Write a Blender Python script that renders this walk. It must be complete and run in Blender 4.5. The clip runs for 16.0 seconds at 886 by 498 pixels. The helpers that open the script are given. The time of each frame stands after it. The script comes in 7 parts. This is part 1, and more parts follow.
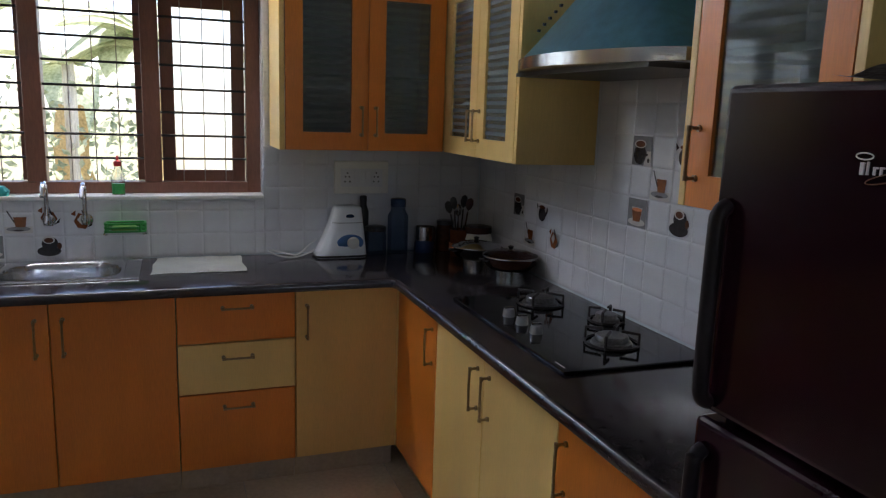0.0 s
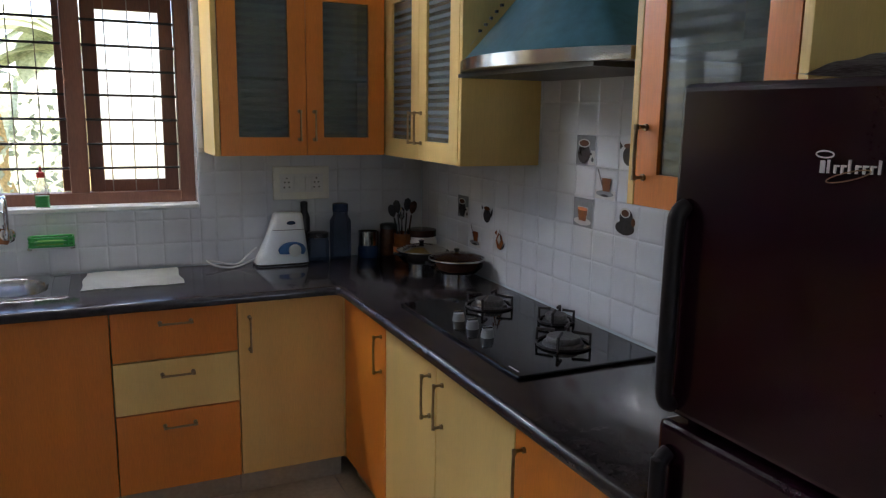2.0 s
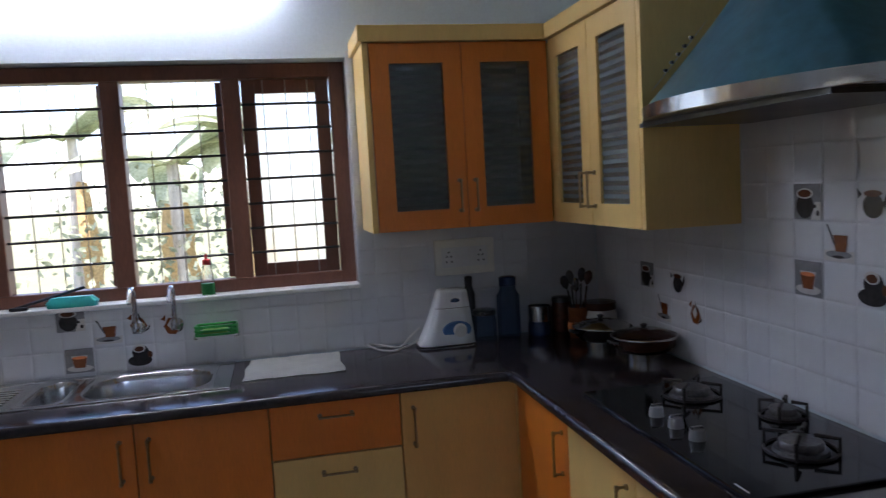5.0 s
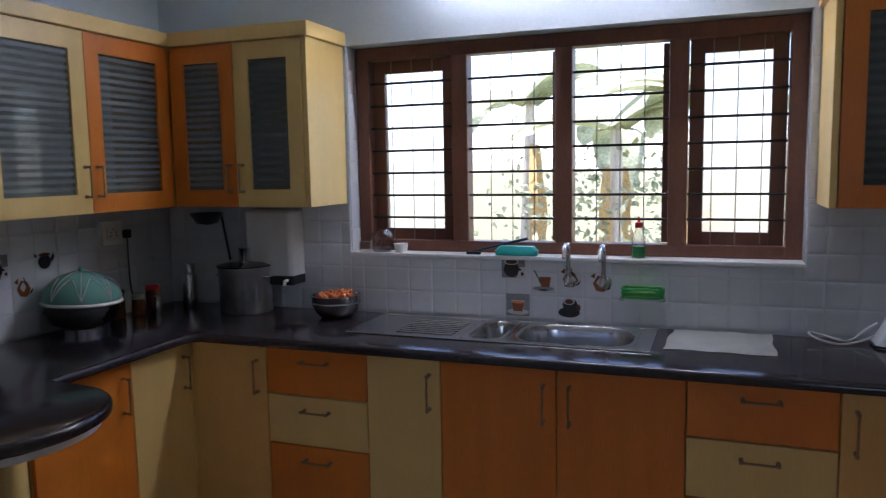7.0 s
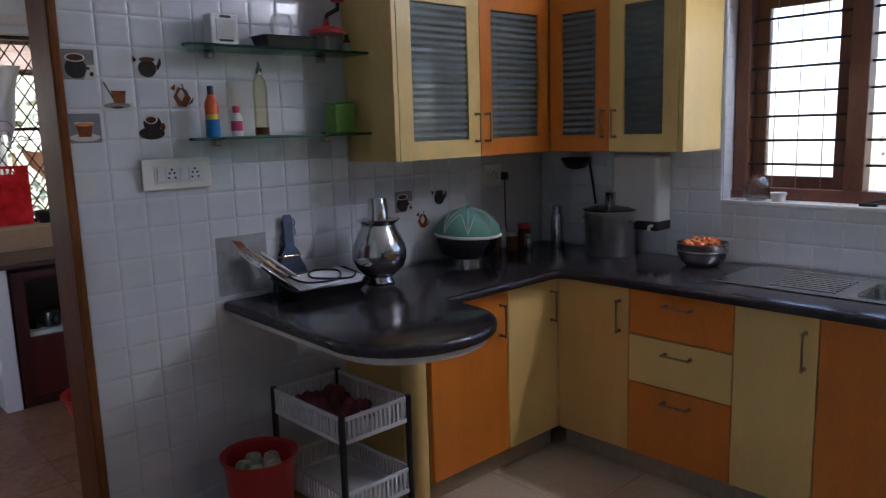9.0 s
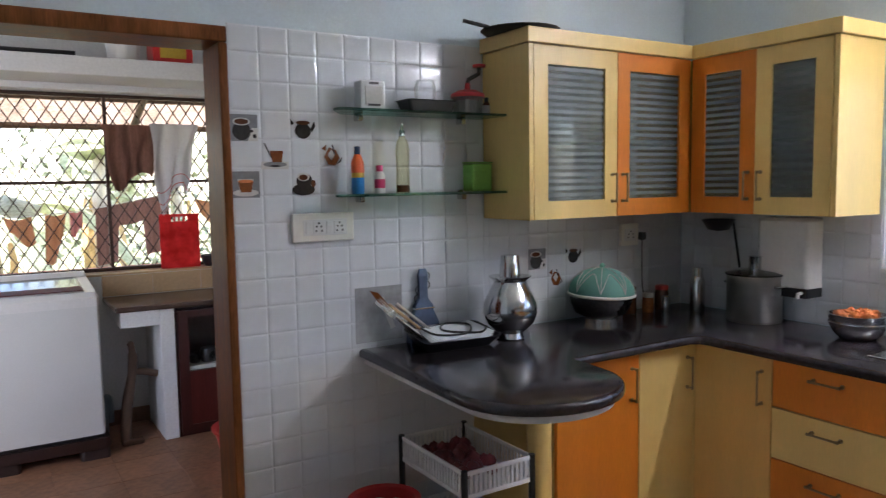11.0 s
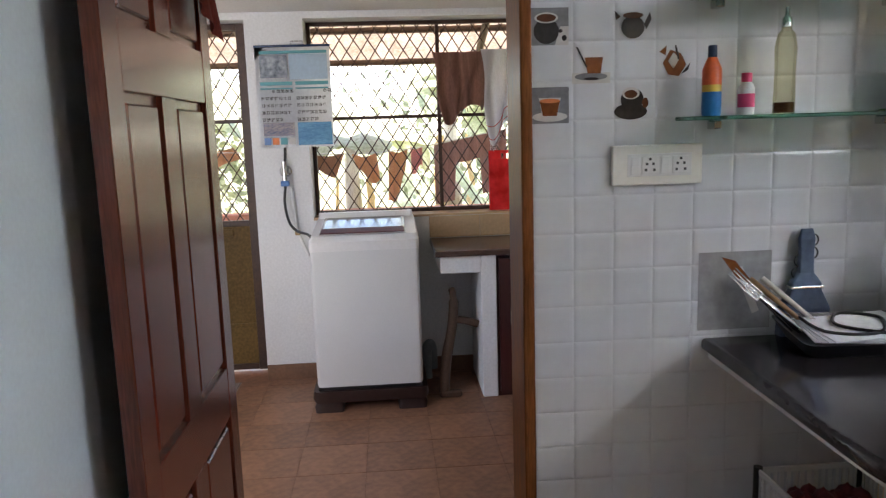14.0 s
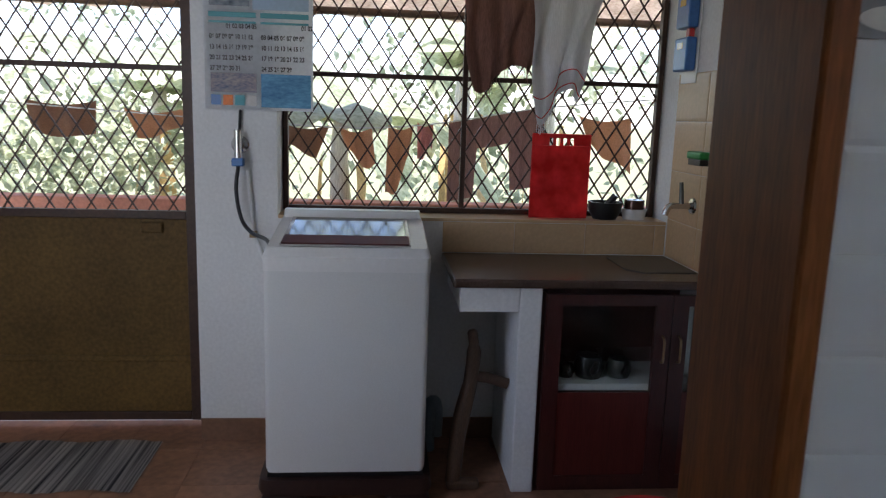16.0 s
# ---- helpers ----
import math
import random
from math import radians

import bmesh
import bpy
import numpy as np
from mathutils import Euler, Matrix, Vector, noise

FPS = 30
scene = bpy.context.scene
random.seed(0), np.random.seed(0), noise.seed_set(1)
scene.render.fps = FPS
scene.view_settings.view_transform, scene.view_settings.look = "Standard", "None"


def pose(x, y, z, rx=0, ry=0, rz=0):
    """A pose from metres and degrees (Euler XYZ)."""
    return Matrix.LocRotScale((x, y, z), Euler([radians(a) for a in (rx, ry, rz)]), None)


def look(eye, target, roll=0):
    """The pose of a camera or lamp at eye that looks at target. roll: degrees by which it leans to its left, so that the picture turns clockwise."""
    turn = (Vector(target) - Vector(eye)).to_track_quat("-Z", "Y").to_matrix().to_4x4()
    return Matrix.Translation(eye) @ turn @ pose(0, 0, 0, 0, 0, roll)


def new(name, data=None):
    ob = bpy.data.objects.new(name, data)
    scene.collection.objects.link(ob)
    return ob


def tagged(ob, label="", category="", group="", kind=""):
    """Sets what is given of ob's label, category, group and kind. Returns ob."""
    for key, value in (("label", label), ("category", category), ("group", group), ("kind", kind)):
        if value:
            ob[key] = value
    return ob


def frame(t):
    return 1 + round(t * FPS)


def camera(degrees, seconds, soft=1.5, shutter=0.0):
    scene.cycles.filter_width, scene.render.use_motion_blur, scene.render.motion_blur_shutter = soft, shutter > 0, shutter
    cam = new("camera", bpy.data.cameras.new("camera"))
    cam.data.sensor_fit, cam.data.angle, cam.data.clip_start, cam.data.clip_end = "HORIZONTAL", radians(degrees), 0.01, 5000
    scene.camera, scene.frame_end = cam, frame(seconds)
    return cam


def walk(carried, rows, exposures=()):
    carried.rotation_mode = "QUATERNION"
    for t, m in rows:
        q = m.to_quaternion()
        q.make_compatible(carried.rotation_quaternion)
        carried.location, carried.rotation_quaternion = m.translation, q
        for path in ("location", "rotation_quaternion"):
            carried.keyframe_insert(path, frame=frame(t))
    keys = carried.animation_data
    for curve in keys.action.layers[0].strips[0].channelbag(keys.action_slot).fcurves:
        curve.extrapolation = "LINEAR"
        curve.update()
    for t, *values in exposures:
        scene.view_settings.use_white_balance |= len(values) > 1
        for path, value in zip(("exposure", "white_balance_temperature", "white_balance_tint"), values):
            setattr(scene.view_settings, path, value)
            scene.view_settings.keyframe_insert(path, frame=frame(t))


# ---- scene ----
cam = camera(61.9, 16.0, soft=1.2, shutter=0.2)
PATH = [
    (0, (0.032, 0.563, 1.532), (0.714, 2.409, 1.171), 1.9),
    (0.5, (0.031, 0.586, 1.537), (0.746, 2.416, 1.165), 1.6),
    (1, (0.031, 0.603, 1.529), (0.816, 2.399, 1.132), 1.5),
    (1.5, (0.028, 0.608, 1.531), (0.855, 2.393, 1.172), 1.2),
    (2, (0.027, 0.616, 1.536), (0.86, 2.4, 1.181), 0.9),
    (2.5, (0.023, 0.598, 1.538), (0.875, 2.376, 1.2), 1.0),
    (3, (0.036, 0.622, 1.533), (0.929, 2.387, 1.237), 0.6),
    (3.2, (0.035, 0.633, 1.54), (0.973, 2.376, 1.255), 0.1),
    (5.3, (0.114, 0.95, 1.528), (0.309, 2.934, 1.369), -2.9),
    (5.5, (0.101, 0.954, 1.523), (0.122, 2.947, 1.364), -2.4),
    (6, (0.122, 0.979, 1.515), (-0.132, 2.956, 1.349), -1.5),
    (6.5, (0.118, 0.978, 1.53), (-0.343, 2.914, 1.328), -0.9),
    (7, (0.111, 0.968, 1.519), (-0.585, 2.83, 1.3), -1.0),
    (7.5, (0.115, 0.953, 1.527), (-0.745, 2.746, 1.31), -0.9),
    (8, (0.083, 0.92, 1.522), (-0.938, 2.621, 1.271), -0.6),
    (8.5, (0.081, 0.87, 1.513), (-1.182, 2.389, 1.204), -1.4),
    (8.7, (0.078, 0.859, 1.497), (-1.287, 2.28, 1.152), -1.7),
    (10.8, (0.159, 0.873, 1.515), (-1.477, 2.008, 1.33), -0.5),
    (11, (0.145, 0.863, 1.524), (-1.546, 1.914, 1.343), -0.9),
    (11.1, (0.149, 0.867, 1.518), (-1.57, 1.87, 1.329), -0.8),
    (11.5, (0.13, 0.884, 1.505), (-1.677, 1.716, 1.293), -0.4),
    (12, (-0.01, 0.965, 1.455), (-1.874, 1.664, 1.257), -0.2),
    (12.5, (-0.272, 1.067, 1.46), (-2.151, 1.711, 1.229), 1.4),
    (13, (-0.453, 1.178, 1.467), (-2.395, 1.585, 1.217), -0.2),
    (13.5, (-0.478, 1.219, 1.476), (-2.435, 1.529, 1.211), -1.7),
    (14, (-0.531, 1.241, 1.469), (-2.501, 1.38, 1.151), -1.8),
    (14.5, (-0.785, 1.205, 1.436), (-2.755, 1.301, 1.104), 0.2),
    (15, (-1.141, 1.172, 1.444), (-3.099, 1.321, 1.064), -0.2),
    (15.5, (-1.499, 1.214, 1.445), (-3.462, 1.306, 1.075), 0.1),
    (16, (-1.861, 1.202, 1.395), (-3.822, 1.378, 1.042), 1.8),
]
EXPOSURES = [(0.0, 2.24, 6400, 21), (2.5, 2.64, 6450, 19), (3.2, 2.66, 6350, 16), (5.5, 2.0, 5950, 26), (8.0, 1.97, 5950, 26), (8.7, 2.1, 5950, 25), (11.0, 3.04, 6400, 21), (13.5, 2.98, 6600, 20), (14.0, 3.03, 6700, 20), (14.5, 2.83, 7100, 20), (15.2, 2.55, 6700, 19), (16.0, 2.05, 6050, 17)]
walk(cam, [(t, look(eye, target, roll)) for t, eye, target, roll in PATH], EXPOSURES)

# ---- daylight and fill lamps ----
world = bpy.data.worlds.new("sky")
scene.world = world
world.use_nodes = True
wn = world.node_tree
sky = wn.nodes.new("ShaderNodeTexSky")
sky.sky_type = "NISHITA"
sky.sun_disc = False
sky.sun_elevation = radians(62)
sky.sun_rotation = radians(140)
wn.links.new(sky.outputs["Color"], wn.nodes["Background"].inputs["Color"])
wn.nodes["Background"].inputs["Strength"].default_value = 0.15
sun = new("sun", bpy.data.lights.new("sun", "SUN"))
sun.data.energy, sun.data.angle, sun.data.color = 5.0, radians(0.6), (1.0, 0.95, 0.86)
SUN_FROM = Vector((math.sin(radians(140)) * math.cos(radians(62)), math.cos(radians(140)) * math.cos(radians(62)), math.sin(radians(62))))
sun.matrix_world = look(SUN_FROM * 30, (0, 0, 0))
TUBE_POWER = 24.0


def fill_lamp(name, eye, target, wide, high, watts):
    """An added fill lamp set in an unseen opening cut for it."""
    ob = new(name, bpy.data.lights.new(name, "AREA"))
    ob.data.shape, ob.data.size, ob.data.size_y = "RECTANGLE", wide, high
    ob.data.energy, ob.data.color = watts, (0.97, 0.98, 1.0)
    ob.matrix_world = look(eye, target)
    return ob


# Added fill from behind the camera; no window is known there.
fill_lamp("back_fill", (0.45, -1.62, 1.675), (0.45, 0.0, 1.45), 0.6, 0.65, 0.2)
# Added lamp that brightens the washer front; its opening is made up.
fill_lamp("wash_fill", (-2.62, -0.37, 1.45), (-4.0, -0.25, 1.3), 1.2, 1.5, 2.5)


# ---- builders ----
ORIGIN = {}


def thing(name, at=(0, 0, 0), label="", category="", group="", kind=""):
    ob = new(name)
    ob.empty_display_size = 0.05
    ob.location = at
    ORIGIN[ob] = Vector(at)
    return tagged(ob, label, category, group, kind)


def mesh_of(name, bm, material, smooth=None):
    me = bpy.data.meshes.new(name)
    bm.normal_update()
    bm.to_mesh(me)
    bm.free()
    me.materials.append(material)
    if smooth is not None:
        for p in me.polygons:
            p.use_smooth = True
        me.set_sharp_from_angle(angle=radians(smooth))
    return me


def part(name, bm, material, parent=None, label="", smooth=None, kind=""):
    """Links a bmesh in world coordinates as one mesh under a thing or a part."""
    if parent is not None:
        bmesh.ops.translate(bm, verts=bm.verts, vec=-ORIGIN[parent])
    ob = new(name, mesh_of(name, bm, material, smooth))
    if parent is not None:
        ob.parent = parent
        ORIGIN[ob] = ORIGIN[parent]
    else:
        ORIGIN[ob] = Vector((0, 0, 0))
    return tagged(ob, label, kind=kind)


def solo(name, bm, material, label, category, group="", kind="", smooth=None):
    return tagged(part(name, bm, material, None, "", smooth), label, category, group, kind)


def box(x0, x1, y0, y1, z0, z1, bevel=0.0, segs=2, bm=None):
    b = bmesh.new()
    bmesh.ops.create_cube(b, size=1)
    for v in b.verts:
        v.co = Vector((x0 + (v.co.x + 0.5) * (x1 - x0), y0 + (v.co.y + 0.5) * (y1 - y0), z0 + (v.co.z + 0.5) * (z1 - z0)))
    if bevel:
        bmesh.ops.bevel(b, geom=b.edges[:], offset=bevel, segments=segs, affect="EDGES", profile=0.5)
    return join(bm, b) if bm is not None else b


def join(bm, other):
    me = bpy.data.meshes.new("tmp")
    other.to_mesh(me)
    other.free()
    bm.from_mesh(me)
    bpy.data.meshes.remove(me)
    return bm


def turned(bm, m):
    bmesh.ops.transform(bm, matrix=m, verts=bm.verts)
    return bm


def lathe(profile, at, segs=32, squash=1.0, bm=None):
    """A turned solid: profile of (radius, height) from the bottom up, closed where the radius is 0."""
    b = bmesh.new()
    rings = []
    for r, h in profile:
        if r < 1e-6:
            rings.append([b.verts.new((at[0], at[1], at[2] + h))])
        else:
            rings.append([b.verts.new((at[0] + r * math.cos(a), at[1] + r * squash * math.sin(a), at[2] + h)) for a in (2 * math.pi * i / segs for i in range(segs))])
    for lo, hi in zip(rings, rings[1:]):
        for i in range(segs):
            j = (i + 1) % segs
            if len(lo) == 1 and len(hi) == 1:
                continue
            if len(lo) == 1:
                b.faces.new((lo[0], hi[j], hi[i]))
            elif len(hi) == 1:
                b.faces.new((lo[i], lo[j], hi[0]))
            else:
                b.faces.new((lo[i], lo[j], hi[j], hi[i]))
    bmesh.ops.recalc_face_normals(b, faces=b.faces)
    return join(bm, b) if bm is not None else b


def rod(points, r, segs=8, bm=None):
    """A round bar along points, with closed ends."""
    b = bmesh.new()
    pts = [Vector(p) for p in points]
    rings = []
    side = None
    for i, p in enumerate(pts):
        d = (pts[min(i + 1, len(pts) - 1)] - pts[max(i - 1, 0)]).normalized()
        if side is None:
            side = d.orthogonal().normalized()
        side = (side - d * side.dot(d)).normalized()
        up = d.cross(side)
        rr = r[i] if isinstance(r, (list, tuple)) else r
        rings.append([b.verts.new(p + rr * (math.cos(a) * side + math.sin(a) * up)) for a in (2 * math.pi * k / segs for k in range(segs))])
    for lo, hi in zip(rings, rings[1:]):
        for i in range(segs):
            j = (i + 1) % segs
            b.faces.new((lo[i], lo[j], hi[j], hi[i]))
    b.faces.new(rings[0][::-1])
    b.faces.new(rings[-1])
    bmesh.ops.recalc_face_normals(b, faces=b.faces)
    return join(bm, b) if bm is not None else b


def curve_pts(points, steps=6):
    """A smooth line through the points."""
    p = [Vector(q) for q in points]
    p = [p[0]] + p + [p[-1]]
    out = []
    for a, b, c, d in zip(p, p[1:], p[2:], p[3:]):
        for k in range(steps):
            t = k / steps
            out.append(0.5 * ((2 * b) + (c - a) * t + (2 * a - 5 * b + 4 * c - d) * t * t + (3 * b - a - 3 * c + d) * t ** 3))
    return out + [p[-2]]


def prism(outline, z0, z1, bevel=0.0, segs=3):
    """An upright slab with the outline (x, y) given anticlockwise."""
    b = bmesh.new()
    lo = [b.verts.new((x, y, z0)) for x, y in outline]
    hi = [b.verts.new((x, y, z1)) for x, y in outline]
    n = len(outline)
    b.faces.new(lo[::-1])
    b.faces.new(hi)
    for i in range(n):
        b.faces.new((lo[i], lo[(i + 1) % n], hi[(i + 1) % n], hi[i]))
    if bevel:
        edges = [e for e in b.edges if abs(e.verts[0].co.z - e.verts[1].co.z) < 1e-6]
        bmesh.ops.bevel(b, geom=edges, offset=bevel, segments=segs, affect="EDGES", profile=0.5)
    bmesh.ops.recalc_face_normals(b, faces=b.faces)
    return b


def cloth(x_of, nu, nv, thick=0.003):
    """A thin sheet from a function of (u, v) in 0..1."""
    b = bmesh.new()
    g = [[b.verts.new(x_of(i / nu, j / nv)) for j in range(nv + 1)] for i in range(nu + 1)]
    for i in range(nu):
        for j in range(nv):
            b.faces.new((g[i][j], g[i + 1][j], g[i + 1][j + 1], g[i][j + 1]))
    bmesh.ops.solidify(b, geom=b.faces[:], thickness=thick)
    bmesh.ops.recalc_face_normals(b, faces=b.faces)
    return b


def rrect(x0, x1, y0, y1, r, n=6):
    pts = []
    for cx, cy, a in ((x1 - r, y0 + r, -90), (x1 - r, y1 - r, 0), (x0 + r, y1 - r, 90), (x0 + r, y0 + r, 180)):
        pts += [(cx + r * math.cos(radians(a + 90 * i / n)), cy + r * math.sin(radians(a + 90 * i / n))) for i in range(n + 1)]
    return pts


def rows_solid(sections, n=6):
    """A solid from rounded-rectangle sections (x0, x1, y0, y1, r, z), bottom up."""
    b = bmesh.new()
    rings = [[b.verts.new((x, y, s[5])) for x, y in rrect(*s[:5], n)] for s in sections]
    m = len(rings[0])
    b.faces.new(rings[0][::-1])
    for lo, hi in zip(rings, rings[1:]):
        for i in range(m):
            b.faces.new((lo[i], lo[(i + 1) % m], hi[(i + 1) % m], hi[i]))
    b.faces.new(rings[-1])
    bmesh.ops.recalc_face_normals(b, faces=b.faces)
    return b


# ---- materials ----
def surf(name, color, rough=0.5, metal=0.0, vary=0.12, scale=3.0, grain=60.0, bump=0.05, spec=0.5, stretch=(1, 1, 1), second=None, rand=0.0, coat=0.0, trans=0.0):
    """A painted, wooden, stone or metal surface: wide stains and fine grain in colour and gloss."""
    m = bpy.data.materials.new(name)
    m.use_nodes = True
    nt = m.node_tree
    n, l = nt.nodes, nt.links
    bs = n["Principled BSDF"]
    co = n.new("ShaderNodeTexCoord")
    mp = n.new("ShaderNodeMapping")
    mp.inputs["Scale"].default_value = stretch
    l.new(co.outputs["Object"], mp.inputs["Vector"])
    wide, fine = n.new("ShaderNodeTexNoise"), n.new("ShaderNodeTexNoise")
    wide.inputs["Scale"].default_value, wide.inputs["Detail"].default_value = scale, 4
    fine.inputs["Scale"].default_value, fine.inputs["Detail"].default_value = grain, 3
    for t in (wide, fine):
        l.new(mp.outputs["Vector"], t.inputs["Vector"])
    both = n.new("ShaderNodeMath")
    both.operation = "ADD"
    l.new(wide.outputs["Fac"], both.inputs[0])
    l.new(fine.outputs["Fac"], both.inputs[1])
    last = both.outputs[0]
    if rand:
        oi, mul, add = n.new("ShaderNodeObjectInfo"), n.new("ShaderNodeMath"), n.new("ShaderNodeMath")
        mul.operation = "MULTIPLY_ADD"
        mul.inputs[1].default_value, mul.inputs[2].default_value = rand, -rand / 2
        l.new(oi.outputs["Random"], mul.inputs[0])
        l.new(last, add.inputs[0])
        l.new(mul.outputs[0], add.inputs[1])
        last = add.outputs[0]
    ramp = n.new("ShaderNodeValToRGB")
    a = [c * (1 - vary) for c in color]
    b = list(second) if second else [min(1, c * (1 + vary)) for c in color]
    half = n.new("ShaderNodeMath")
    half.operation = "MULTIPLY"
    half.inputs[1].default_value = 0.5
    l.new(last, half.inputs[0])
    ramp.color_ramp.elements[0].position, ramp.color_ramp.elements[1].position = 0.35, 0.65
    ramp.color_ramp.elements[0].color, ramp.color_ramp.elements[1].color = (*a, 1), (*b, 1)
    l.new(half.outputs[0], ramp.inputs["Fac"])
    l.new(ramp.outputs["Color"], bs.inputs["Base Color"])
    rr = n.new("ShaderNodeMapRange")
    rr.inputs["To Min"].default_value, rr.inputs["To Max"].default_value = max(0.02, rough * 0.8), min(1, rough * 1.2)
    l.new(wide.outputs["Fac"], rr.inputs["Value"])
    l.new(rr.outputs["Result"], bs.inputs["Roughness"])
    bs.inputs["Metallic"].default_value = metal
    bs.inputs["Specular IOR Level"].default_value = spec
    bs.inputs["Coat Weight"].default_value = coat
    bs.inputs["Coat Roughness"].default_value = 0.16
    if bump:
        bp = n.new("ShaderNodeBump")
        bp.inputs["Strength"].default_value, bp.inputs["Distance"].default_value = bump, 0.002
        l.new(both.outputs[0], bp.inputs["Height"])
        l.new(bp.outputs["Normal"], bs.inputs["Normal"])
    if trans:
        tl, mx = n.new("ShaderNodeBsdfTranslucent"), n.new("ShaderNodeMixShader")
        l.new(ramp.outputs["Color"], tl.inputs["Color"])
        mx.inputs["Fac"].default_value = trans
        l.new(bs.outputs[0], mx.inputs[1])
        l.new(tl.outputs[0], mx.inputs[2])
        l.new(mx.outputs[0], n["Material Output"].inputs["Surface"])
    return m


def glass(name, color=(1, 1, 1), rough=0.02, alpha=1.0, frost=0.0, ior=1.45):
    """Thin glass: part clear, part glossy or frosted."""
    m = bpy.data.materials.new(name)
    m.use_nodes = True
    nt = m.node_tree
    n, l = nt.nodes, nt.links
    bs = n["Principled BSDF"]
    bs.inputs["Base Color"].default_value = (*color, 1)
    bs.inputs["Roughness"].default_value = rough
    bs.inputs["Transmission Weight"].default_value = 1 - frost
    bs.inputs["IOR"].default_value = ior
    tr, mix = n.new("ShaderNodeBsdfTransparent"), n.new("ShaderNodeMixShader")
    tr.inputs["Color"].default_value = (*color, 1)
    mix.inputs["Fac"].default_value = alpha
    l.new(tr.outputs[0], mix.inputs[1])
    l.new(bs.outputs[0], mix.inputs[2])
    l.new(mix.outputs[0], n["Material Output"].inputs["Surface"])
    return m


def reeded(name, color, stripes, share):
    """Cabinet glass etched with level stripes."""
    m = bpy.data.materials.new(name)
    m.use_nodes = True
    nt = m.node_tree
    n, l = nt.nodes, nt.links
    bs = n["Principled BSDF"]
    co, wv, ns = n.new("ShaderNodeTexCoord"), n.new("ShaderNodeTexWave"), n.new("ShaderNodeTexNoise")
    mp = n.new("ShaderNodeMapping")
    mp.inputs["Scale"].default_value = (0.4, 0.4, 9.0)
    l.new(co.outputs["Object"], wv.inputs["Vector"])
    l.new(co.outputs["Object"], mp.inputs["Vector"])
    l.new(mp.outputs["Vector"], ns.inputs["Vector"])
    ns.inputs["Scale"].default_value = 2.2
    wv.wave_type, wv.bands_direction = "BANDS", "Z"
    wv.inputs["Scale"].default_value, wv.inputs["Distortion"].default_value = stripes, 0.3
    ramp = n.new("ShaderNodeValToRGB")
    ramp.color_ramp.elements[0].position, ramp.color_ramp.elements[1].position = 0.42, 0.58
    l.new(wv.outputs["Fac"], ramp.inputs["Fac"])
    mul = n.new("ShaderNodeMath")
    mul.operation = "MULTIPLY"
    l.new(ramp.outputs["Color"], mul.inputs[0])
    l.new(ns.outputs["Fac"], mul.inputs[1])
    bs.inputs["Base Color"].default_value = (*color, 1)
    bs.inputs["Roughness"].default_value = 0.04
    tr, mix = n.new("ShaderNodeBsdfTransparent"), n.new("ShaderNodeMixShader")
    tr.inputs["Color"].default_value = (0.78, 0.82, 0.80, 1)
    mr = n.new("ShaderNodeMapRange")
    mr.inputs["To Min"].default_value, mr.inputs["To Max"].default_value = 0.35, share
    l.new(mul.outputs[0], mr.inputs["Value"])
    l.new(mr.outputs["Result"], mix.inputs["Fac"])
    l.new(tr.outputs[0], mix.inputs[1])
    l.new(bs.outputs[0], mix.inputs[2])
    l.new(mix.outputs[0], n["Material Output"].inputs["Surface"])
    return m


def lit(name, color, strength):
    m = bpy.data.materials.new(name)
    m.use_nodes = True
    n = m.node_tree.nodes
    e = n.new("ShaderNodeEmission")
    e.inputs["Color"].default_value, e.inputs["Strength"].default_value = (*color, 1), strength
    m.node_tree.links.new(e.outputs[0], n["Material Output"].inputs["Surface"])
    return m


ORANGE = surf("orange_laminate", (0.68, 0.20, 0.019), 0.38, vary=0.1, scale=2, grain=40, stretch=(6, 6, 0.6), bump=0.02)
CREAM = surf("cream_laminate", (0.76, 0.53, 0.185), 0.4, vary=0.06, scale=2, grain=40, stretch=(6, 6, 0.6), bump=0.02)
# Warmer, deeper variant of the cream, used on the two corner doors.
WARMCREAM = surf("warm_cream_laminate", (0.72, 0.43, 0.13), 0.4, vary=0.08, scale=2, grain=40, stretch=(6, 6, 0.6), bump=0.02)
GRANITE = surf("brown_granite", (0.029, 0.023, 0.026), 0.14, vary=0.3, scale=40, grain=260, bump=0.0, second=(0.042, 0.034, 0.038))
PAINT = surf("pale_blue_wall_paint", (0.60, 0.68, 0.72), 0.75, vary=0.05, scale=1.2, grain=90, bump=0.08)
WHITE_PAINT = surf("white_wall_paint", (0.74, 0.75, 0.75), 0.75, vary=0.08, scale=1.5, grain=70, bump=0.12)
CEIL = surf("ceiling_paint", (0.75, 0.77, 0.78), 0.85, vary=0.04, scale=1.0, grain=50, bump=0.05)
GROUT = surf("grey_grout", (0.33, 0.33, 0.34), 0.9, vary=0.2, scale=4, grain=80)
TILE = surf("white_glazed_tile", (0.66, 0.675, 0.70), 0.13, vary=0.03, scale=5, grain=25, bump=0.02, rand=0.5)
FLOORTILE = surf("grey_floor_tile", (0.50, 0.40, 0.29), 0.3, vary=0.14, scale=4, grain=50, bump=0.02, rand=0.3)
JOINT = surf("pale_tile_joint", (0.64, 0.65, 0.66), 0.7, vary=0.1, scale=4, grain=80)
TERRA = surf("brown_floor_tile", (0.29, 0.148, 0.088), 0.4, vary=0.3, scale=7, grain=30, bump=0.02, rand=0.25)
TERRAJ = surf("brown_floor_joint", (0.25, 0.13, 0.078), 0.6, vary=0.2, scale=6, grain=60)
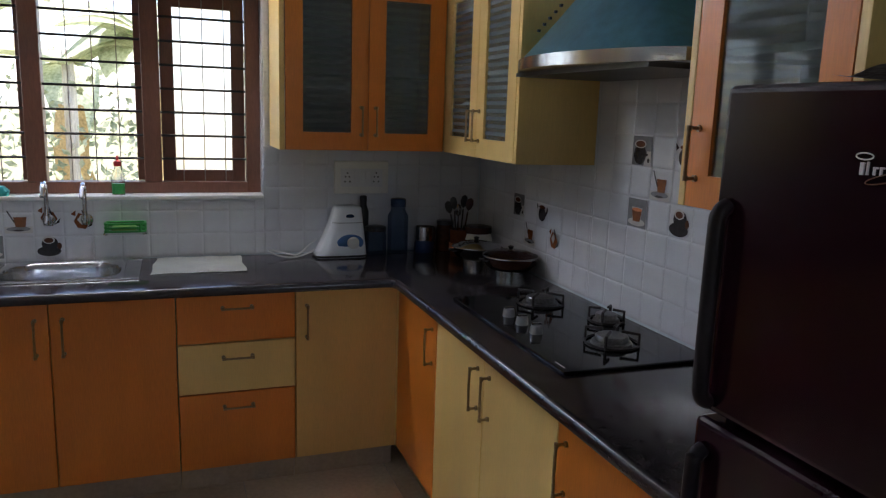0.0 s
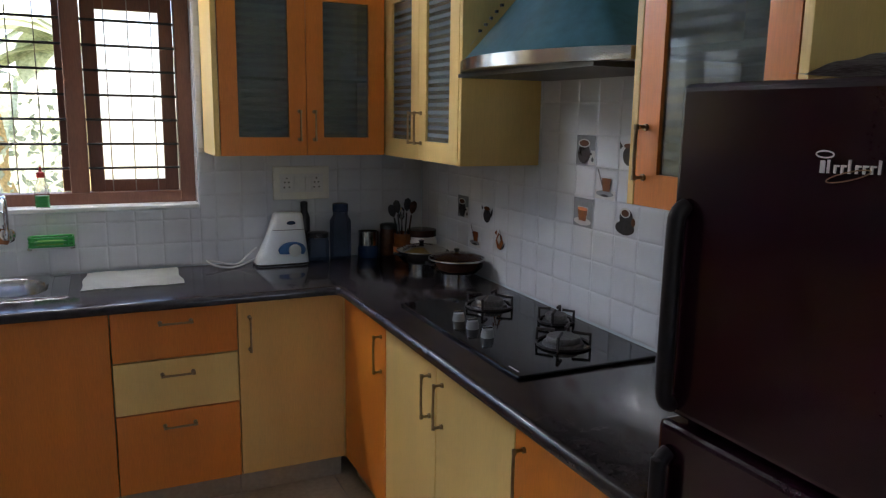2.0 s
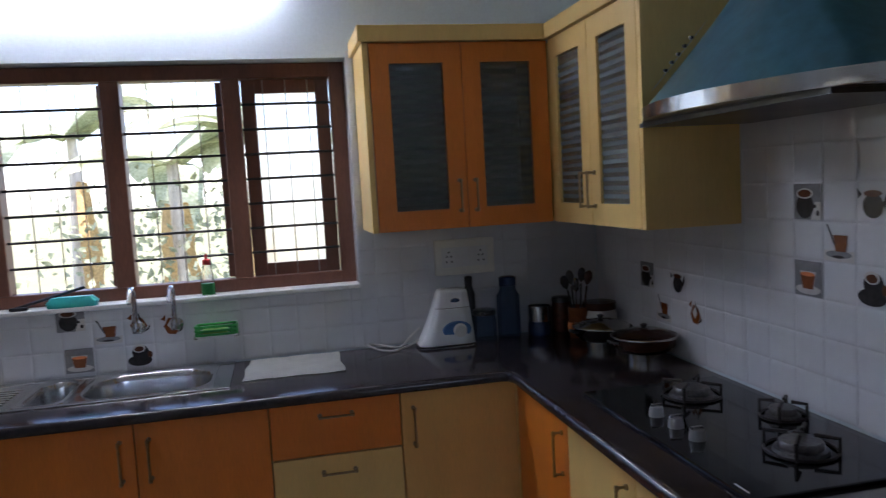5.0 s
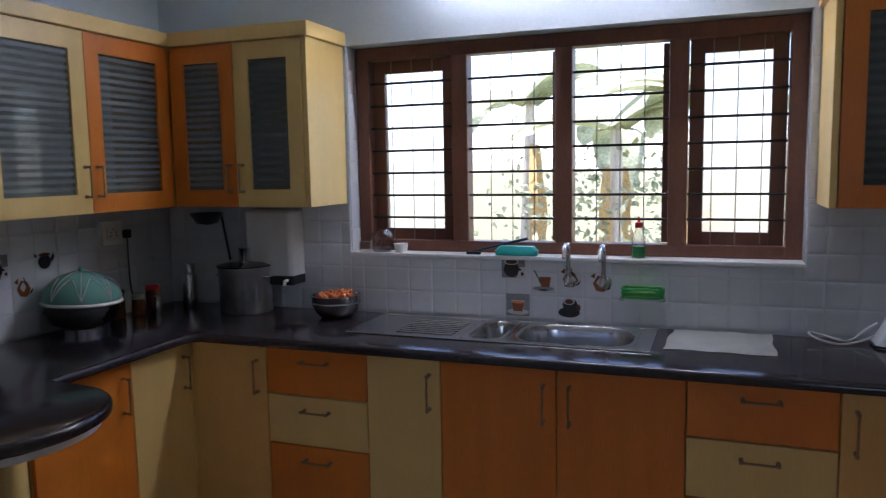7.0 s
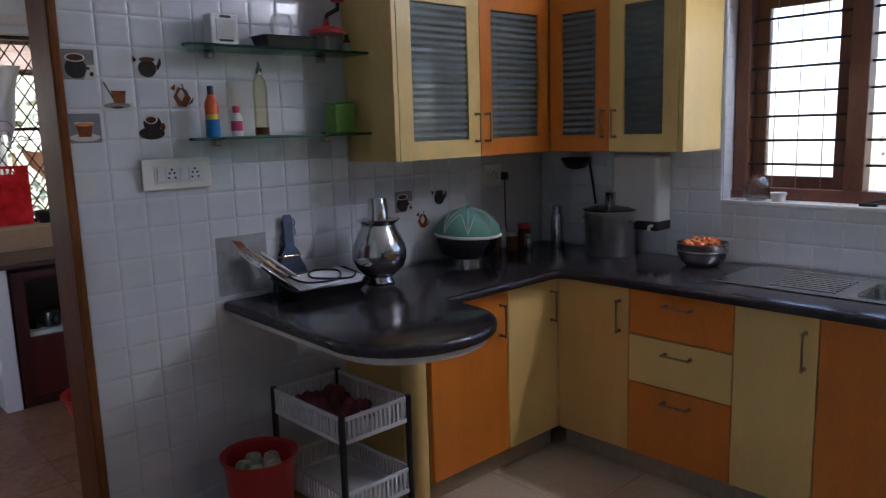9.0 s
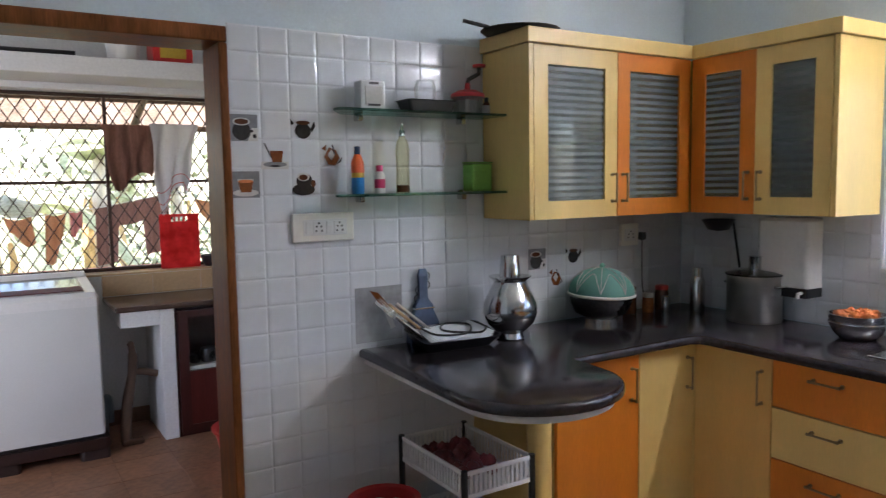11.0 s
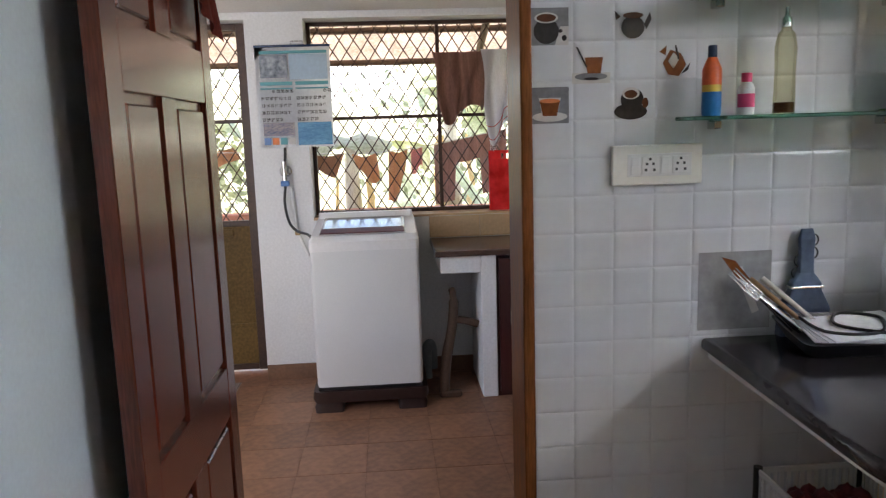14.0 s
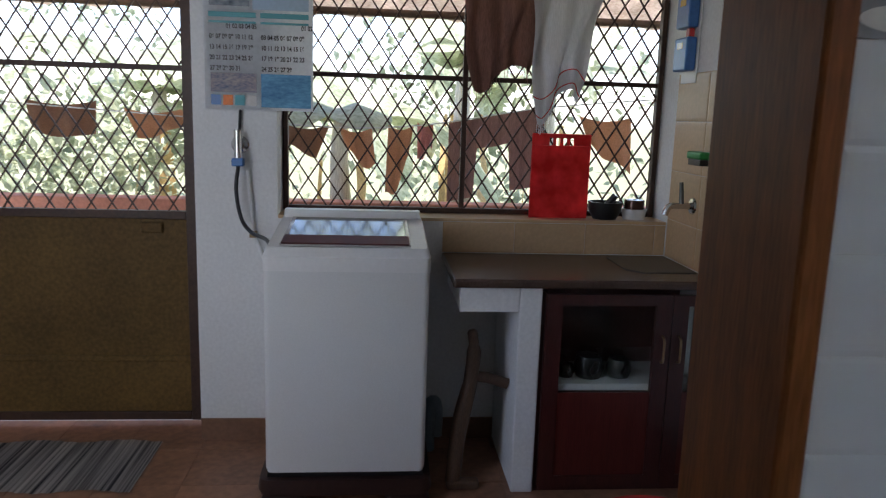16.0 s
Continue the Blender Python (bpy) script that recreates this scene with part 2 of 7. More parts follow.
SKIRT = surf("brown_skirting_tile", (0.19, 0.10, 0.06), 0.4, vary=0.2, scale=6, grain=60)
BEIGE = surf("beige_wall_tile", (0.55, 0.38, 0.22), 0.35, vary=0.1, scale=5, grain=60, rand=0.4)
TEAK = surf("varnished_teak", (0.19, 0.066, 0.02), 0.42, vary=0.4, scale=3, grain=30, stretch=(8, 8, 0.7), bump=0.05, coat=0.0, spec=0.12)
WINWOOD = surf("brown_window_paint", (0.17, 0.066, 0.038), 0.45, vary=0.2, scale=3, grain=40, stretch=(4, 4, 0.8), bump=0.05)
DOORWOOD = surf("dark_varnished_door_wood", (0.125, 0.030, 0.016), 0.24, vary=0.3, scale=3, grain=28, stretch=(9, 9, 0.6), bump=0.02, coat=0.22)
IRON = surf("black_iron", (0.03, 0.025, 0.024), 0.5, metal=0.3, vary=0.3, scale=8, grain=90, bump=0.1)
STEEL = surf("stainless_steel", (0.62, 0.62, 0.62), 0.17, metal=1.0, vary=0.08, scale=5, grain=90, bump=0.01)
BRUSHED = surf("brushed_steel", (0.52, 0.52, 0.53), 0.2, metal=1.0, vary=0.1, scale=4, grain=160, stretch=(1, 8, 8), bump=0.02)
BRONZE = surf("aged_bronze_pull", (0.32, 0.23, 0.13), 0.32, metal=1.0, vary=0.25, scale=9, grain=90, bump=0.02)
BLACKP = surf("black_plastic", (0.014, 0.014, 0.016), 0.35, vary=0.2, bump=0.02)
BLACKGLASS = surf("black_hob_glass", (0.006, 0.006, 0.007), 0.06, vary=0.2, bump=0.0)
WHITEP = surf("white_plastic", (0.74, 0.74, 0.73), 0.35, vary=0.04, bump=0.02)
IVORY = surf("ivory_plastic", (0.80, 0.785, 0.72), 0.4, vary=0.04, bump=0.02)
FRIDGE = surf("maroon_enamel", (0.018, 0.0042, 0.0085), 0.16, vary=0.12, scale=2, grain=200, bump=0.0, coat=0.0, spec=0.35)
BLACKWOOD = surf("dark_stained_wood", (0.05, 0.014, 0.012), 0.3, vary=0.3, scale=4, grain=40, stretch=(8, 8, 0.6), coat=0.3)
PANE = glass("clear_pane", (0.96, 0.98, 0.97), alpha=0.12)
FROST = glass("frosted_pane", (1.0, 1.0, 1.0), rough=0.9, frost=0.0, alpha=0.85, ior=1.1)
REED = reeded("striped_cabinet_glass", (0.29, 0.32, 0.32), 11.0, 0.9)
DIMGLASS = reeded("tinted_cabinet_glass", (0.19, 0.225, 0.235), 9.0, 0.6)
TUBE = lit("tube_glow", (0.92, 0.97, 1.0), TUBE_POWER)

# ---- kitchen shell ----
LX, RX, WY, TOP = -2.53, 1.50, 4.03, 2.95
BACK = -1.6
NOOK = 0.60
TP, TZ, T0 = 0.1128, 0.1036, 0.862


def wall(name, boxes, material, label=""):
    b = bmesh.new()
    for q in boxes:
        box(*q, bm=b)
    return solo(name, b, material, label, "wall", kind="structure")


# window wall, with the opening
WX0, WX1, WZ0, WZ1 = -1.49, 0.425, 1.118, 2.075
wall("wall_north", [(LX - 0.2, WX0, WY, WY + 0.22, 0, TOP), (WX1, RX + 0.15, WY, WY + 0.22, 0, TOP), (WX0, WX1, WY, WY + 0.22, 0, WZ0), (WX0, WX1, WY, WY + 0.22, WZ1, TOP)], PAINT, "pale blue painted kitchen wall above white tiles")
wall("wall_east", [(RX, RX + 0.15, BACK, WY, 0, TOP)], PAINT, "pale blue painted kitchen wall behind the hob")
DY0, DY1, DZ = 0.645, 1.634, 2.085
wall("wall_west", [(LX - 0.2, LX, DY1, WY, 0, TOP), (LX - 0.2, LX, NOOK - 0.15, DY0, 0, TOP), (LX - 0.2, LX, DY0, DY1, DZ, TOP)], PAINT, "pale blue painted wall with the doorway to the wash room")
wall("wall_nook", [(LX, -1.99, NOOK - 0.15, NOOK, 0, TOP), (-1.99, -0.62, NOOK - 0.15, NOOK + 0.045, 0, TOP)], PAINT, "pale blue painted wall beside the open door")
wall("wall_side", [(-0.77, -0.62, BACK, NOOK - 0.15, 0, TOP)], PAINT, "pale blue painted wall behind")
# The hole in this unseen wall is added to let fill light in.
wall("wall_south", [(-0.77, 0.15, BACK - 0.15, BACK, 0, TOP), (0.75, RX + 0.15, BACK - 0.15, BACK, 0, TOP), (0.15, 0.75, BACK - 0.15, BACK, 0, 1.35), (0.15, 0.75, BACK - 0.15, BACK, 2.0, TOP)], PAINT, "pale blue painted wall behind")
solo("ceiling", box(LX - 0.2, RX + 0.15, BACK - 0.15, WY + 0.22, TOP, TOP + 0.12), CEIL, "plain white painted kitchen ceiling", "ceiling", kind="structure")

# wash room shell
UX = -4.915
UY0, UY1, UTOP = -1.2, 2.44, 2.95
GX = -5.09
UW0, UW1, UWZ0, UWZ1 = 0.79, 2.436, 0.976, 2.118
MD0, MD1 = -0.55, 0.462
wall("wall_west_wash", [(UX - 0.2, UX, MD1, UW0, 0, UWZ1), (UX - 0.2, UX, UW0, UY1, 0, UWZ0), (UX - 0.2, UX, MD0, UY1, UWZ1, UTOP), (UX - 0.2, UX, UY0, MD0, 0, UTOP)], WHITE_PAINT, "white painted wash room wall with mesh window")
wall("wall_north_wash", [(UX - 0.2, LX - 0.2, UY1, UY1 + 0.15, 0, UTOP)], WHITE_PAINT, "white painted wash room side wall")
wall("wall_south_wash", [(UX - 0.2, LX - 0.2, UY0 - 0.15, UY0, 0, UTOP)], WHITE_PAINT, "white painted wash room end wall")
# Opening from y -1.0 to 0.26 is added for the wash room fill lamp.
wall("wall_east_wash", [(LX - 0.2, LX, UY0 - 0.15, -1.0, 0, UTOP), (LX - 0.2, LX, 0.26, NOOK - 0.15, 0, UTOP), (LX - 0.2, LX, -1.0, 0.26, 0, 0.68), (LX - 0.2, LX, -1.0, 0.26, 2.22, UTOP)], WHITE_PAINT, "white painted wash room wall")
solo("ceiling_wash", box(UX - 0.2, LX - 0.2, UY0 - 0.15, UY1 + 0.15, UTOP, UTOP + 0.12), CEIL, "plain white wash room ceiling", "ceiling", kind="structure")

# ---- worktops ----
def arc(cx, cy, r, a0, a1, n=14):
    return [(cx + r * math.cos(radians(a0 + (a1 - a0) * i / n)), cy + r * math.sin(radians(a0 + (a1 - a0) * i / n))) for i in range(n + 1)]


tip = [(-1.74 + 0.268 * math.cos(radians(a)), 2.395 + 0.305 * math.sin(radians(a))) for a in range(-90, 91, 9)]
inner = [(-1.905, 2.715), (-1.905, 3.36)] + [(-1.885, 3.39), (-1.86, 3.397)]
OUTL = [(LX + 0.003, 2.118), (-1.80, 2.092)] + tip + inner + [(0.83, 3.397), (0.857, 3.39), (0.868, 3.36), (0.868, 0.9 + 0.62), (RX - 0.003, 1.52), (RX - 0.003, WY - 0.003), (LX + 0.003, WY - 0.003)]
HOLE = [(-0.825, 3.60), (-0.15, 3.60), (-0.15, 3.968), (-0.825, 3.968)]


def slab(outline, hole, rings):
    """A worktop: rings of (inset, height) from the underside up, and a top with a cut-out."""
    b = bmesh.new()
    n = len(outline)
    pts = [Vector(p) for p in outline]
    offs = []
    for k in range(n):
        d0, d1 = (pts[k] - pts[k - 1]).normalized(), (pts[(k + 1) % n] - pts[k]).normalized()
        m = Vector((-d0.y - d1.y, d0.x + d1.x)).normalized()
        offs.append(m / max(0.5, m.dot(Vector((-d1.y, d1.x)))))
    loops = [[b.verts.new((*(pts[k] + offs[k] * ins), z)) for k in range(n)] for ins, z in rings]
    for lo, hi in zip(loops, loops[1:]):
        for k in range(n):
            b.faces.new((lo[k], lo[(k + 1) % n], hi[(k + 1) % n], hi[k]))
    zt, zb = rings[-1][1], rings[0][1]
    cut = [[b.verts.new((x, y, z)) for x, y in hole] for z in (zb, zt)]
    for k in range(len(hole)):
        q = (k + 1) % len(hole)
        b.faces.new((cut[0][k], cut[1][k], cut[1][q], cut[0][q]))
    for ring, h in ((loops[0], cut[0]), (loops[-1], cut[1])):
        ed = []
        for lp in (ring, h):
            for k in range(len(lp)):
                e = b.edges.get((lp[k], lp[(k + 1) % len(lp)]))
                ed.append(e)
        bmesh.ops.triangle_fill(b, edges=ed, use_beauty=True)
    bmesh.ops.recalc_face_normals(b, faces=b.faces)
    return b


top = slab(OUTL, HOLE, [(0.010, 0.823), (0.004, 0.8245), (0.0008, 0.828), (0.0, 0.833), (0.0, 0.842), (0.0012, 0.8485), (0.0045, 0.854), (0.0095, 0.858), (0.017, 0.86)])
worktop = solo("kitchen_worktop", top, GRANITE, "glossy dark brown granite worktop round three sides of the kitchen", "worktop", smooth=35)
under = prism([(LX + 0.004, 2.14), (-1.80, 2.125)] + [(-1.74 + 0.238 * math.cos(radians(a)), 2.395 + 0.27 * math.sin(radians(a))) for a in range(-90, 91, 9)] + [(-1.93, 2.665), (LX + 0.004, 2.665)], 0.795, 0.8215)
solo("counter_underlay", under, WHITEP, "white edged board under the rounded counter end", "underlay")

# ---- cabinets ----
def handle(parent, at, along, out, length=0.10, label="bronze bow pull"):
    """A bow pull: two feet and a bar, along and out are unit vectors."""
    a, o, c = Vector(along), Vector(out), Vector(at)
    h = length / 2
    b = rod(curve_pts([c - a * h, c - a * h + o * 0.024, c - a * h * 0.86 + o * 0.03, c + a * h * 0.86 + o * 0.03, c + a * h + o * 0.024, c + a * h], 4), 0.0042, 8)
    for s in (-1, 1):
        rod([c + a * h * s, c + a * h * s + o * 0.006], 0.008, 10, bm=b)
        rod([c + a * (h * s - 0.006) + o * 0.029, c + a * (h * s + 0.006) + o * 0.029], 0.006, 8, bm=b)
    return part("handle", b, BRONZE, parent, label, smooth=40)


def front_box(axis, sign, plane, u0, u1, z0, z1, thick, bevel=0.002):
    """A panel standing in a plane: axis 'x' or 'y' is its normal, sign the way it faces."""
    lo, hi = (plane, plane + thick) if sign < 0 else (plane - thick, plane)
    return box(u0, u1, lo, hi, z0, z1, bevel) if axis == "y" else box(lo, hi, u0, u1, z0, z1, bevel)


def base_unit(name, label, axis, sign, plane, u0, u1, depth, fronts, group, high=0.815):
    """A floor cabinet: carcass, plinth, and fronts of (u0, u1, z0, z1, material, handle side or None, kind)."""
    mid = (u0 + u1) / 2
    back = plane + depth if sign < 0 else plane - depth
    at = (mid, plane, 0) if axis == "y" else (plane, mid, 0)
    t = thing(name, at, label, "cabinet", group)
    s = 0.0225 if sign < 0 else -0.0225
    e = 0.0015
    lo, hi = sorted((plane + s, back))
    b = box(u0 + e, u1 - e, lo, hi, 0.1, high) if axis == "y" else box(lo, hi, u0 + e, u1 - e, 0.1, high)
    part("body", b, CREAM, t, "cream laminate carcass")
    s2 = 0.055 if sign < 0 else -0.055
    lo, hi = sorted((plane + s2, back))
    b = box(u0 + e, u1 - e, lo, hi, 0, 0.0985) if axis == "y" else box(lo, hi, u0 + e, u1 - e, 0, 0.0985)
    part("plinth", b, GREYTILE, t, "grey tiled plinth")
    out = Vector((0, sign, 0)) if axis == "y" else Vector((sign, 0, 0))
    for a0, a1, z0, z1, mat, side, kind in fronts:
        p = part(kind, front_box(axis, sign, plane, a0 + 0.002, a1 - 0.002, z0, z1, 0.02), mat, t)
        if side is None:
            continue
        if kind == "drawer_front":
            c = ((a0 + a1) / 2, plane) if axis == "y" else (plane, (a0 + a1) / 2)
            handle(p, (*c, z1 - 0.055), (1, 0, 0) if axis == "y" else (0, 1, 0), out, 0.11)
        else:
            u = a0 + 0.045 if side < 0 else a1 - 0.045
            c = (u, plane) if axis == "y" else (plane, u)
            handle(p, (*c, 0.69), (0, 0, 1), out, 0.13)
    return t


GREYTILE = surf("grey_plinth_tile", (0.42, 0.33, 0.235), 0.4, vary=0.12, scale=5, grain=60)
FY, FRX, FLX = 3.45, 0.908, -1.96
D0, D1 = 0.105, 0.82
BG = "floor cabinets of the kitchen"
base_unit("base_cabinet", "cream corner base cabinet with one tall, warmer-toned door", "y", -1, FY, FLX + 0.003, -1.588, 0.575, [(FLX + 0.003, -1.588, D0, D1, WARMCREAM, 1, "door")], BG)
dr = lambda u0, u1, m: [(u0, u1, 0.626, D1, m[0], 0, "drawer_front"), (u0, u1, 0.421, 0.62, m[1], 0, "drawer_front"), (u0, u1, D0, 0.416, m[2], 0, "drawer_front")]
base_unit("drawer_cabinet", "orange and cream three-drawer base cabinet", "y", -1, FY, -1.588, -1.138, 0.575, dr(-1.588, -1.138, (ORANGE, CREAM, ORANGE)), BG)
base_unit("base_cabinet", "narrow cream base cabinet beside the sink", "y", -1, FY, -1.138, -0.836, 0.575, [(-1.138, -0.836, D0, D1, CREAM, 1, "door")], BG)
base_unit("sink_cabinet", "orange two-door base cabinet under the sink", "y", -1, FY, -0.836, 0.027, 0.575, [(-0.836, -0.404, D0, D1, ORANGE, 1, "door"), (-0.404, 0.027, D0, D1, ORANGE, -1, "door")], BG, 0.66)
base_unit("drawer_cabinet", "orange and cream three-drawer base cabinet beside the sink", "y", -1, FY, 0.027, 0.478, 0.575, dr(0.027, 0.478, (ORANGE, CREAM, ORANGE)), BG)
base_unit("base_cabinet", "cream base cabinet with a warmer-toned door in the corner by the hob", "y", -1, FY, 0.478, FRX - 0.003, 0.575, [(0.478, FRX - 0.003, D0, D1, WARMCREAM, -1, "door")], BG)
base_unit("base_cabinet", "orange narrow base cabinet at the corner by the hob", "x", -1, FRX, 2.968, FY + 0.015, 0.595, [(2.968, FY - 0.003, D0, D1, ORANGE, -1, "door")], BG)
base_unit("hob_cabinet", "cream two-door base cabinet below the hob", "x", -1, FRX, 2.07, 2.968, 0.595, [(2.07, 2.535, D0, D1, CREAM, 1, "door"), (2.535, 2.968, D0, D1, CREAM, -1, "door")], BG)
base_unit("base_cabinet", "orange base cabinet beside the refrigerator", "x", -1, FRX, 1.53, 2.07, 0.595, [(1.53, 2.07, D0, D1, ORANGE, 1, "door")], BG)
base_unit("base_cabinet", "orange and cream base cabinet under the rounded counter", "x", 1, FLX, 2.67, FY + 0.015, 0.565, [(2.67, 3.112, D0, D1, ORANGE, 1, "door"), (3.112, FY - 0.003, D0, D1, CREAM, 1, "door")], BG)
solo("end_post", rows_solid([(-2.06, -1.964, 2.583, 2.668, 0.038, 0.0), (-2.06, -1.964, 2.583, 2.668, 0.038, 0.794)]), CREAM, "rounded cream laminate post under the counter end", "post", smooth=50)
for u in (FLX - 0.019, FRX - 0.0045):
    solo("corner_post", box(u, u + 0.0235, FY - 0.0045, FY + 0.019, 0.105, 0.815), CREAM, "thin cream strip closing the base cabinet corner", "filler")


def wall_unit(name, label, axis, sign, plane, u0, u1, depth, z0, z1, doors, ends, cornice=True):
    """A wall cabinet: five boards, a shelf, glazed doors of (u0, u1, frame material, glass, handle side)."""
    back = plane + depth if sign < 0 else plane - depth
    at = ((u0 + u1) / 2, back, z0) if axis == "y" else (back, (u0 + u1) / 2, z0)
    t = thing(name, at, label, "wall cabinet", "wall cabinets of the kitchen")
    s = 0.021 if sign < 0 else -0.021
    lo, hi = sorted((plane + s, back))

    def brd(n, a0, a1, b0, b1, c0, c1, mat=CREAM, bev=0.0015):
        return part(n, box(a0, a1, b0, b1, c0, c1, bev) if axis == "y" else box(b0, b1, a0, a1, c0, c1, bev), mat, t)
    w = 0.022
    lo0, hi0 = (min(lo, plane), hi) if sign < 0 else (lo, max(hi, plane))
    brd("side_panel", u0, u0 + w, *((lo0, hi0) if ends[0] else (lo, hi)), z0, z1)
    brd("side_panel", u1 - w, u1, *((lo0, hi0) if ends[1] else (lo, hi)), z0, z1)
    brd("bottom_panel", u0 + w + 0.001, u1 - w - 0.001, lo, hi, z0 + 0.002, z0 + 0.02)
    brd("top_panel", u0 + w + 0.001, u1 - w - 0.001, lo, hi, z1 - 0.018, z1)
    inn = (hi - 0.012, hi - 0.003) if sign < 0 else (lo + 0.003, lo + 0.012)
    brd("back_panel", u0 + w + 0.001, u1 - w - 0.001, *inn, z0 + 0.021, z1 - 0.019, WHITEP)
    mid = (z0 + z1) / 2 - 0.036
    ins = (lo + 0.002, inn[0] - 0.002) if sign < 0 else (inn[1] + 0.002, hi - 0.002)
    brd("shelf", u0 + w + 0.002, u1 - w - 0.002, *ins, mid, mid + 0.018, WHITEP)
    out = Vector((0, sign, 0)) if axis == "y" else Vector((sign, 0, 0))
    for a0, a1, mat, gl, side in doors:
        st = 0.072 if a1 - a0 > 0.3 else 0.062
        a0, a1, y0, y1 = a0 + 0.0015, a1 - 0.0015, z0 + 0.001, z1 - 0.002
        b = bmesh.new()
        for q in ((a0, a0 + st, y0, y1), (a1 - st, a1, y0, y1), (a0 + st, a1 - st, y0, y0 + 0.075), (a0 + st, a1 - st, y1 - 0.075, y1)):
            join(b, front_box(axis, sign, plane, *q, 0.02, 0.0))
        bmesh.ops.remove_doubles(b, verts=b.verts, dist=0.0001)
        p = part("door", b, mat, t)
        g = front_box(axis, sign, plane + (0.009 if sign < 0 else -0.009), a0 + st - 0.004, a1 - st + 0.004, y0 + 0.071, y1 - 0.071, 0.004, 0)
        part("glass", g, gl, p, "grey striped glass")
        u = a0 + 0.03 if side < 0 else a1 - 0.03
        c = (u, plane) if axis == "y" else (plane, u)
        handle(p, (*c, z0 + 0.125), (0, 0, 1), out, 0.115)
    if cornice:
        c0 = (lo0 - 0.016, hi) if sign < 0 else (lo, hi0 + 0.016)
        brd("cornice", u0 - (0.016 if ends[0] else 0), u1 + (0.016 if ends[1] else 0), *c0, z1 + 0.001, z1 + 0.062, CREAM, 0.004)
    return t


UZ0, UZ1, UD = 1.362, 2.068, 0.322
UFY, UFR, UFL = 3.695, 1.175, -2.20
wall_unit("wall_cabinet", "orange two-door wall cabinet with dark glass beside the window", "y", -1, UFY, 0.452, UFR + 0.0, UD + 0.003, UZ0, UZ1, [(0.476, 0.828, ORANGE, DIMGLASS, 1), (0.828, UFR - 0.002, ORANGE, DIMGLASS, -1)], (True, False))
wall_unit("wall_cabinet", "cream two-door corner wall cabinet with striped glass", "x", -1, UFR, 2.945, WY - 0.34, UD, UZ0, UZ1, [(2.969, 3.325, CREAM, REED, 1), (3.325, WY - 0.342, CREAM, REED, -1)], (True, False))
wall_unit("wall_cabinet", "orange one-door wall cabinet with glass beside the hood", "x", -1, UFR, 1.56, 2.035, UD, 1.335, UZ1 + 0.02, [(1.584, 2.011, ORANGE, DIMGLASS, 1)], (True, True))
wall_unit("wall_cabinet", "cream and orange wall cabinet with striped glass by the shelves", "x", 1, UFL, 2.735, WY - 0.34, UD, UZ0, UZ1, [(2.759, 3.222, CREAM, REED, 1), (3.222, WY - 0.342, ORANGE, REED, -1)], (True, False))
wall_unit("wall_cabinet", "orange and cream corner wall cabinet beside the window", "y", -1, UFY, UFL, -1.498, UD + 0.003, UZ0, UZ1, [(UFL + 0.002, -1.862, ORANGE, REED, 1), (-1.862, -1.522, CREAM, DIMGLASS, -1)], (False, True))
for u0, u1 in ((LX + 0.005, UFL - 0.024), (UFR + 0.024, RX - 0.005)):
    solo("corner_filler", box(u0, u1, UFY + 0.004, WY - 0.005, UZ0 + 0.002, UZ1), CREAM, "plain cream board closing the cabinet corner", "filler")
# ---- refrigerator ----
HANDLEP = surf("black_maroon_plastic", (0.012, 0.008, 0.010), 0.5, vary=0.2, grain=150, bump=0.02, spec=0.25)


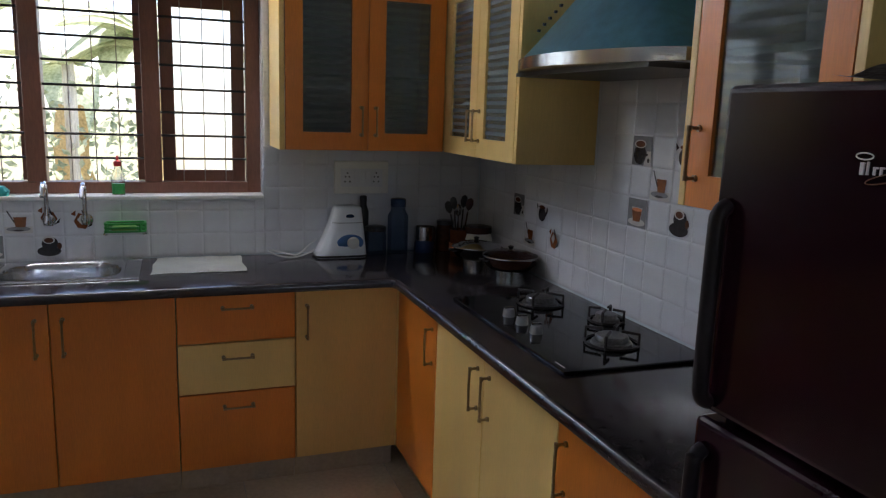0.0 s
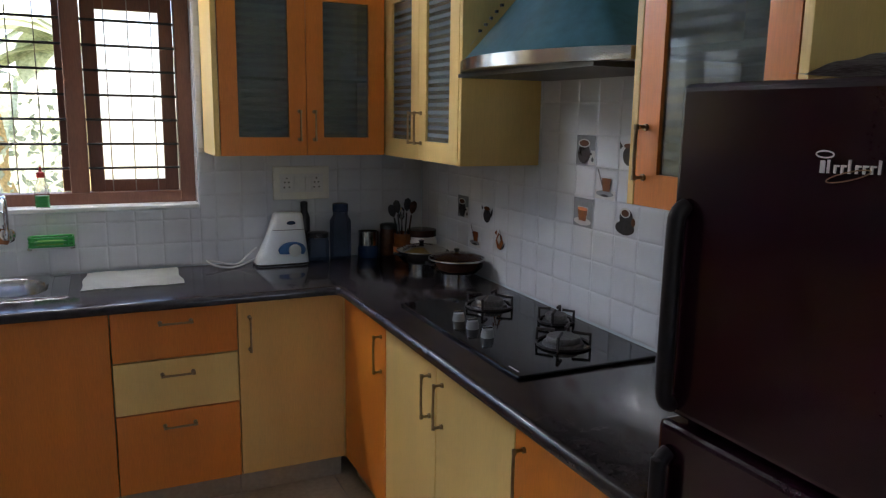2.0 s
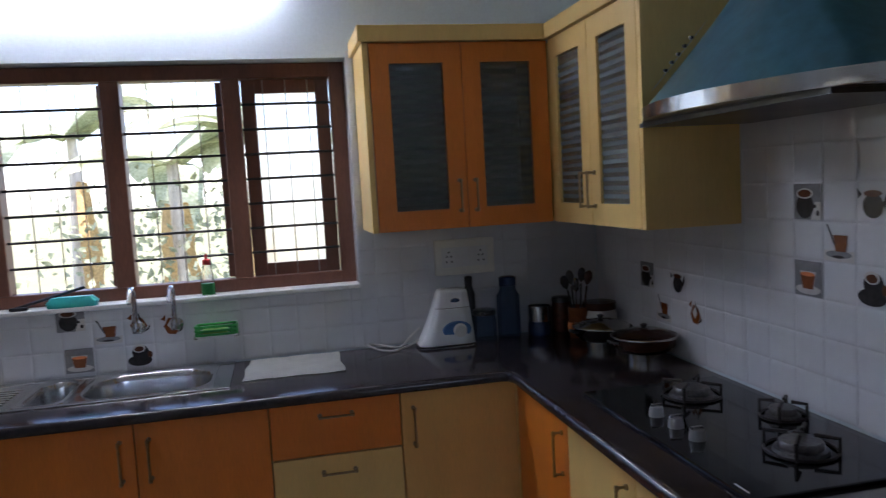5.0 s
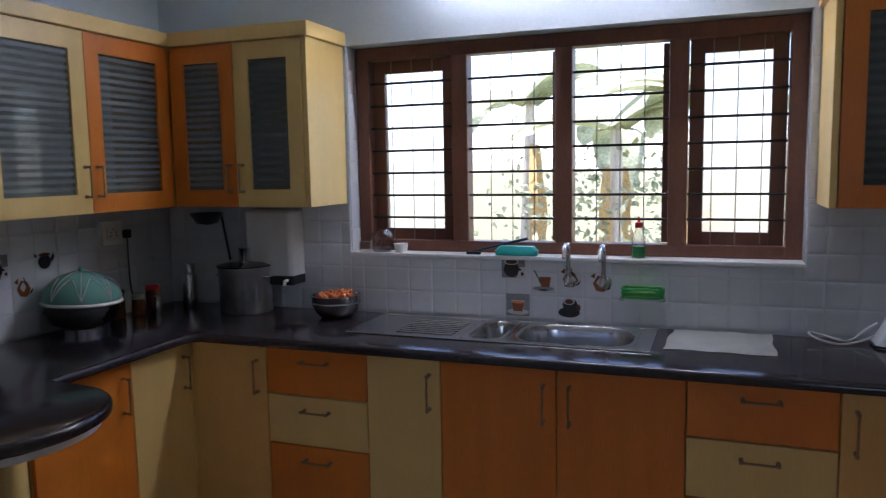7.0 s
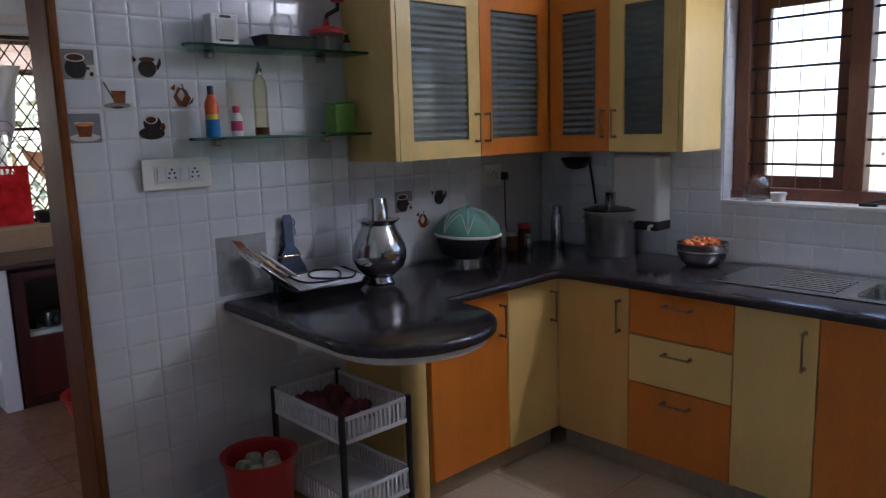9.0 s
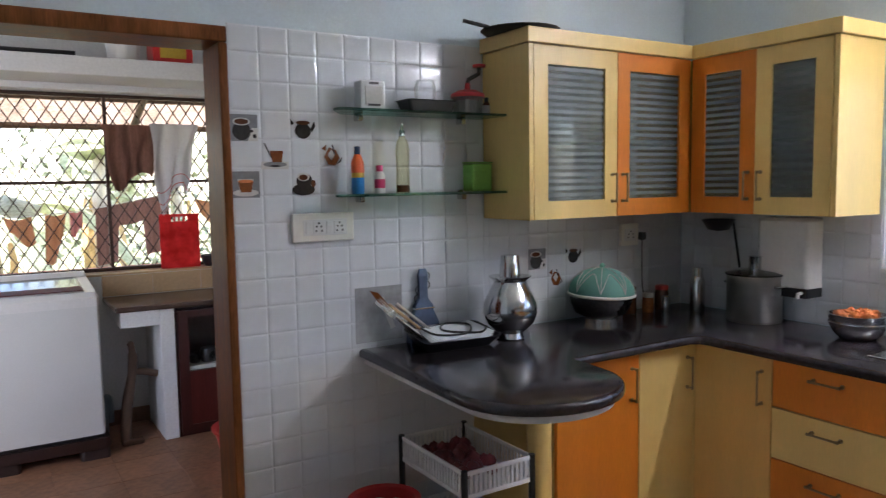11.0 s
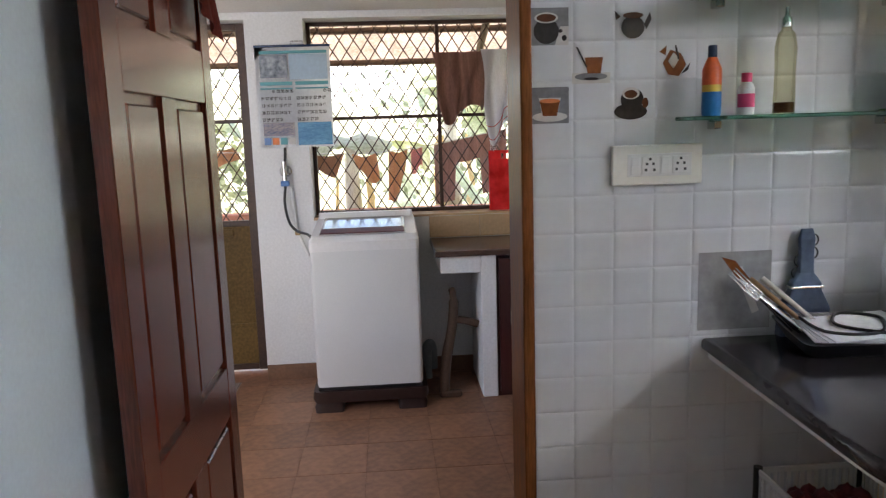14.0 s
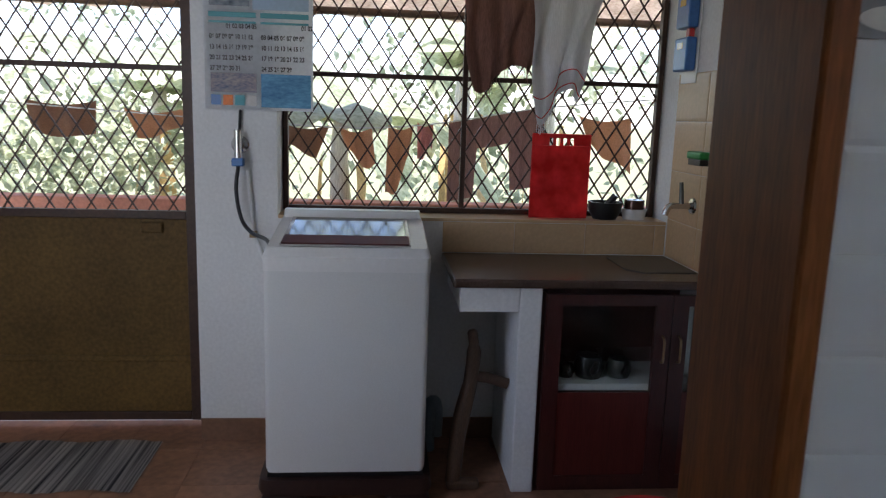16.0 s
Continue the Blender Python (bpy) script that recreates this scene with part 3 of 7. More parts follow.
def refrigerator():
    t = thing("refrigerator", (1.16, 1.14, 0), "tall dark maroon refrigerator with two doors and black handles", "refrigerator")
    y0, y1 = 0.80, 1.482
    part("body", box(0.875, 1.47, y0, y1, 0.03, 1.585, 0.01), FRIDGE, t)
    up = part("door", box(0.815, 0.872, y0, y1, 1.083, 1.588, 0.012, 3), FRIDGE, t)
    lo = part("door", box(0.815, 0.872, y0, y1, 0.06, 1.068, 0.012, 3), FRIDGE, t)
    for d, za, zb in ((up, 1.10, 1.41), (lo, 0.55, 1.02)):
        b = rod(curve_pts([(0.815, y1 - 0.03, zb), (0.80, y1 - 0.03, zb - 0.012), (0.796, y1 - 0.03, zb - 0.05), (0.796, y1 - 0.03, za + 0.05), (0.80, y1 - 0.03, za + 0.01), (0.815, y1 - 0.03, za)], 5), 0.013, 10)
        part("handle", b, HANDLEP, d, "black curved handle", smooth=50)
    b = bmesh.new()
    for i, h in enumerate((0.015, 0.016, 0.010, 0.010, 0.016, 0.010, 0.010, 0.010, 0.016)):
        y, z = 1.233 - 0.0092 * i, 1.4755 + 0.0004 * i
        box(0.8125, 0.8148, y - (0.0056 if i == 0 else 0.0026), y, z, z + h, bm=b)
        if i in (2, 3, 5, 6, 7):
            box(0.8125, 0.8148, y - 0.0064, y - 0.002, z + h - 0.0024, z + h, bm=b)
    part("badge", b, WHITEP, up, "raised pale badge bars")
    ring = [(0.8128, 1.195 + 0.028 * math.cos(a), 1.474 + 0.005 * math.sin(a) - 0.25 * 0.03 * math.cos(a)) for a in (2 * math.pi * k / 24 for k in range(25))]
    part("badge_ring", rod(ring, 0.0008, 6), BRONZE, up)
    ring = [(0.8128, 1.228 + 0.012 * math.cos(a), 1.498 + 0.004 * math.sin(a)) for a in (2 * math.pi * k / 16 for k in range(17))]
    part("badge_ring", rod(ring, 0.001, 6), WHITEP, up)
    for y in (y0 + 0.05, y1 - 0.05):
        part("foot", lathe([(0, 0), (0.02, 0), (0.02, 0.03), (0, 0.03)], (0.93, y, 0), 12), BLACKP, t)
refrigerator()

# ---- cooker hood ----
def hood():
    t = thing("cooker_hood", (1.25, 2.49, 1.66), "stainless chimney cooker hood still in blue protective film", "cooker hood")
    y0, y1 = 2.045, 2.915
    n = 16
    front = [(1.17 - 0.15 * math.sin(math.pi * i / n) ** 0.8, y0 + (y1 - y0) * i / n) for i in range(n + 1)]
    out = [(RX - 0.004, y0)] + front[:] + [(RX - 0.004, y1)]
    part("rim", prism(out[::-1], 1.672, 1.706, 0.003), BRUSHED, t, "brushed steel rim", smooth=30)
    b = bmesh.new()
    N = 9
    rows = []
    for k in range(N + 1):
        f = k / N
        s = (1 - f) ** 1.15
        ring = []
        for x, y in out:
            tx, ty = max(x, 1.26) if x < RX - 0.01 else x, min(max(y, 2.39), 2.55)
            ring.append(b.verts.new((tx + (x - tx) * s * 0.97, ty + (y - ty) * s * 0.97, 1.707 + 0.305 * f)))
        rows.append(ring)
    for lo, hi in zip(rows, rows[1:]):
        for i in range(len(lo) - 1):
            b.faces.new((lo[i], lo[i + 1], hi[i + 1], hi[i]))
    b.faces.new(rows[-1])
    bmesh.ops.recalc_face_normals(b, faces=b.faces)
    part("canopy", b, FILM, t, "blue film over steel canopy", smooth=50)
    part("duct", box(1.262, RX - 0.004, 2.392, 2.548, 2.0135, TOP - 0.002, 0.004), FILM, t, "steel chimney duct in blue film")
    part("filter", box(1.12, RX - 0.03, 2.12, 2.86, 1.66, 1.6715), BLACKP, t)
    def skin(i, f):
        x, y = out[i]
        s = (1 - f) ** 1.15 * 0.97
        tx, ty = max(x, 1.26), min(max(y, 2.39), 2.55)
        return Vector((tx + (x - tx) * s - 0.014, ty + (y - ty) * s + 0.010, 1.707 + 0.305 * f + 0.006))
    q = [skin(15, 0.12), skin(13, 0.12), skin(13, 0.62), skin(15, 0.62)]
    b = bmesh.new()
    b.faces.new([b.verts.new(p) for p in q])
    bmesh.ops.solidify(b, geom=b.faces[:], thickness=0.001)
    st = part("sticker", b, LTP0, t, "pale printed sticker")
    b = bmesh.new()
    for k in range(5):
        p = skin(14, 0.26 + 0.06 * k) + Vector((-0.004, 0.004, 0.002))
        box(p.x - 0.004, p.x + 0.004, p.y - 0.005, p.y + 0.005, p.z - 0.004, p.z + 0.004, bm=b)
    part("sticker_print", b, BLACKP, st)
LTP0 = surf("grey_white_sticker", (0.45, 0.46, 0.45), 0.4, vary=0.15)
FILM = surf("blue_protective_film", (0.035, 0.14, 0.20), 0.3, metal=0.3, vary=0.2, scale=4, grain=30, bump=0.12)
hood()

# ---- hob ----
DKBURN = surf("sooty_burner_metal", (0.16, 0.155, 0.15), 0.4, metal=0.9, vary=0.3, scale=20, grain=120)
SILVERK = surf("silver_knob_plastic", (0.42, 0.43, 0.45), 0.3, metal=0.5, vary=0.1, bump=0.01)


def hob():
    t = thing("gas_hob", (1.21, 2.62, 0.86), "black glass three-burner gas hob set on the worktop", "hob")
    part("glass_top", box(0.985, 1.44, 2.19, 3.02, 0.8605, 0.872, 0.003), BLACKGLASS, t)
    for (x, y, r) in ((1.26, 2.86, 0.052), (1.37, 2.60, 0.036), (1.25, 2.38, 0.05)):
        bn = part("burner", lathe([(0, 0), (r * 1.25, 0), (r * 1.2, 0.008), (r, 0.01), (r, 0.022), (r * 0.92, 0.027), (0, 0.029)], (x, y, 0.872), 24), DKBURN, t, "dark steel burner head", smooth=40)
        b = bmesh.new()
        R = r * 1.6
        for k in range(4):
            a = radians(45 + 90 * k)
            c, s = math.cos(a), math.sin(a)
            rod([(x + R * c, y + R * s, 0.872), (x + R * c, y + R * s, 0.912), (x + R * 0.35 * c, y + R * 0.35 * s, 0.914)], 0.005, 6, bm=b)
        rod([(x + R * math.cos(q), y + R * math.sin(q), 0.876) for q in (2 * math.pi * i / 24 for i in range(25))], 0.004, 6, bm=b)
        part("pan_support", b, IRON, t)
    for y in (2.73, 2.63, 2.53):
        k = part("knob", lathe([(0, 0), (0.021, 0), (0.02, 0.012), (0.017, 0.026), (0, 0.027)], (1.075, y, 0.872), 18), SILVERK, t, "silver grey knob", smooth=40)
        part("knob_bar", box(1.06, 1.09, y - 0.004, y + 0.004, 0.898, 0.906, 0.001), BRUSHED, k)
    part("badge", box(1.0, 1.005, 2.22, 2.27, 0.8722, 0.8728), WHITEP, t)
hob()

# ---- sink ----
def sink():
    t = thing("kitchen_sink", (-0.7, 3.78, 0.86), "stainless steel sink with one and a half bowls and ridged drainer", "sink")
    x0, x1, y0, y1 = -1.30, -0.103, 3.588, 4.008
    b = bmesh.new()
    for q in ((x0, x1, y0, y0 + 0.02), (x0, x1, y1 - 0.045, y1)):
        box(*q, 0.8605, 0.866, 0.002, 1, bm=b)
    for q in ((x0, -0.815, y0 + 0.02, y1 - 0.045), (-0.652, -0.634, y0 + 0.02, y1 - 0.045), (-0.163, x1, y0 + 0.02, y1 - 0.045)):
        box(*q, 0.8605, 0.8645, bm=b)
    rim = part("deck", b, BRUSHED, t)
    for i in range(8):
        y = 3.645 + 0.033 * i
        part("drainer_ridge", box(-1.10, -0.86, y, y + 0.014, 0.8646, 0.8685, 0.002, 1), STEEL, t)
    for x_0, x_1, r0 in ((-0.815, -0.652, 0.07), (-0.634, -0.163, 0.125)):
        bowl(t, x_0, x_1, 3.608, 3.963, r0)


def bowl(t, x0, x1, y0, y1, r):
    b = bmesh.new()
    rings = []
    for inset, z, rr in ((0.0, 0.8662, 0.02), (0.010, 0.8664, r * 0.85), (0.016, 0.861, r), (0.020, 0.84, r), (0.028, 0.735, r * 0.9), (0.036, 0.712, r * 0.8), (0.06, 0.70, r * 0.6)):
        rings.append([b.verts.new((x, y, z)) for x, y in rrect(x0 + inset, x1 - inset, y0 + inset, y1 - inset, rr)])
    m = len(rings[0])
    for lo, hi in zip(rings, rings[1:]):
        for i in range(m):
            b.faces.new((lo[i], lo[(i + 1) % m], hi[(i + 1) % m], hi[i]))
    b.faces.new(rings[-1])
    bmesh.ops.recalc_face_normals(b, faces=b.faces)
    part("bowl", b, STEEL, t, smooth=50)
    part("drain", lathe([(0, 0), (0.022, 0), (0.022, 0.002), (0.012, 0.003), (0, 0.001)], ((x0 + x1) / 2, (y0 + y1) / 2, 0.7005), 16), IRON, t)
sink()

# ---- kitchen window ----
# Paler copy of the bars' iron: window glare is put into the colour.
GLAREROD = surf("glare_paled_iron_rod", (0.30, 0.25, 0.22), 0.45, metal=0.3, vary=0.2, scale=8, grain=90)


def window_kitchen():
    t = thing("window_1", (-0.53, WY + 0.1, WZ0), "four-light brown wooden window with iron bars", "window", kind="structure")
    F0, F1, Z0, Z1 = WX0 + 0.006, WX1 - 0.004, WZ0 + 0.02, WZ1 - 0.003
    ya, yb = WY + 0.085, WY + 0.165
    fr = bmesh.new()
    muls = (-0.978, -0.511, -0.047)
    for q in ((F0, F0 + 0.062, Z0, Z1), (F1 - 0.062, F1, Z0, Z1)):
        box(q[0], q[1], ya, yb, q[2], q[3], 0.004, bm=fr)
    for q in ((Z0, Z0 + 0.05), (Z1 - 0.06, Z1)):
        box(F0 + 0.06, F1 - 0.06, ya + 0.001, yb - 0.001, q[0], q[1], 0.004, bm=fr)
    frame_ob = part("window_frame", fr, WINWOOD, t, "brown painted wooden frame")
    for m in muls:
        part("mullion", box(m - 0.037, m + 0.037, ya - 0.002, yb, Z0 + 0.05, Z1 - 0.06, 0.004), WINWOOD, t)
    cells = [(F0 + 0.062, muls[0] - 0.037), (muls[0] + 0.037, muls[1] - 0.037), (muls[1] + 0.037, muls[2] - 0.037), (muls[2] + 0.037, F1 - 0.062)]
    za, zb = Z0 + 0.05, Z1 - 0.06
    for k, (a, b_) in enumerate(cells):
        for i in range(7):
            z = za + (zb - za) * (i + 1) / 8
            part("iron_bar", rod([(a - 0.01, ya + 0.03, z), (b_ + 0.01, ya + 0.03, z)], 0.0056, 6), IRON, t)
        for i in range(3):
            x = a + (b_ - a) * (i + 1) / 4
            part("iron_bar", rod([(x, ya + 0.036, za - 0.01), (x, ya + 0.036, zb + 0.01)], 0.0024, 6), GLAREROD, t)
        if k in (0, 3):
            s = bmesh.new()
            yc, yd = yb - 0.028, yb + 0.008
            st = 0.06
            box(a + 0.003, a + st, yc, yd, za, zb, 0.003, bm=s)
            box(b_ - st, b_ - 0.003, yc, yd, za, zb, 0.003, bm=s)
            box(a + st, b_ - st, yc + 0.001, yd - 0.001, za, za + 0.05, bm=s)
            box(a + st, b_ - st, yc + 0.001, yd - 0.001, zb - 0.055, zb, bm=s)
            sh = part("shutter", s, WINWOOD, t, "closed wooden shutter")
            g = part("pane", box(a + st - 0.005, b_ - st + 0.005, yc + 0.014, yc + 0.018, za + 0.045, zb - 0.05), FROST, sh, "frosted pale pane")
            g.visible_shadow = False
        else:
            # opened shutters stand out at right angles
            hx = b_
            d = -1
            s = bmesh.new()
            xa, xb = sorted((hx + d * 0.0, hx + d * 0.03))
            y2 = yb + 0.012
            wl = b_ - a
            box(xa, xb, y2, y2 + 0.06, za, zb, 0.003, bm=s)
            box(xa, xb, y2 + wl - 0.06, y2 + wl, za, zb, 0.003, bm=s)
            box(xa, xb, y2 + 0.06, y2 + wl - 0.06, za, za + 0.06, bm=s)
            box(xa, xb, y2 + 0.06, y2 + wl - 0.06, zb - 0.06, zb, bm=s)
            sh = part("shutter", s, WINWOOD, t, "opened wooden shutter")
            g = part("pane", box((xa + xb) / 2 - 0.002, (xa + xb) / 2 + 0.002, y2 + 0.055, y2 + wl - 0.055, za + 0.055, zb - 0.055), PANE, sh)
            g.visible_shadow = False
    part("window_sill", box(WX0 + 0.002, WX1 - 0.002, WY - 0.012, WY + 0.21, WZ0 + 0.001, WZ0 + 0.019, 0.004), WHITEP, t, "white tiled sill")
window_kitchen()

# ---- tube light ----
def tube_light():
    t = thing("tube_light", (-0.45, WY - 0.04, 2.42), "white wall-mounted fluorescent tube light, switched on", "tube light")
    part("batten", box(-1.07, 0.17, WY - 0.035, WY - 0.002, 2.40, 2.445, 0.004), WHITEP, t)
    for x in (-1.062, 0.135):
        part("holder", box(x, x + 0.028, WY - 0.085, WY - 0.0355, 2.395, 2.44, 0.004), WHITEP, t)
    b = rod([(-1.03, WY - 0.065, 2.418), (0.13, WY - 0.065, 2.418)], 0.014, 16)
    part("tube", b, TUBE, t, "glowing tube", smooth=60)
tube_light()

# ---- doorway and door ----
def doorway():
    t = thing("door_1", (LX - 0.07, 1.18, 0), "teak door frame with a dark panelled door standing open", "door", kind="structure")
    xa, xb = LX - 0.208, LX + 0.012
    w = 0.056
    for y0, y1 in ((DY0 + 0.001, DY0 + 0.07), (DY1 - 0.033, DY1 - 0.001)):
        part("door_jamb", box(xa, xb, y0, y1, 0, DZ - w - 0.001, 0.005), TEAK, t)
    part("door_head", box(xa, xb, DY0 + 0.001, DY1 - 0.001, DZ - w, DZ - 0.001, 0.006), TEAK, t)
    x0, x1 = -2.70, -1.887
    ya, yb = 0.722, 0.757
    leaf = bmesh.new()
    Z0, Z1 = 0.012, 2.0
    def stile(a, b_, c, d):
        box(a, b_, ya, yb, c, d, 0.003, bm=leaf)
    sw = 0.09
    xm = -2.268
    rails = [(Z0, 0.20), (0.67, 0.815), (1.56, 1.695), (1.90, Z1)]
    stile(x0, x0 + sw, Z0, Z1)
    stile(x1 - sw, x1, Z0, Z1)
    for r0, r1 in rails:
        box(x0 + sw, x1 - sw, ya + 0.001, yb - 0.001, r0, r1, 0.002, bm=leaf)
    for r0, r1 in zip(rails, rails[1:]):
        box(xm - 0.055, xm + 0.055, ya + 0.001, yb - 0.001, r0[1], r1[0], 0.002, bm=leaf)
    lf = part("door_leaf", leaf, DOORWOOD, t, "dark varnished panelled leaf")
    for r0, r1 in zip(rails, rails[1:]):
        for a, b_ in ((x0 + sw, xm - 0.055), (xm + 0.055, x1 - sw)):
            p = bmesh.new()
            box(a - 0.002, b_ + 0.002, ya + 0.011, yb - 0.013, r0[1] - 0.002, r1[0] + 0.002, bm=p)
            box(a + 0.022, b_ - 0.022, ya + 0.006, yb - 0.004, r0[1] + 0.022, r1[0] - 0.022, 0.004, 1, bm=p)
            part("panel", p, DOORWOOD, lf)
doorway()
# ---- small kitchen things ----
DKBLUE = surf("dark_blue_plastic", (0.02, 0.045, 0.11), 0.25, vary=0.2, bump=0.02)
RED = surf("red_plastic", (0.55, 0.03, 0.03), 0.35, vary=0.1, bump=0.02)
GREEN = surf("green_plastic", (0.03, 0.32, 0.07), 0.35, vary=0.12, bump=0.02)
LEAFGREEN = surf("light_green_tin", (0.15, 0.36, 0.05), 0.4, vary=0.15, bump=0.02)
TEAL = surf("teal_plastic", (0.03, 0.45, 0.42), 0.35, vary=0.1, bump=0.02)
MINT = surf("mint_net", (0.16, 0.46, 0.36), 0.6, vary=0.1, bump=0.05)
CLOTHW = surf("off_white_cloth", (0.62, 0.63, 0.58), 0.9, vary=0.15, scale=8, grain=180, bump=0.4)
PAPER = surf("white_paper", (0.84, 0.86, 0.88), 0.8, vary=0.08, bump=0.03)
CARROT = surf("cut_carrot", (0.75, 0.22, 0.06), 0.5, vary=0.2, bump=0.1)
COPPER = surf("brown_enamel_pan", (0.075, 0.028, 0.018), 0.25, metal=0.3, vary=0.2, bump=0.02)
DKSTEEL = surf("dark_pan_steel", (0.10, 0.10, 0.10), 0.28, metal=1.0, vary=0.2)
WOODL = surf("pale_wood", (0.36, 0.22, 0.11), 0.5, vary=0.2, grain=40, stretch=(8, 8, 1))
GREYB = surf("grey_print", (0.22, 0.22, 0.23), 0.25, vary=0.2, bump=0.0)
COFFEE = surf("coffee_print", (0.10, 0.035, 0.015), 0.2, vary=0.3, bump=0.0)
TEA = surf("tea_print", (0.20, 0.062, 0.018), 0.2, vary=0.3, bump=0.0)
DARKP = surf("dark_print", (0.03, 0.025, 0.025), 0.2, vary=0.3, bump=0.0)
LTP = surf("light_print", (0.60, 0.58, 0.55), 0.2, vary=0.1, bump=0.0)
BLUEMID = surf("blue_panel", (0.06, 0.17, 0.42), 0.3, vary=0.15)
YELLOWOIL = surf("yellow_oil", (0.55, 0.38, 0.06), 0.15, vary=0.1)
GLASSG = glass("green_shelf_glass", (0.40, 0.66, 0.58), 0.03, alpha=0.65)
CLEAR = glass("clear_jar_glass", (0.93, 0.95, 0.95), 0.03, alpha=0.45)
SMOKE = glass("blue_tinted_jar", (0.50, 0.57, 0.68), 0.04, alpha=0.3)
OLIVE = glass("olive_bottle_glass", (0.86, 0.84, 0.66), 0.04, alpha=0.35)
ONION = surf("dried_red_produce", (0.14, 0.02, 0.025), 0.5, vary=0.4)


CT = 0.8602


GLOSSW = surf("glossy_white_plastic", (0.84, 0.88, 0.92), 0.2, vary=0.03, bump=0.01)


def mixer():
    t = thing("mixer_grinder_base", (0.79, 3.86, CT), "white mixer grinder motor base with a blue dial", "mixer grinder")
    b = rows_solid([(0.686, 0.915, 3.76, 3.97, 0.04, CT), (0.682, 0.918, 3.757, 3.973, 0.045, CT + 0.012), (0.705, 0.916, 3.766, 3.97, 0.045, CT + 0.05), (0.732, 0.911, 3.783, 3.965, 0.042, CT + 0.11), (0.756, 0.905, 3.798, 3.96, 0.04, CT + 0.17), (0.772, 0.90, 3.808, 3.955, 0.038, CT + 0.222), (0.776, 0.896, 3.812, 3.951, 0.036, CT + 0.230), (0.785, 0.886, 3.822, 3.94, 0.03, CT + 0.234)])
    part("body", b, GLOSSW, t, smooth=60)
    d = lathe([(0, 0), (0.066, 0), (0.06, 0.008), (0, 0.01)], (0, 0, 0), 28)
    turned(d, Matrix.Translation((0.838, 3.773, CT + 0.068)) @ Euler((radians(100), 0, 0)).to_matrix().to_4x4() @ Matrix.Diagonal((0.95, 0.62, 1, 1)))
    pn = part("dial_panel", d, BLUEMID, t, "blue oval dial panel", smooth=50)
    d = lathe([(0, 0), (0.029, 0), (0.026, 0.02), (0, 0.022)], (0, 0, 0), 24)
    part("dial", turned(d, Matrix.Translation((0.85, 3.766, CT + 0.07)) @ Euler((radians(100), 0, 0)).to_matrix().to_4x4()), WHITEP, t, "white dial", smooth=40)
    part("badge", turned(lathe([(0, 0), (0.02, 0), (0, 0.003)], (0, 0, 0), 20), Matrix.Translation((0.84, 3.80, CT + 0.19)) @ Euler((radians(98), 0, 0)).to_matrix().to_4x4() @ Matrix.Diagonal((1, 0.5, 1, 1))), DKBLUE, t)
    part("seam", rod([(0.755, 3.797, CT + 0.162), (0.79, 3.79, CT + 0.16), (0.9, 3.795, CT + 0.16)], 0.0015, 5), GREYB, t)
    part("base", rows_solid([(0.69, 0.911, 3.764, 3.966, 0.04, CT - 0.0001), (0.679, 0.921, 3.754, 3.976, 0.045, CT + 0.004), (0.679, 0.921, 3.754, 3.976, 0.045, CT + 0.011)]), BLACKP, t, "black rubber base")
    cord = curve_pts([(0.70, 3.92, CT + 0.03), (0.64, 3.86, CT + 0.012), (0.57, 3.80, CT + 0.006), (0.50, 3.80, CT + 0.02), (0.475, 3.86, CT + 0.035), (0.53, 3.90, CT + 0.02), (0.60, 3.84, CT + 0.014), (0.66, 3.90, CT + 0.05), (0.70, 3.95, CT + 0.07)], 7)
    part("cord", rod(cord, 0.0042, 8), WHITEP, t, "white looped mains cord", smooth=60)
    t.location += Vector((-0.042, 0.066, 0))
    t.scale = (1.0, 0.64, 1.0)
mixer()


def jar(name, label, at, r, h, body, lid, cat="jar", lidh=0.02, neck=None):
    t = thing(name, at, label, cat, "jars on the worktop")
    nk = neck or r * 0.92
    part("body", lathe([(0, 0), (r * 0.95, 0), (r, 0.008), (r, h * 0.8), (nk, h * 0.92), (nk, h), (0, h)], at, 24), body, t, smooth=40)
    if lid:
        part("lid", lathe([(0, h), (nk * 1.06, h), (nk * 1.06, h + lidh), (nk * 0.8, h + lidh + 0.004), (0, h + lidh + 0.005)], at, 24), lid, t, smooth=40)
    return t


jar("storage_jar", "blue-grey storage jar with a steel lid", (0.93, 3.92, CT), 0.05, 0.115, SMOKE, DKSTEEL)
jar("water_bottle", "tall blue tinted plastic water bottle", (1.05, 3.96, CT), 0.05, 0.225, SMOKE, DKBLUE, "bottle", 0.035, 0.035)
jar("steel_mug", "steel mug with a blue lower half", (1.185, 3.95, CT), 0.05, 0.06, DKBLUE, None, "mug")
part("rim", lathe([(0.05, 0.06), (0.05, 0.125), (0.047, 0.125), (0.047, 0.06)], (1.185, 3.95, CT), 24), STEEL, bpy.data.objects["steel_mug"], smooth=40)
jar("black_flask", "slim black flask against the tiles", (0.885, 3.992, CT), 0.026, 0.25, BLACKP, BLACKP, "flask", 0.02, 0.016)
jar("biscuit_pot", "cream pot with a brown lid", (1.40, 3.80, CT), 0.072, 0.115, IVORY, COPPER, "pot", 0.03)
jar("storage_jar", "brown jar in the dark corner", (1.30, 3.975, CT), 0.045, 0.13, COFFEE, DKSTEEL)


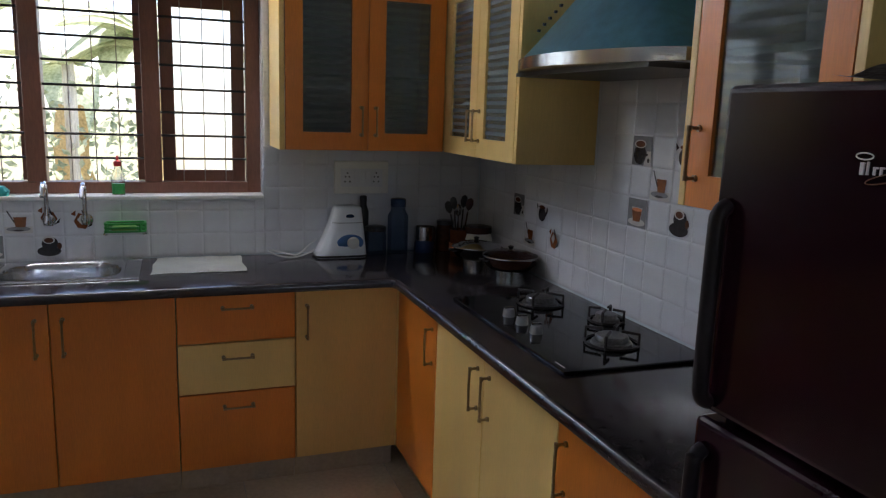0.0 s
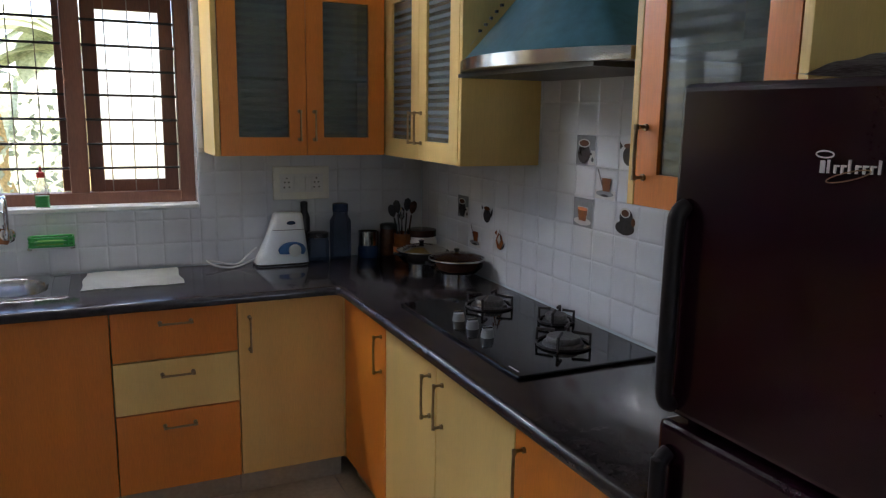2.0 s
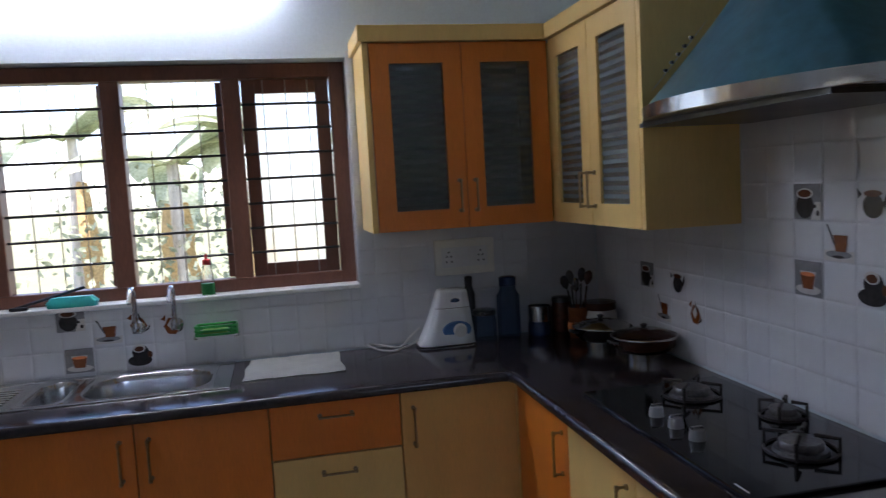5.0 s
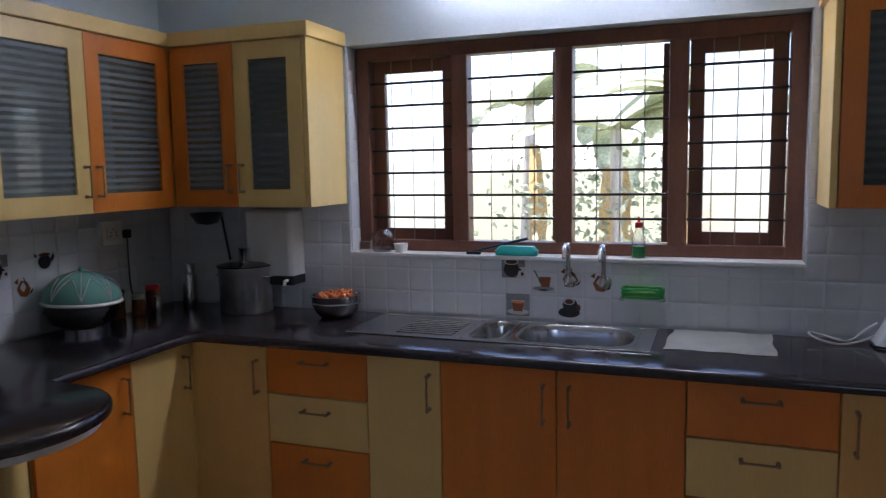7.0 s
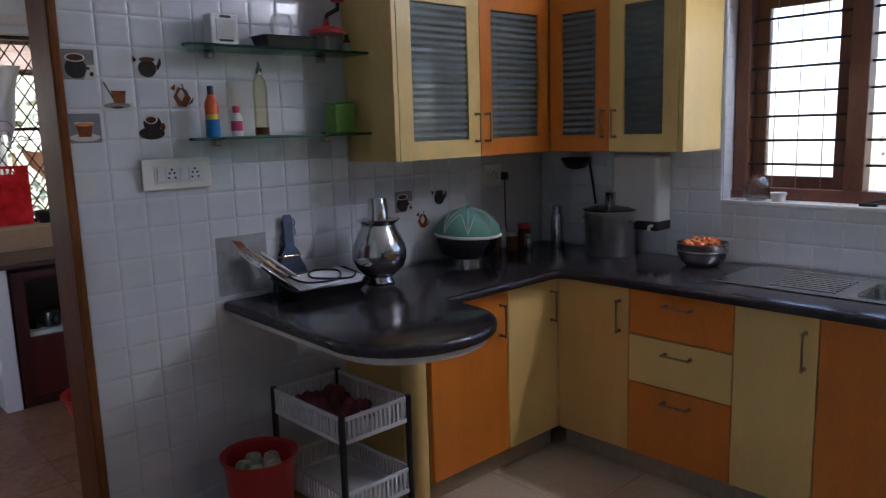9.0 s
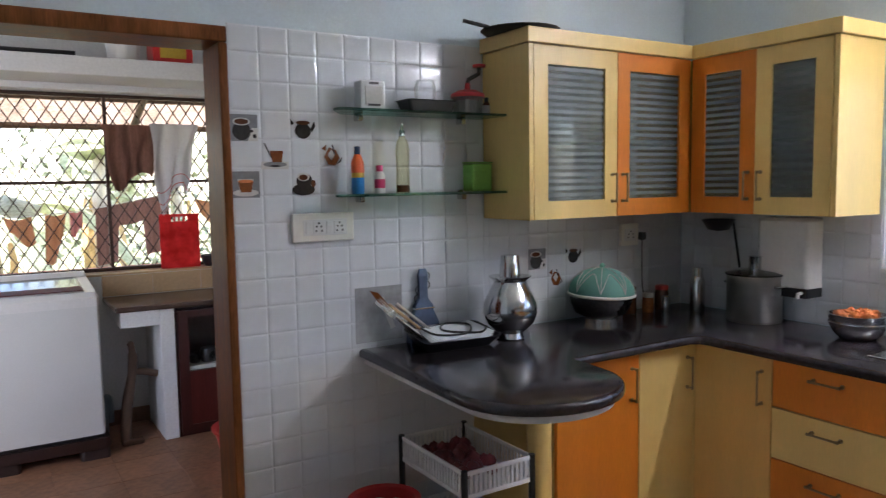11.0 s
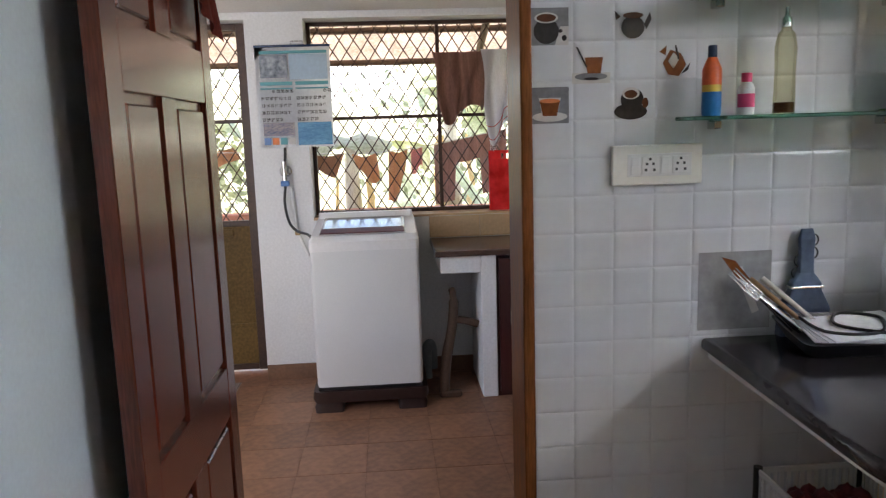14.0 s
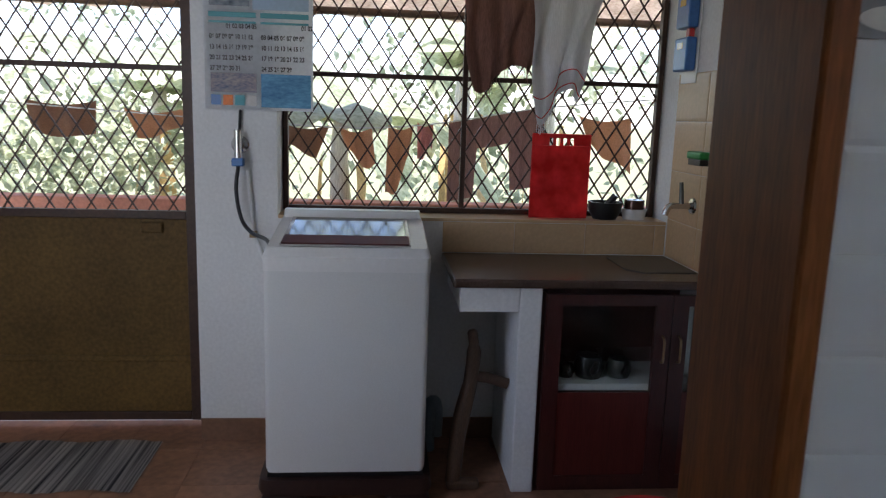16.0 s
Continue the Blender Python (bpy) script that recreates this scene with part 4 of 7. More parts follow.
def utensil_holder():
    at = (1.315, 3.82, CT)
    t = thing("utensil_holder", at, "orange printed holder full of black and steel utensils", "utensil holder")
    part("cup", lathe([(0, 0), (0.04, 0), (0.043, 0.01), (0.047, 0.13), (0.044, 0.13), (0.038, 0.02), (0, 0.02)], at, 20), TEA, t, "orange printed cup", smooth=40)
    part("cup_band", lathe([(0.0445, 0.03), (0.0465, 0.03), (0.0475, 0.065), (0.0455, 0.065)], at, 20), CARROT, t)
    for dx, dy, h, m in ((-0.06, -0.005, 0.27, BLACKP), (-0.03, 0.01, 0.29, DKSTEEL), (0.02, 0.0, 0.30, BLACKP), (0.045, -0.01, 0.285, COPPER), (0.0, 0.02, 0.25, STEEL)):
        b = rod([(at[0] + dx * 0.2, at[1] + dy, CT + 0.03), (at[0] + dx * 0.8, at[1] + dy, CT + h * 0.75)], 0.004, 6)
        tipb = lathe([(0, -0.035), (0.014, -0.02), (0.019, 0), (0.014, 0.022), (0, 0.03)], (0, 0, 0), 12, 0.3)
        join(b, turned(tipb, Matrix.Translation((at[0] + dx, at[1] + dy, CT + h * 0.88)) @ Euler((0, radians(dx * 300), 0)).to_matrix().to_4x4()))
        part("utensil", b, m, t, smooth=40)
utensil_holder()


def pan(name, label, at, r, h, body, stand=0.03):
    t = thing(name, at, label, "pan", "lidded pans")
    part("base", lathe([(0, 0), (r * 0.55, 0), (r * 0.55, stand), (0, stand)], at, 24), STEEL, t, "shiny steel base ring", smooth=40)
    part("body", lathe([(0, stand), (r * 0.75, stand), (r * 0.95, stand + h * 0.4), (r, stand + h), (r * 0.97, stand + h), (r * 0.9, stand + h * 0.45), (0, stand + 0.01)], at, 32), body, t, smooth=50)
    part("lid", lathe([(r * 1.02, stand + h), (r * 1.02, stand + h + 0.006), (r * 0.7, stand + h + 0.022), (0.02, stand + h + 0.03), (0, stand + h + 0.03)], at, 32), CLEAR if body is COPPER else STEEL, t, smooth=50)
    part("lid_rim", rod([(at[0] + r * 1.03 * math.cos(q), at[1] + r * 1.03 * math.sin(q), at[2] + stand + h + 0.003) for q in (2 * math.pi * k / 36 for k in range(37))], 0.0045, 8), STEEL, t, "bright steel rim", smooth=60)
    part("lid_knob", lathe([(0, stand + h + 0.03), (0.007, stand + h + 0.03), (0.014, stand + h + 0.045), (0, stand + h + 0.05)], at, 14), BLACKP, t, smooth=50)
    for s in (-1, 1):
        c = Vector(at) + Vector((s * r * 0.98, 0, stand + h * 0.75))
        part("handle", rod(curve_pts([c + Vector((0, -0.022, 0)), c + Vector((s * 0.022, -0.016, 0.004)), c + Vector((s * 0.022, 0.016, 0.004)), c + Vector((0, 0.022, 0))], 4), 0.005, 6), BLACKP, t, smooth=60)
    return t


pan("lidded_pan", "dark steel pan with a steel lid", (1.32, 3.615, CT), 0.105, 0.05, DKSTEEL)
pan("lidded_pan", "brown enamel pan with a glass lid", (1.375, 3.365, CT), 0.115, 0.052, COPPER)


def plate(name, label, axis, sign, plane, u0, u1, z0, z1, modules, cat="switchboard"):
    c = (u0 + u1) / 2
    t = thing(name, (c, plane, z0) if axis == "y" else (plane, c, z0), label, cat)
    ob = front_box(axis, sign, plane + sign * 0.02, u0, u1, z0, z1, 0.019, 0.004)
    part("plate", ob, IVORY, t)
    h = z1 - z0
    e0, e1 = u0 + (u1 - u0) * (modules[0][0] - 0.035), u0 + (u1 - u0) * (modules[-1][1] + 0.035)
    part("bezel", front_box(axis, sign, plane + sign * 0.0222, e0, e1, z0 + h * 0.22, z1 - h * 0.22, 0.0021, 0.0008), WHITEP, t, "raised white module frame")
    for m0, m1, kind in modules:
        a, b_ = u0 + (u1 - u0) * m0, u0 + (u1 - u0) * m1
        p = part(kind, front_box(axis, sign, plane + sign * 0.0250, a, b_, z0 + h * 0.28, z1 - h * 0.28, 0.0032, 0.001), WHITEP, t)
        if kind == "socket":
            hb = bmesh.new()
            for du, dz in ((0, 0.15), (-0.2, 0.03), (0.2, 0.03), (-0.26, -0.12), (0.26, -0.12)):
                u, z = (a + b_) / 2 + du * (b_ - a), (z0 + z1) / 2 + dz * h
                r = 0.0035
                join(hb, front_box(axis, sign, plane + sign * 0.0256, u - r, u + r, z - r, z + r, 0.0005, 0))
            part("socket_holes", hb, BLACKP, p)
        else:
            join_b = front_box(axis, sign, plane + sign * 0.0277, a + 0.002, b_ - 0.002, (z0 + z1) / 2, z1 - h * 0.3, 0.0026, 0.0008)
            part("rocker", join_b, WHITEP, p)
    return t


plate("switchboard", "ivory wall plate with two sockets above the mixer", "y", -1, WY - 0.004, 0.747, 1.011, 1.142, 1.295, [(0.15, 0.32, "socket"), (0.36, 0.44, "switch"), (0.56, 0.64, "switch"), (0.68, 0.85, "socket")])
plate("switchboard", "ivory switchboard with two switches and two sockets", "x", 1, LX + 0.004, 1.848, 2.1, 1.303, 1.412, [(0.2, 0.3, "switch"), (0.32, 0.5, "socket"), (0.53, 0.63, "switch"), (0.66, 0.84, "socket")])
plate("wall_socket", "ivory socket below the wall cabinet", "x", 1, LX + 0.004, 3.56, 3.68, 1.19, 1.30, [(0.2, 0.8, "socket")], "socket")
t = thing("wall_plug", (LX + 0.04, 3.70, 1.235), "black plug with a cord on the wall", "plug")
part("plug_body", box(LX + 0.012, LX + 0.045, 3.684, 3.716, 1.215, 1.255, 0.006), BLACKP, t)
part("cord", rod(curve_pts([(LX + 0.03, 3.70, 1.215), (LX + 0.03, 3.70, 1.1), (LX + 0.02, 3.72, 0.95), (LX + 0.05, 3.74, 0.865)], 5), 0.0035, 6), BLACKP, t)


def tap(x, z, label, reach, high, m=STEEL):
    t = thing("wall_tap", (x, WY - 0.005, z), label, "tap", "taps over the sink")
    y = WY - 0.006
    part("flange", turned(lathe([(0, 0), (0.026, 0), (0.022, 0.008), (0.01, 0.012), (0, 0.012)], (0, 0, 0), 20), Matrix.Translation((x, y, z)) @ Euler((radians(90), 0, 0)).to_matrix().to_4x4()), m, t, smooth=50)
    part("spout", rod(curve_pts([(x, y, z), (x, y - 0.045, z), (x, y - 0.055, z + 0.03), (x, y - 0.055, z + high * 0.8), (x, y - 0.07, z + high), (x, y - 0.055 - reach * 0.6, z + high), (x, y - 0.055 - reach, z + high * 0.72)], 6), 0.0095, 12), m, t, smooth=60)
    part("valve", lathe([(0, 0), (0.016, 0), (0.018, 0.02), (0.013, 0.04), (0, 0.042)], (x, y - 0.055, z - 0.012), 16), m, t, smooth=50)
    part("lever", rod([(x, y - 0.07, z), (x, y - 0.10, z + 0.006)], 0.006, 8), m, t, smooth=60)
tap(-0.462, 1.035, "chrome swan-neck wall tap over the sink", 0.09, 0.16)
tap(-0.318, 1.035, "chrome wall tap with a blue-tinged valve", 0.10, 0.155)


def sill_things():
    z = WZ0 + 0.0195
    at = (-0.19, WY + 0.02, z)
    t = thing("dish_soap_bottle", at, "clear dish soap bottle with green liquid and red cap", "soap bottle")
    part("bottle", lathe([(0, 0), (0.026, 0), (0.028, 0.01), (0.028, 0.085), (0.014, 0.115), (0.014, 0.125), (0, 0.125)], at, 20, 0.7), CLEAR, t, smooth=50)
    part("liquid", lathe([(0, 0.004), (0.0245, 0.004), (0.0255, 0.05), (0, 0.05)], at, 20, 0.68), GREEN, t)
    cap = part("cap", lathe([(0, 0.125), (0.016, 0.125), (0.016, 0.145), (0.006, 0.15), (0.004, 0.17), (0, 0.17)], at, 16), RED, t, "red cap", smooth=50)
    t = thing("scrub_tray", (-0.70, WY + 0.01, z), "teal plastic scrub tray on the window sill", "tray")
    part("tray", rows_solid([(-0.79, -0.61, WY - 0.01, WY + 0.04, 0.015, z), (-0.795, -0.605, WY - 0.012, WY + 0.045, 0.018, z + 0.02), (-0.775, -0.625, WY - 0.004, WY + 0.037, 0.012, z + 0.04)]), TEAL, t, smooth=40)
    t = thing("brush_stick", (-0.80, WY + 0.02, z), "thin black brush resting on the sill", "brush")
    part("stick", rod([(-0.92, WY + 0.01, z + 0.006), (-0.66, WY + 0.05, z + 0.07)], 0.006, 8), BLACKP, t)
    part("bristles", box(-0.925, -0.86, WY - 0.002, WY + 0.02, z, z + 0.014, 0.004), BLACKP, t)
    at = (-1.345, WY + 0.03, z)
    t = thing("glass_jar", at, "round clear glass jar on the sill", "jar")
    part("jar", lathe([(0, 0), (0.04, 0), (0.052, 0.02), (0.055, 0.05), (0.045, 0.085), (0.035, 0.095), (0.033, 0.1), (0.031, 0.1), (0.042, 0.08), (0.051, 0.05), (0.048, 0.02), (0, 0.006)], at, 28), CLEAR, t, smooth=60)
    jr = thing("small_tub", (-1.245, WY + 0.02, z), "tiny cream plastic tub", "tub")
    part("tub", lathe([(0, 0), (0.028, 0), (0.03, 0.03), (0, 0.03)], (-1.245, WY + 0.02, z), 20), IVORY, jr, smooth=40)
    part("lid", lathe([(0, 0.0301), (0.033, 0.0301), (0.033, 0.04), (0, 0.041)], (-1.245, WY + 0.02, z), 20), IVORY, jr, smooth=40)
    jr = thing("small_tub", (-1.43, WY + 0.03, z), "small pale glass tub on the sill", "tub")
    part("tub", lathe([(0, 0), (0.03, 0), (0.03, 0.045), (0, 0.046)], (-1.43, WY + 0.03, z), 20), CLEAR, jr, smooth=40)
    t = thing("soap_dish", (-0.165, WY - 0.05, 0.975), "green plastic soap dish on a steel bracket", "soap dish")
    b = bmesh.new()
    pts = rrect(-0.245, -0.085, WY - 0.085, WY - 0.012, 0.02)
    for zz in (0.992, 1.008, 1.024):
        rod([(x, y, zz) for x, y in pts + pts[:1]], 0.005, 6, bm=b)
    for x, y in pts[::4]:
        rod([(x, y, 0.99), (x, y, 1.026)], 0.005, 6, bm=b)
    part("basket", b, GREEN, t, smooth=60)
    part("soap_cake", box(-0.22, -0.12, WY - 0.075, WY - 0.025, 0.992, 1.012, 0.008), LEAFGREEN, t)
    b = rod([(x, y, 0.982) for x, y in rrect(-0.25, -0.08, WY - 0.09, WY - 0.006, 0.015)], 0.004, 6)
    part("bracket", b, STEEL, t)
sill_things()

t = solo("counter_cloth", cloth(lambda u, v: Vector((-0.065 + 0.375 * u + 0.02 * v * (1 - u) + 0.004 * math.sin(9 * v), 3.655 + 0.335 * v + 0.004 * math.sin(5 * u), CT + 0.003 + 0.002 * math.sin(8 * u + 3 * v) ** 2 + 0.0015 * math.sin(17 * v * u) ** 2))
    , 24, 14), CLOTHW, "off-white kitchen cloth spread beside the sink", "cloth", smooth=60)


def steel_pot():
    at = (-2.325, 2.727, CT)
    t = thing("steel_water_pot", at, "shiny round steel water pot on a ring foot", "pot")
    part("foot", lathe([(0, 0), (0.055, 0), (0.06, 0.005), (0.05, 0.03), (0, 0.032)], at, 32), STEEL, t, smooth=50)
    part("body", lathe([(0, 0.03), (0.06, 0.032), (0.10, 0.07), (0.115, 0.11), (0.112, 0.15), (0.09, 0.2), (0.07, 0.235), (0.068, 0.245), (0.088, 0.262), (0.09, 0.266), (0.06, 0.262), (0, 0.262)], at, 40), STEEL, t, smooth=60)
    t2 = thing("steel_tumbler", (at[0], at[1], CT + 0.268), "steel tumbler standing upside down on the pot", "tumbler")
    part("cup", lathe([(0.043, 0.0), (0.045, 0.0), (0.038, 0.085), (0.036, 0.088), (0, 0.088)], (at[0], at[1], CT + 0.266), 28), STEEL, t2, smooth=50)
steel_pot()


def covered_bowl():
    at = (-2.36, 3.283, CT)
    t = thing("black_bowl", at, "dark metal serving bowl on a shiny foot", "bowl")
    part("foot", lathe([(0, 0), (0.075, 0), (0.075, 0.025), (0, 0.026)], at, 32), STEEL, t, smooth=40)
    part("body", lathe([(0, 0.025), (0.075, 0.027), (0.12, 0.05), (0.142, 0.10), (0.145, 0.125), (0.14, 0.125), (0.115, 0.06), (0, 0.035)], at, 40), DKSTEEL, t, smooth=60)
    t2 = thing("net_food_cover", (at[0], at[1], CT + 0.128), "mint green domed net food cover with pale loops", "food cover")
    M = Matrix.Translation((at[0], at[1], CT + 0.128)) @ Euler((radians(-1.5), radians(1.5), 0)).to_matrix().to_4x4()
    R, H = 0.152, 0.122
    part("rim", turned(rod([(R * math.cos(a), R * math.sin(a), 0.006) for a in (2 * math.pi * k / 40 for k in range(41))], 0.007, 8), M), IVORY, t2, "cream rim", smooth=60)
    part("net", turned(lathe([(R * math.cos(q), 0.008 + H * math.sin(q)) for q in (radians(6 * k) for k in range(15))] + [(0, 0.008 + H)], (0, 0, 0), 40), M), NET, t2, smooth=60)
    b = bmesh.new()
    for k in range(8):
        a0, a1 = 2 * math.pi * k / 8, 2 * math.pi * (k + 1) / 8
        pts = []
        for i in range(13):
            s = i / 12
            a = a0 + (a1 - a0) * s
            q = radians(8 + 45 * math.sin(math.pi * s))
            pts.append((1.012 * R * math.cos(q) * math.cos(a), 1.012 * R * math.cos(q) * math.sin(a), 0.009 + 1.012 * H * math.sin(q)))
        rod(pts, 0.0022, 5, bm=b)
        rod([(1.01 * R * math.cos(q) * math.cos(a0), 1.01 * R * math.cos(q) * math.sin(a0), 0.009 + 1.01 * H * math.sin(q)) for q in (radians(6 + 8.2 * i) for i in range(11))], 0.0018, 5, bm=b)
    part("trim_loops", turned(b, M), LTP, t2, "pale stitched loops")
    part("knob", turned(lathe([(0, 0.0), (0.012, 0.0), (0.014, 0.012), (0.007, 0.02), (0, 0.022)], (0, 0, H + 0.006), 14), M), MINT, t2, smooth=50)
NET = glass("mint_netting", (0.26, 0.58, 0.48), 0.6, alpha=0.6, frost=1.0)
covered_bowl()


SATIN = surf("satin_stainless_steel", (0.66, 0.65, 0.63), 0.34, metal=1.0, vary=0.08, scale=4, grain=120, stretch=(1, 1, 6), bump=0.01)


def corner_left():
    at = (-1.975, 3.878, CT)
    t = thing("steel_cooker", at, "tall stainless steamer pot with a lid", "pot")
    part("body", lathe([(0, 0), (0.118, 0), (0.122, 0.006), (0.122, 0.2), (0.125, 0.205), (0.125, 0.215), (0, 0.215)], at, 40), SATIN, t, smooth=50)
    part("lid", lathe([(0, 0.2155), (0.13, 0.2155), (0.132, 0.222), (0.09, 0.232), (0, 0.236)], at, 40), DKSTEEL, t, smooth=50)
    part("lid_cup", lathe([(0, 0.236), (0.026, 0.236), (0.026, 0.295), (0.03, 0.3), (0, 0.3)], at, 20), STEEL, t, smooth=50)
    for s in (-1, 1):
        c = Vector(at) + Vector((s * 0.121, 0, 0.17))
        part("handle", rod(curve_pts([c + Vector((0, -0.03, 0)), c + Vector((s * 0.025, -0.02, 0)), c + Vector((s * 0.025, 0.02, 0)), c + Vector((0, 0.03, 0))], 4), 0.005, 8), STEEL, t, smooth=60)
    t = thing("wall_dispenser", (-1.85, WY - 0.006, 1.0), "white wall-mounted water filter with a dark base", "water filter")
    part("housing", rows_solid([(-1.985, -1.73, WY - 0.13, WY - 0.006, 0.02, 1.03), (-1.985, -1.73, WY - 0.135, WY - 0.006, 0.025, 1.05), (-1.985, -1.73, WY - 0.135, WY - 0.006, 0.025, 1.325), (-1.975, -1.74, WY - 0.125, WY - 0.006, 0.02, 1.335)]), WHITEP, t, smooth=40)
    part("base", box(-1.98, -1.735, WY - 0.128, WY - 0.007, 0.985, 1.029, 0.006), BLACKP, t, "dark lower housing")
    part("spigot", rod([(-1.76, WY - 0.13, 1.01), (-1.76, WY - 0.155, 1.008), (-1.76, WY - 0.157, 0.99)], 0.008, 10), WHITEP, t)
    t = thing("hanging_ladle_rack", (-2.22, WY - 0.006, 1.30), "dark strainer and ladle hanging in the corner", "strainer")
    part("strainer", turned(lathe([(0, 0), (0.05, 0.01), (0.075, 0.05), (0.08, 0.06), (0.074, 0.06), (0.046, 0.014), (0, 0.005)], (0, 0, 0), 24), Matrix.Translation((-2.22, WY - 0.1, 1.26))), BLACKP, t, smooth=50)
    part("strainer_handle", rod([(-2.22, WY - 0.06, 1.31), (-2.20, WY - 0.012, 1.30), (-2.16, WY - 0.012, 1.08)], 0.006, 8), BLACKP, t)
    at = (-2.30, 3.88, CT)
    t = thing("steel_flask", at, "slim shiny steel flask in the corner", "flask")
    part("body", lathe([(0, 0), (0.035, 0), (0.037, 0.01), (0.037, 0.15), (0.026, 0.175), (0, 0.176)], at, 24), STEEL, t, smooth=50)
    part("cap", lathe([(0, 0.1762), (0.026, 0.1762), (0.026, 0.215), (0, 0.22)], at, 20), STEEL, t, smooth=50)
    jar("spice_jar", "small spice jar with a red lid", (-2.44, 3.78, CT), 0.035, 0.1, COFFEE, RED, "jar")
    jar("spice_jar", "small spice jar with a pale lid", (-2.42, 3.66, CT), 0.03, 0.075, TEA, LTP, "jar")
    jar("salt_shaker", "little steel salt shaker", (-2.36, 3.72, CT), 0.02, 0.06, STEEL, STEEL, "shaker")
    jar("spice_jar", "brown spice jar by the wall", (-2.45, 3.56, CT), 0.035, 0.11, COFFEE, COPPER, "jar")
    at = (-1.485, 3.86, CT)
    t = thing("steel_bowl", at, "steel mixing bowl heaped with cut carrot", "bowl")
    part("bowl", lathe([(0, 0), (0.065, 0), (0.09, 0.025), (0.108, 0.06), (0.11, 0.1), (0.114, 0.104), (0.106, 0.104), (0.103, 0.06), (0.06, 0.012), (0, 0.01)], at, 36), STEEL, t, smooth=60)
    part("band", rod([(at[0] + 0.1095 * math.cos(a), at[1] + 0.1095 * math.sin(a), CT + 0.07) for a in (2 * math.pi * k / 36 for k in range(37))], 0.003, 6), STEEL, t, smooth=60)
    rnd = random.Random(4)
    for k in range(34):
        a, q = rnd.random() * 6.283, math.sqrt(rnd.random()) * 0.082
        b = box(-0.022, 0.022, -0.007, 0.007, -0.006, 0.006, 0.003, 1)
        turned(b, Matrix.Translation((at[0] + q * math.cos(a), at[1] + q * math.sin(a), CT + 0.094 + 0.02 * (1 - q / 0.085) + rnd.random() * 0.006)) @ Euler((rnd.random(), rnd.random() * 0.8, rnd.random() * 6)).to_matrix().to_4x4())
        part("carrot_piece", b, CARROT, t)
corner_left()


def tray():
    t = thing("black_tray", (-2.40, 2.46, CT), "black plastic dish tray with papers and cords in it", "tray")
    M = Matrix.Translation((-2.36, 2.455, CT)) @ Euler((0, radians(7), radians(-4))).to_matrix().to_4x4()
    b = bmesh.new()
    rings = []
    for ins, z in ((0.03, 0.004), (0.004, 0.045), (0.0, 0.05), (0.006, 0.05), (0.034, 0.012)):
        rings.append([b.verts.new((x, y, z)) for x, y in rrect(-0.115 + ins, 0.115 - ins, -0.175 + ins, 0.175 - ins, 0.03)])
    m = len(rings[0])
    b.faces.new(rings[0][::-1])
    for lo, hi in zip(rings, rings[1:]):
        for i in range(m):
            b.faces.new((lo[i], lo[(i + 1) % m], hi[(i + 1) % m], hi[i]))
    b.faces.new(rings[-1])
    bmesh.ops.recalc_face_normals(b, faces=b.faces)
    turned(b, M)
    low = min(v.co.z for v in b.verts)
    dz = Matrix.Translation((0, 0, CT + 0.0005 - low))
    M = dz @ M
    part("tray", turned(b, dz), BLACKP, t, smooth=40)
    p = thing("paper_stack", (-2.40, 2.46, CT + 0.06), "white printed papers lying in the tray", "papers")
    for k in range(4):
        s = box(-0.085, 0.085, -0.13, 0.13, 0.044 + 0.004 * k, 0.0465 + 0.004 * k)
        part("sheet", turned(s, M @ Matrix.Translation((0.01, 0.005 * k, 0)) @ Euler((0, 0, radians(-6 + 5 * k))).to_matrix().to_4x4()), PAPER, p)
    c = thing("charging_cable", (-2.40, 2.46, CT + 0.07), "loop of black cord lying on the papers", "cord")
    part("cord", turned(rod(curve_pts([(-0.09, -0.12, 0.064), (0.05, -0.1, 0.063), (0.07, 0.03, 0.063), (-0.03, 0.09, 0.064), (-0.07, 0.0, 0.064), (0.02, -0.05, 0.066), (0.08, 0.08, 0.063), (0.02, 0.15, 0.064)], 6), 0.0045, 6), M), BLACKP, c, smooth=60)
    # Solid stand-in for a stack of cups printed on the tiles.
    f = thing("cup_stack", (-2.50, 2.405, CT), "blue-grey solid standing in for a cup stack printed on the wall", "ornament")
    y = 2.405
    b = rows_solid([(-2.523, -2.482, y - 0.075, y + 0.075, 0.008, CT), (-2.522, -2.483, y - 0.07, y + 0.07, 0.008, CT + 0.08), (-2.518, -2.487, y - 0.045, y + 0.045, 0.006, CT + 0.13), (-2.517, -2.488, y - 0.045, y + 0.045, 0.006, CT + 0.15), (-2.512, -2.492, y - 0.022, y + 0.022, 0.005, CT + 0.18), (-2.510, -2.494, y - 0.021, y + 0.021, 0.004, CT + 0.25), (-2.510, -2.494, y - 0.024, y + 0.024, 0.004, CT + 0.275), (-2.506, -2.498, y - 0.016, y + 0.016, 0.002, CT + 0.305)])
    part("tower", b, CUPSTACK, f)
    for side, z in ((1, 0.272), (1, 0.235), (-1, 0.215), (-1, 0.18)):
        w = 0.024 if z > 0.2 else 0.03
        part("loop", rod([(-2.502, y + side * (w - 0.006 + 0.016 * math.sin(math.pi * i / 10)), CT + z + 0.017 * math.cos(math.pi * i / 10)) for i in range(11)], 0.0022, 6), BLACKP, f, "thin dark loop standing in for a printed cup handle", smooth=60)
    part("band", box(-2.520, -2.485, y - 0.047, y + 0.047, CT + 0.136, CT + 0.143, 0.001), STEEL, f, "pale metal band")
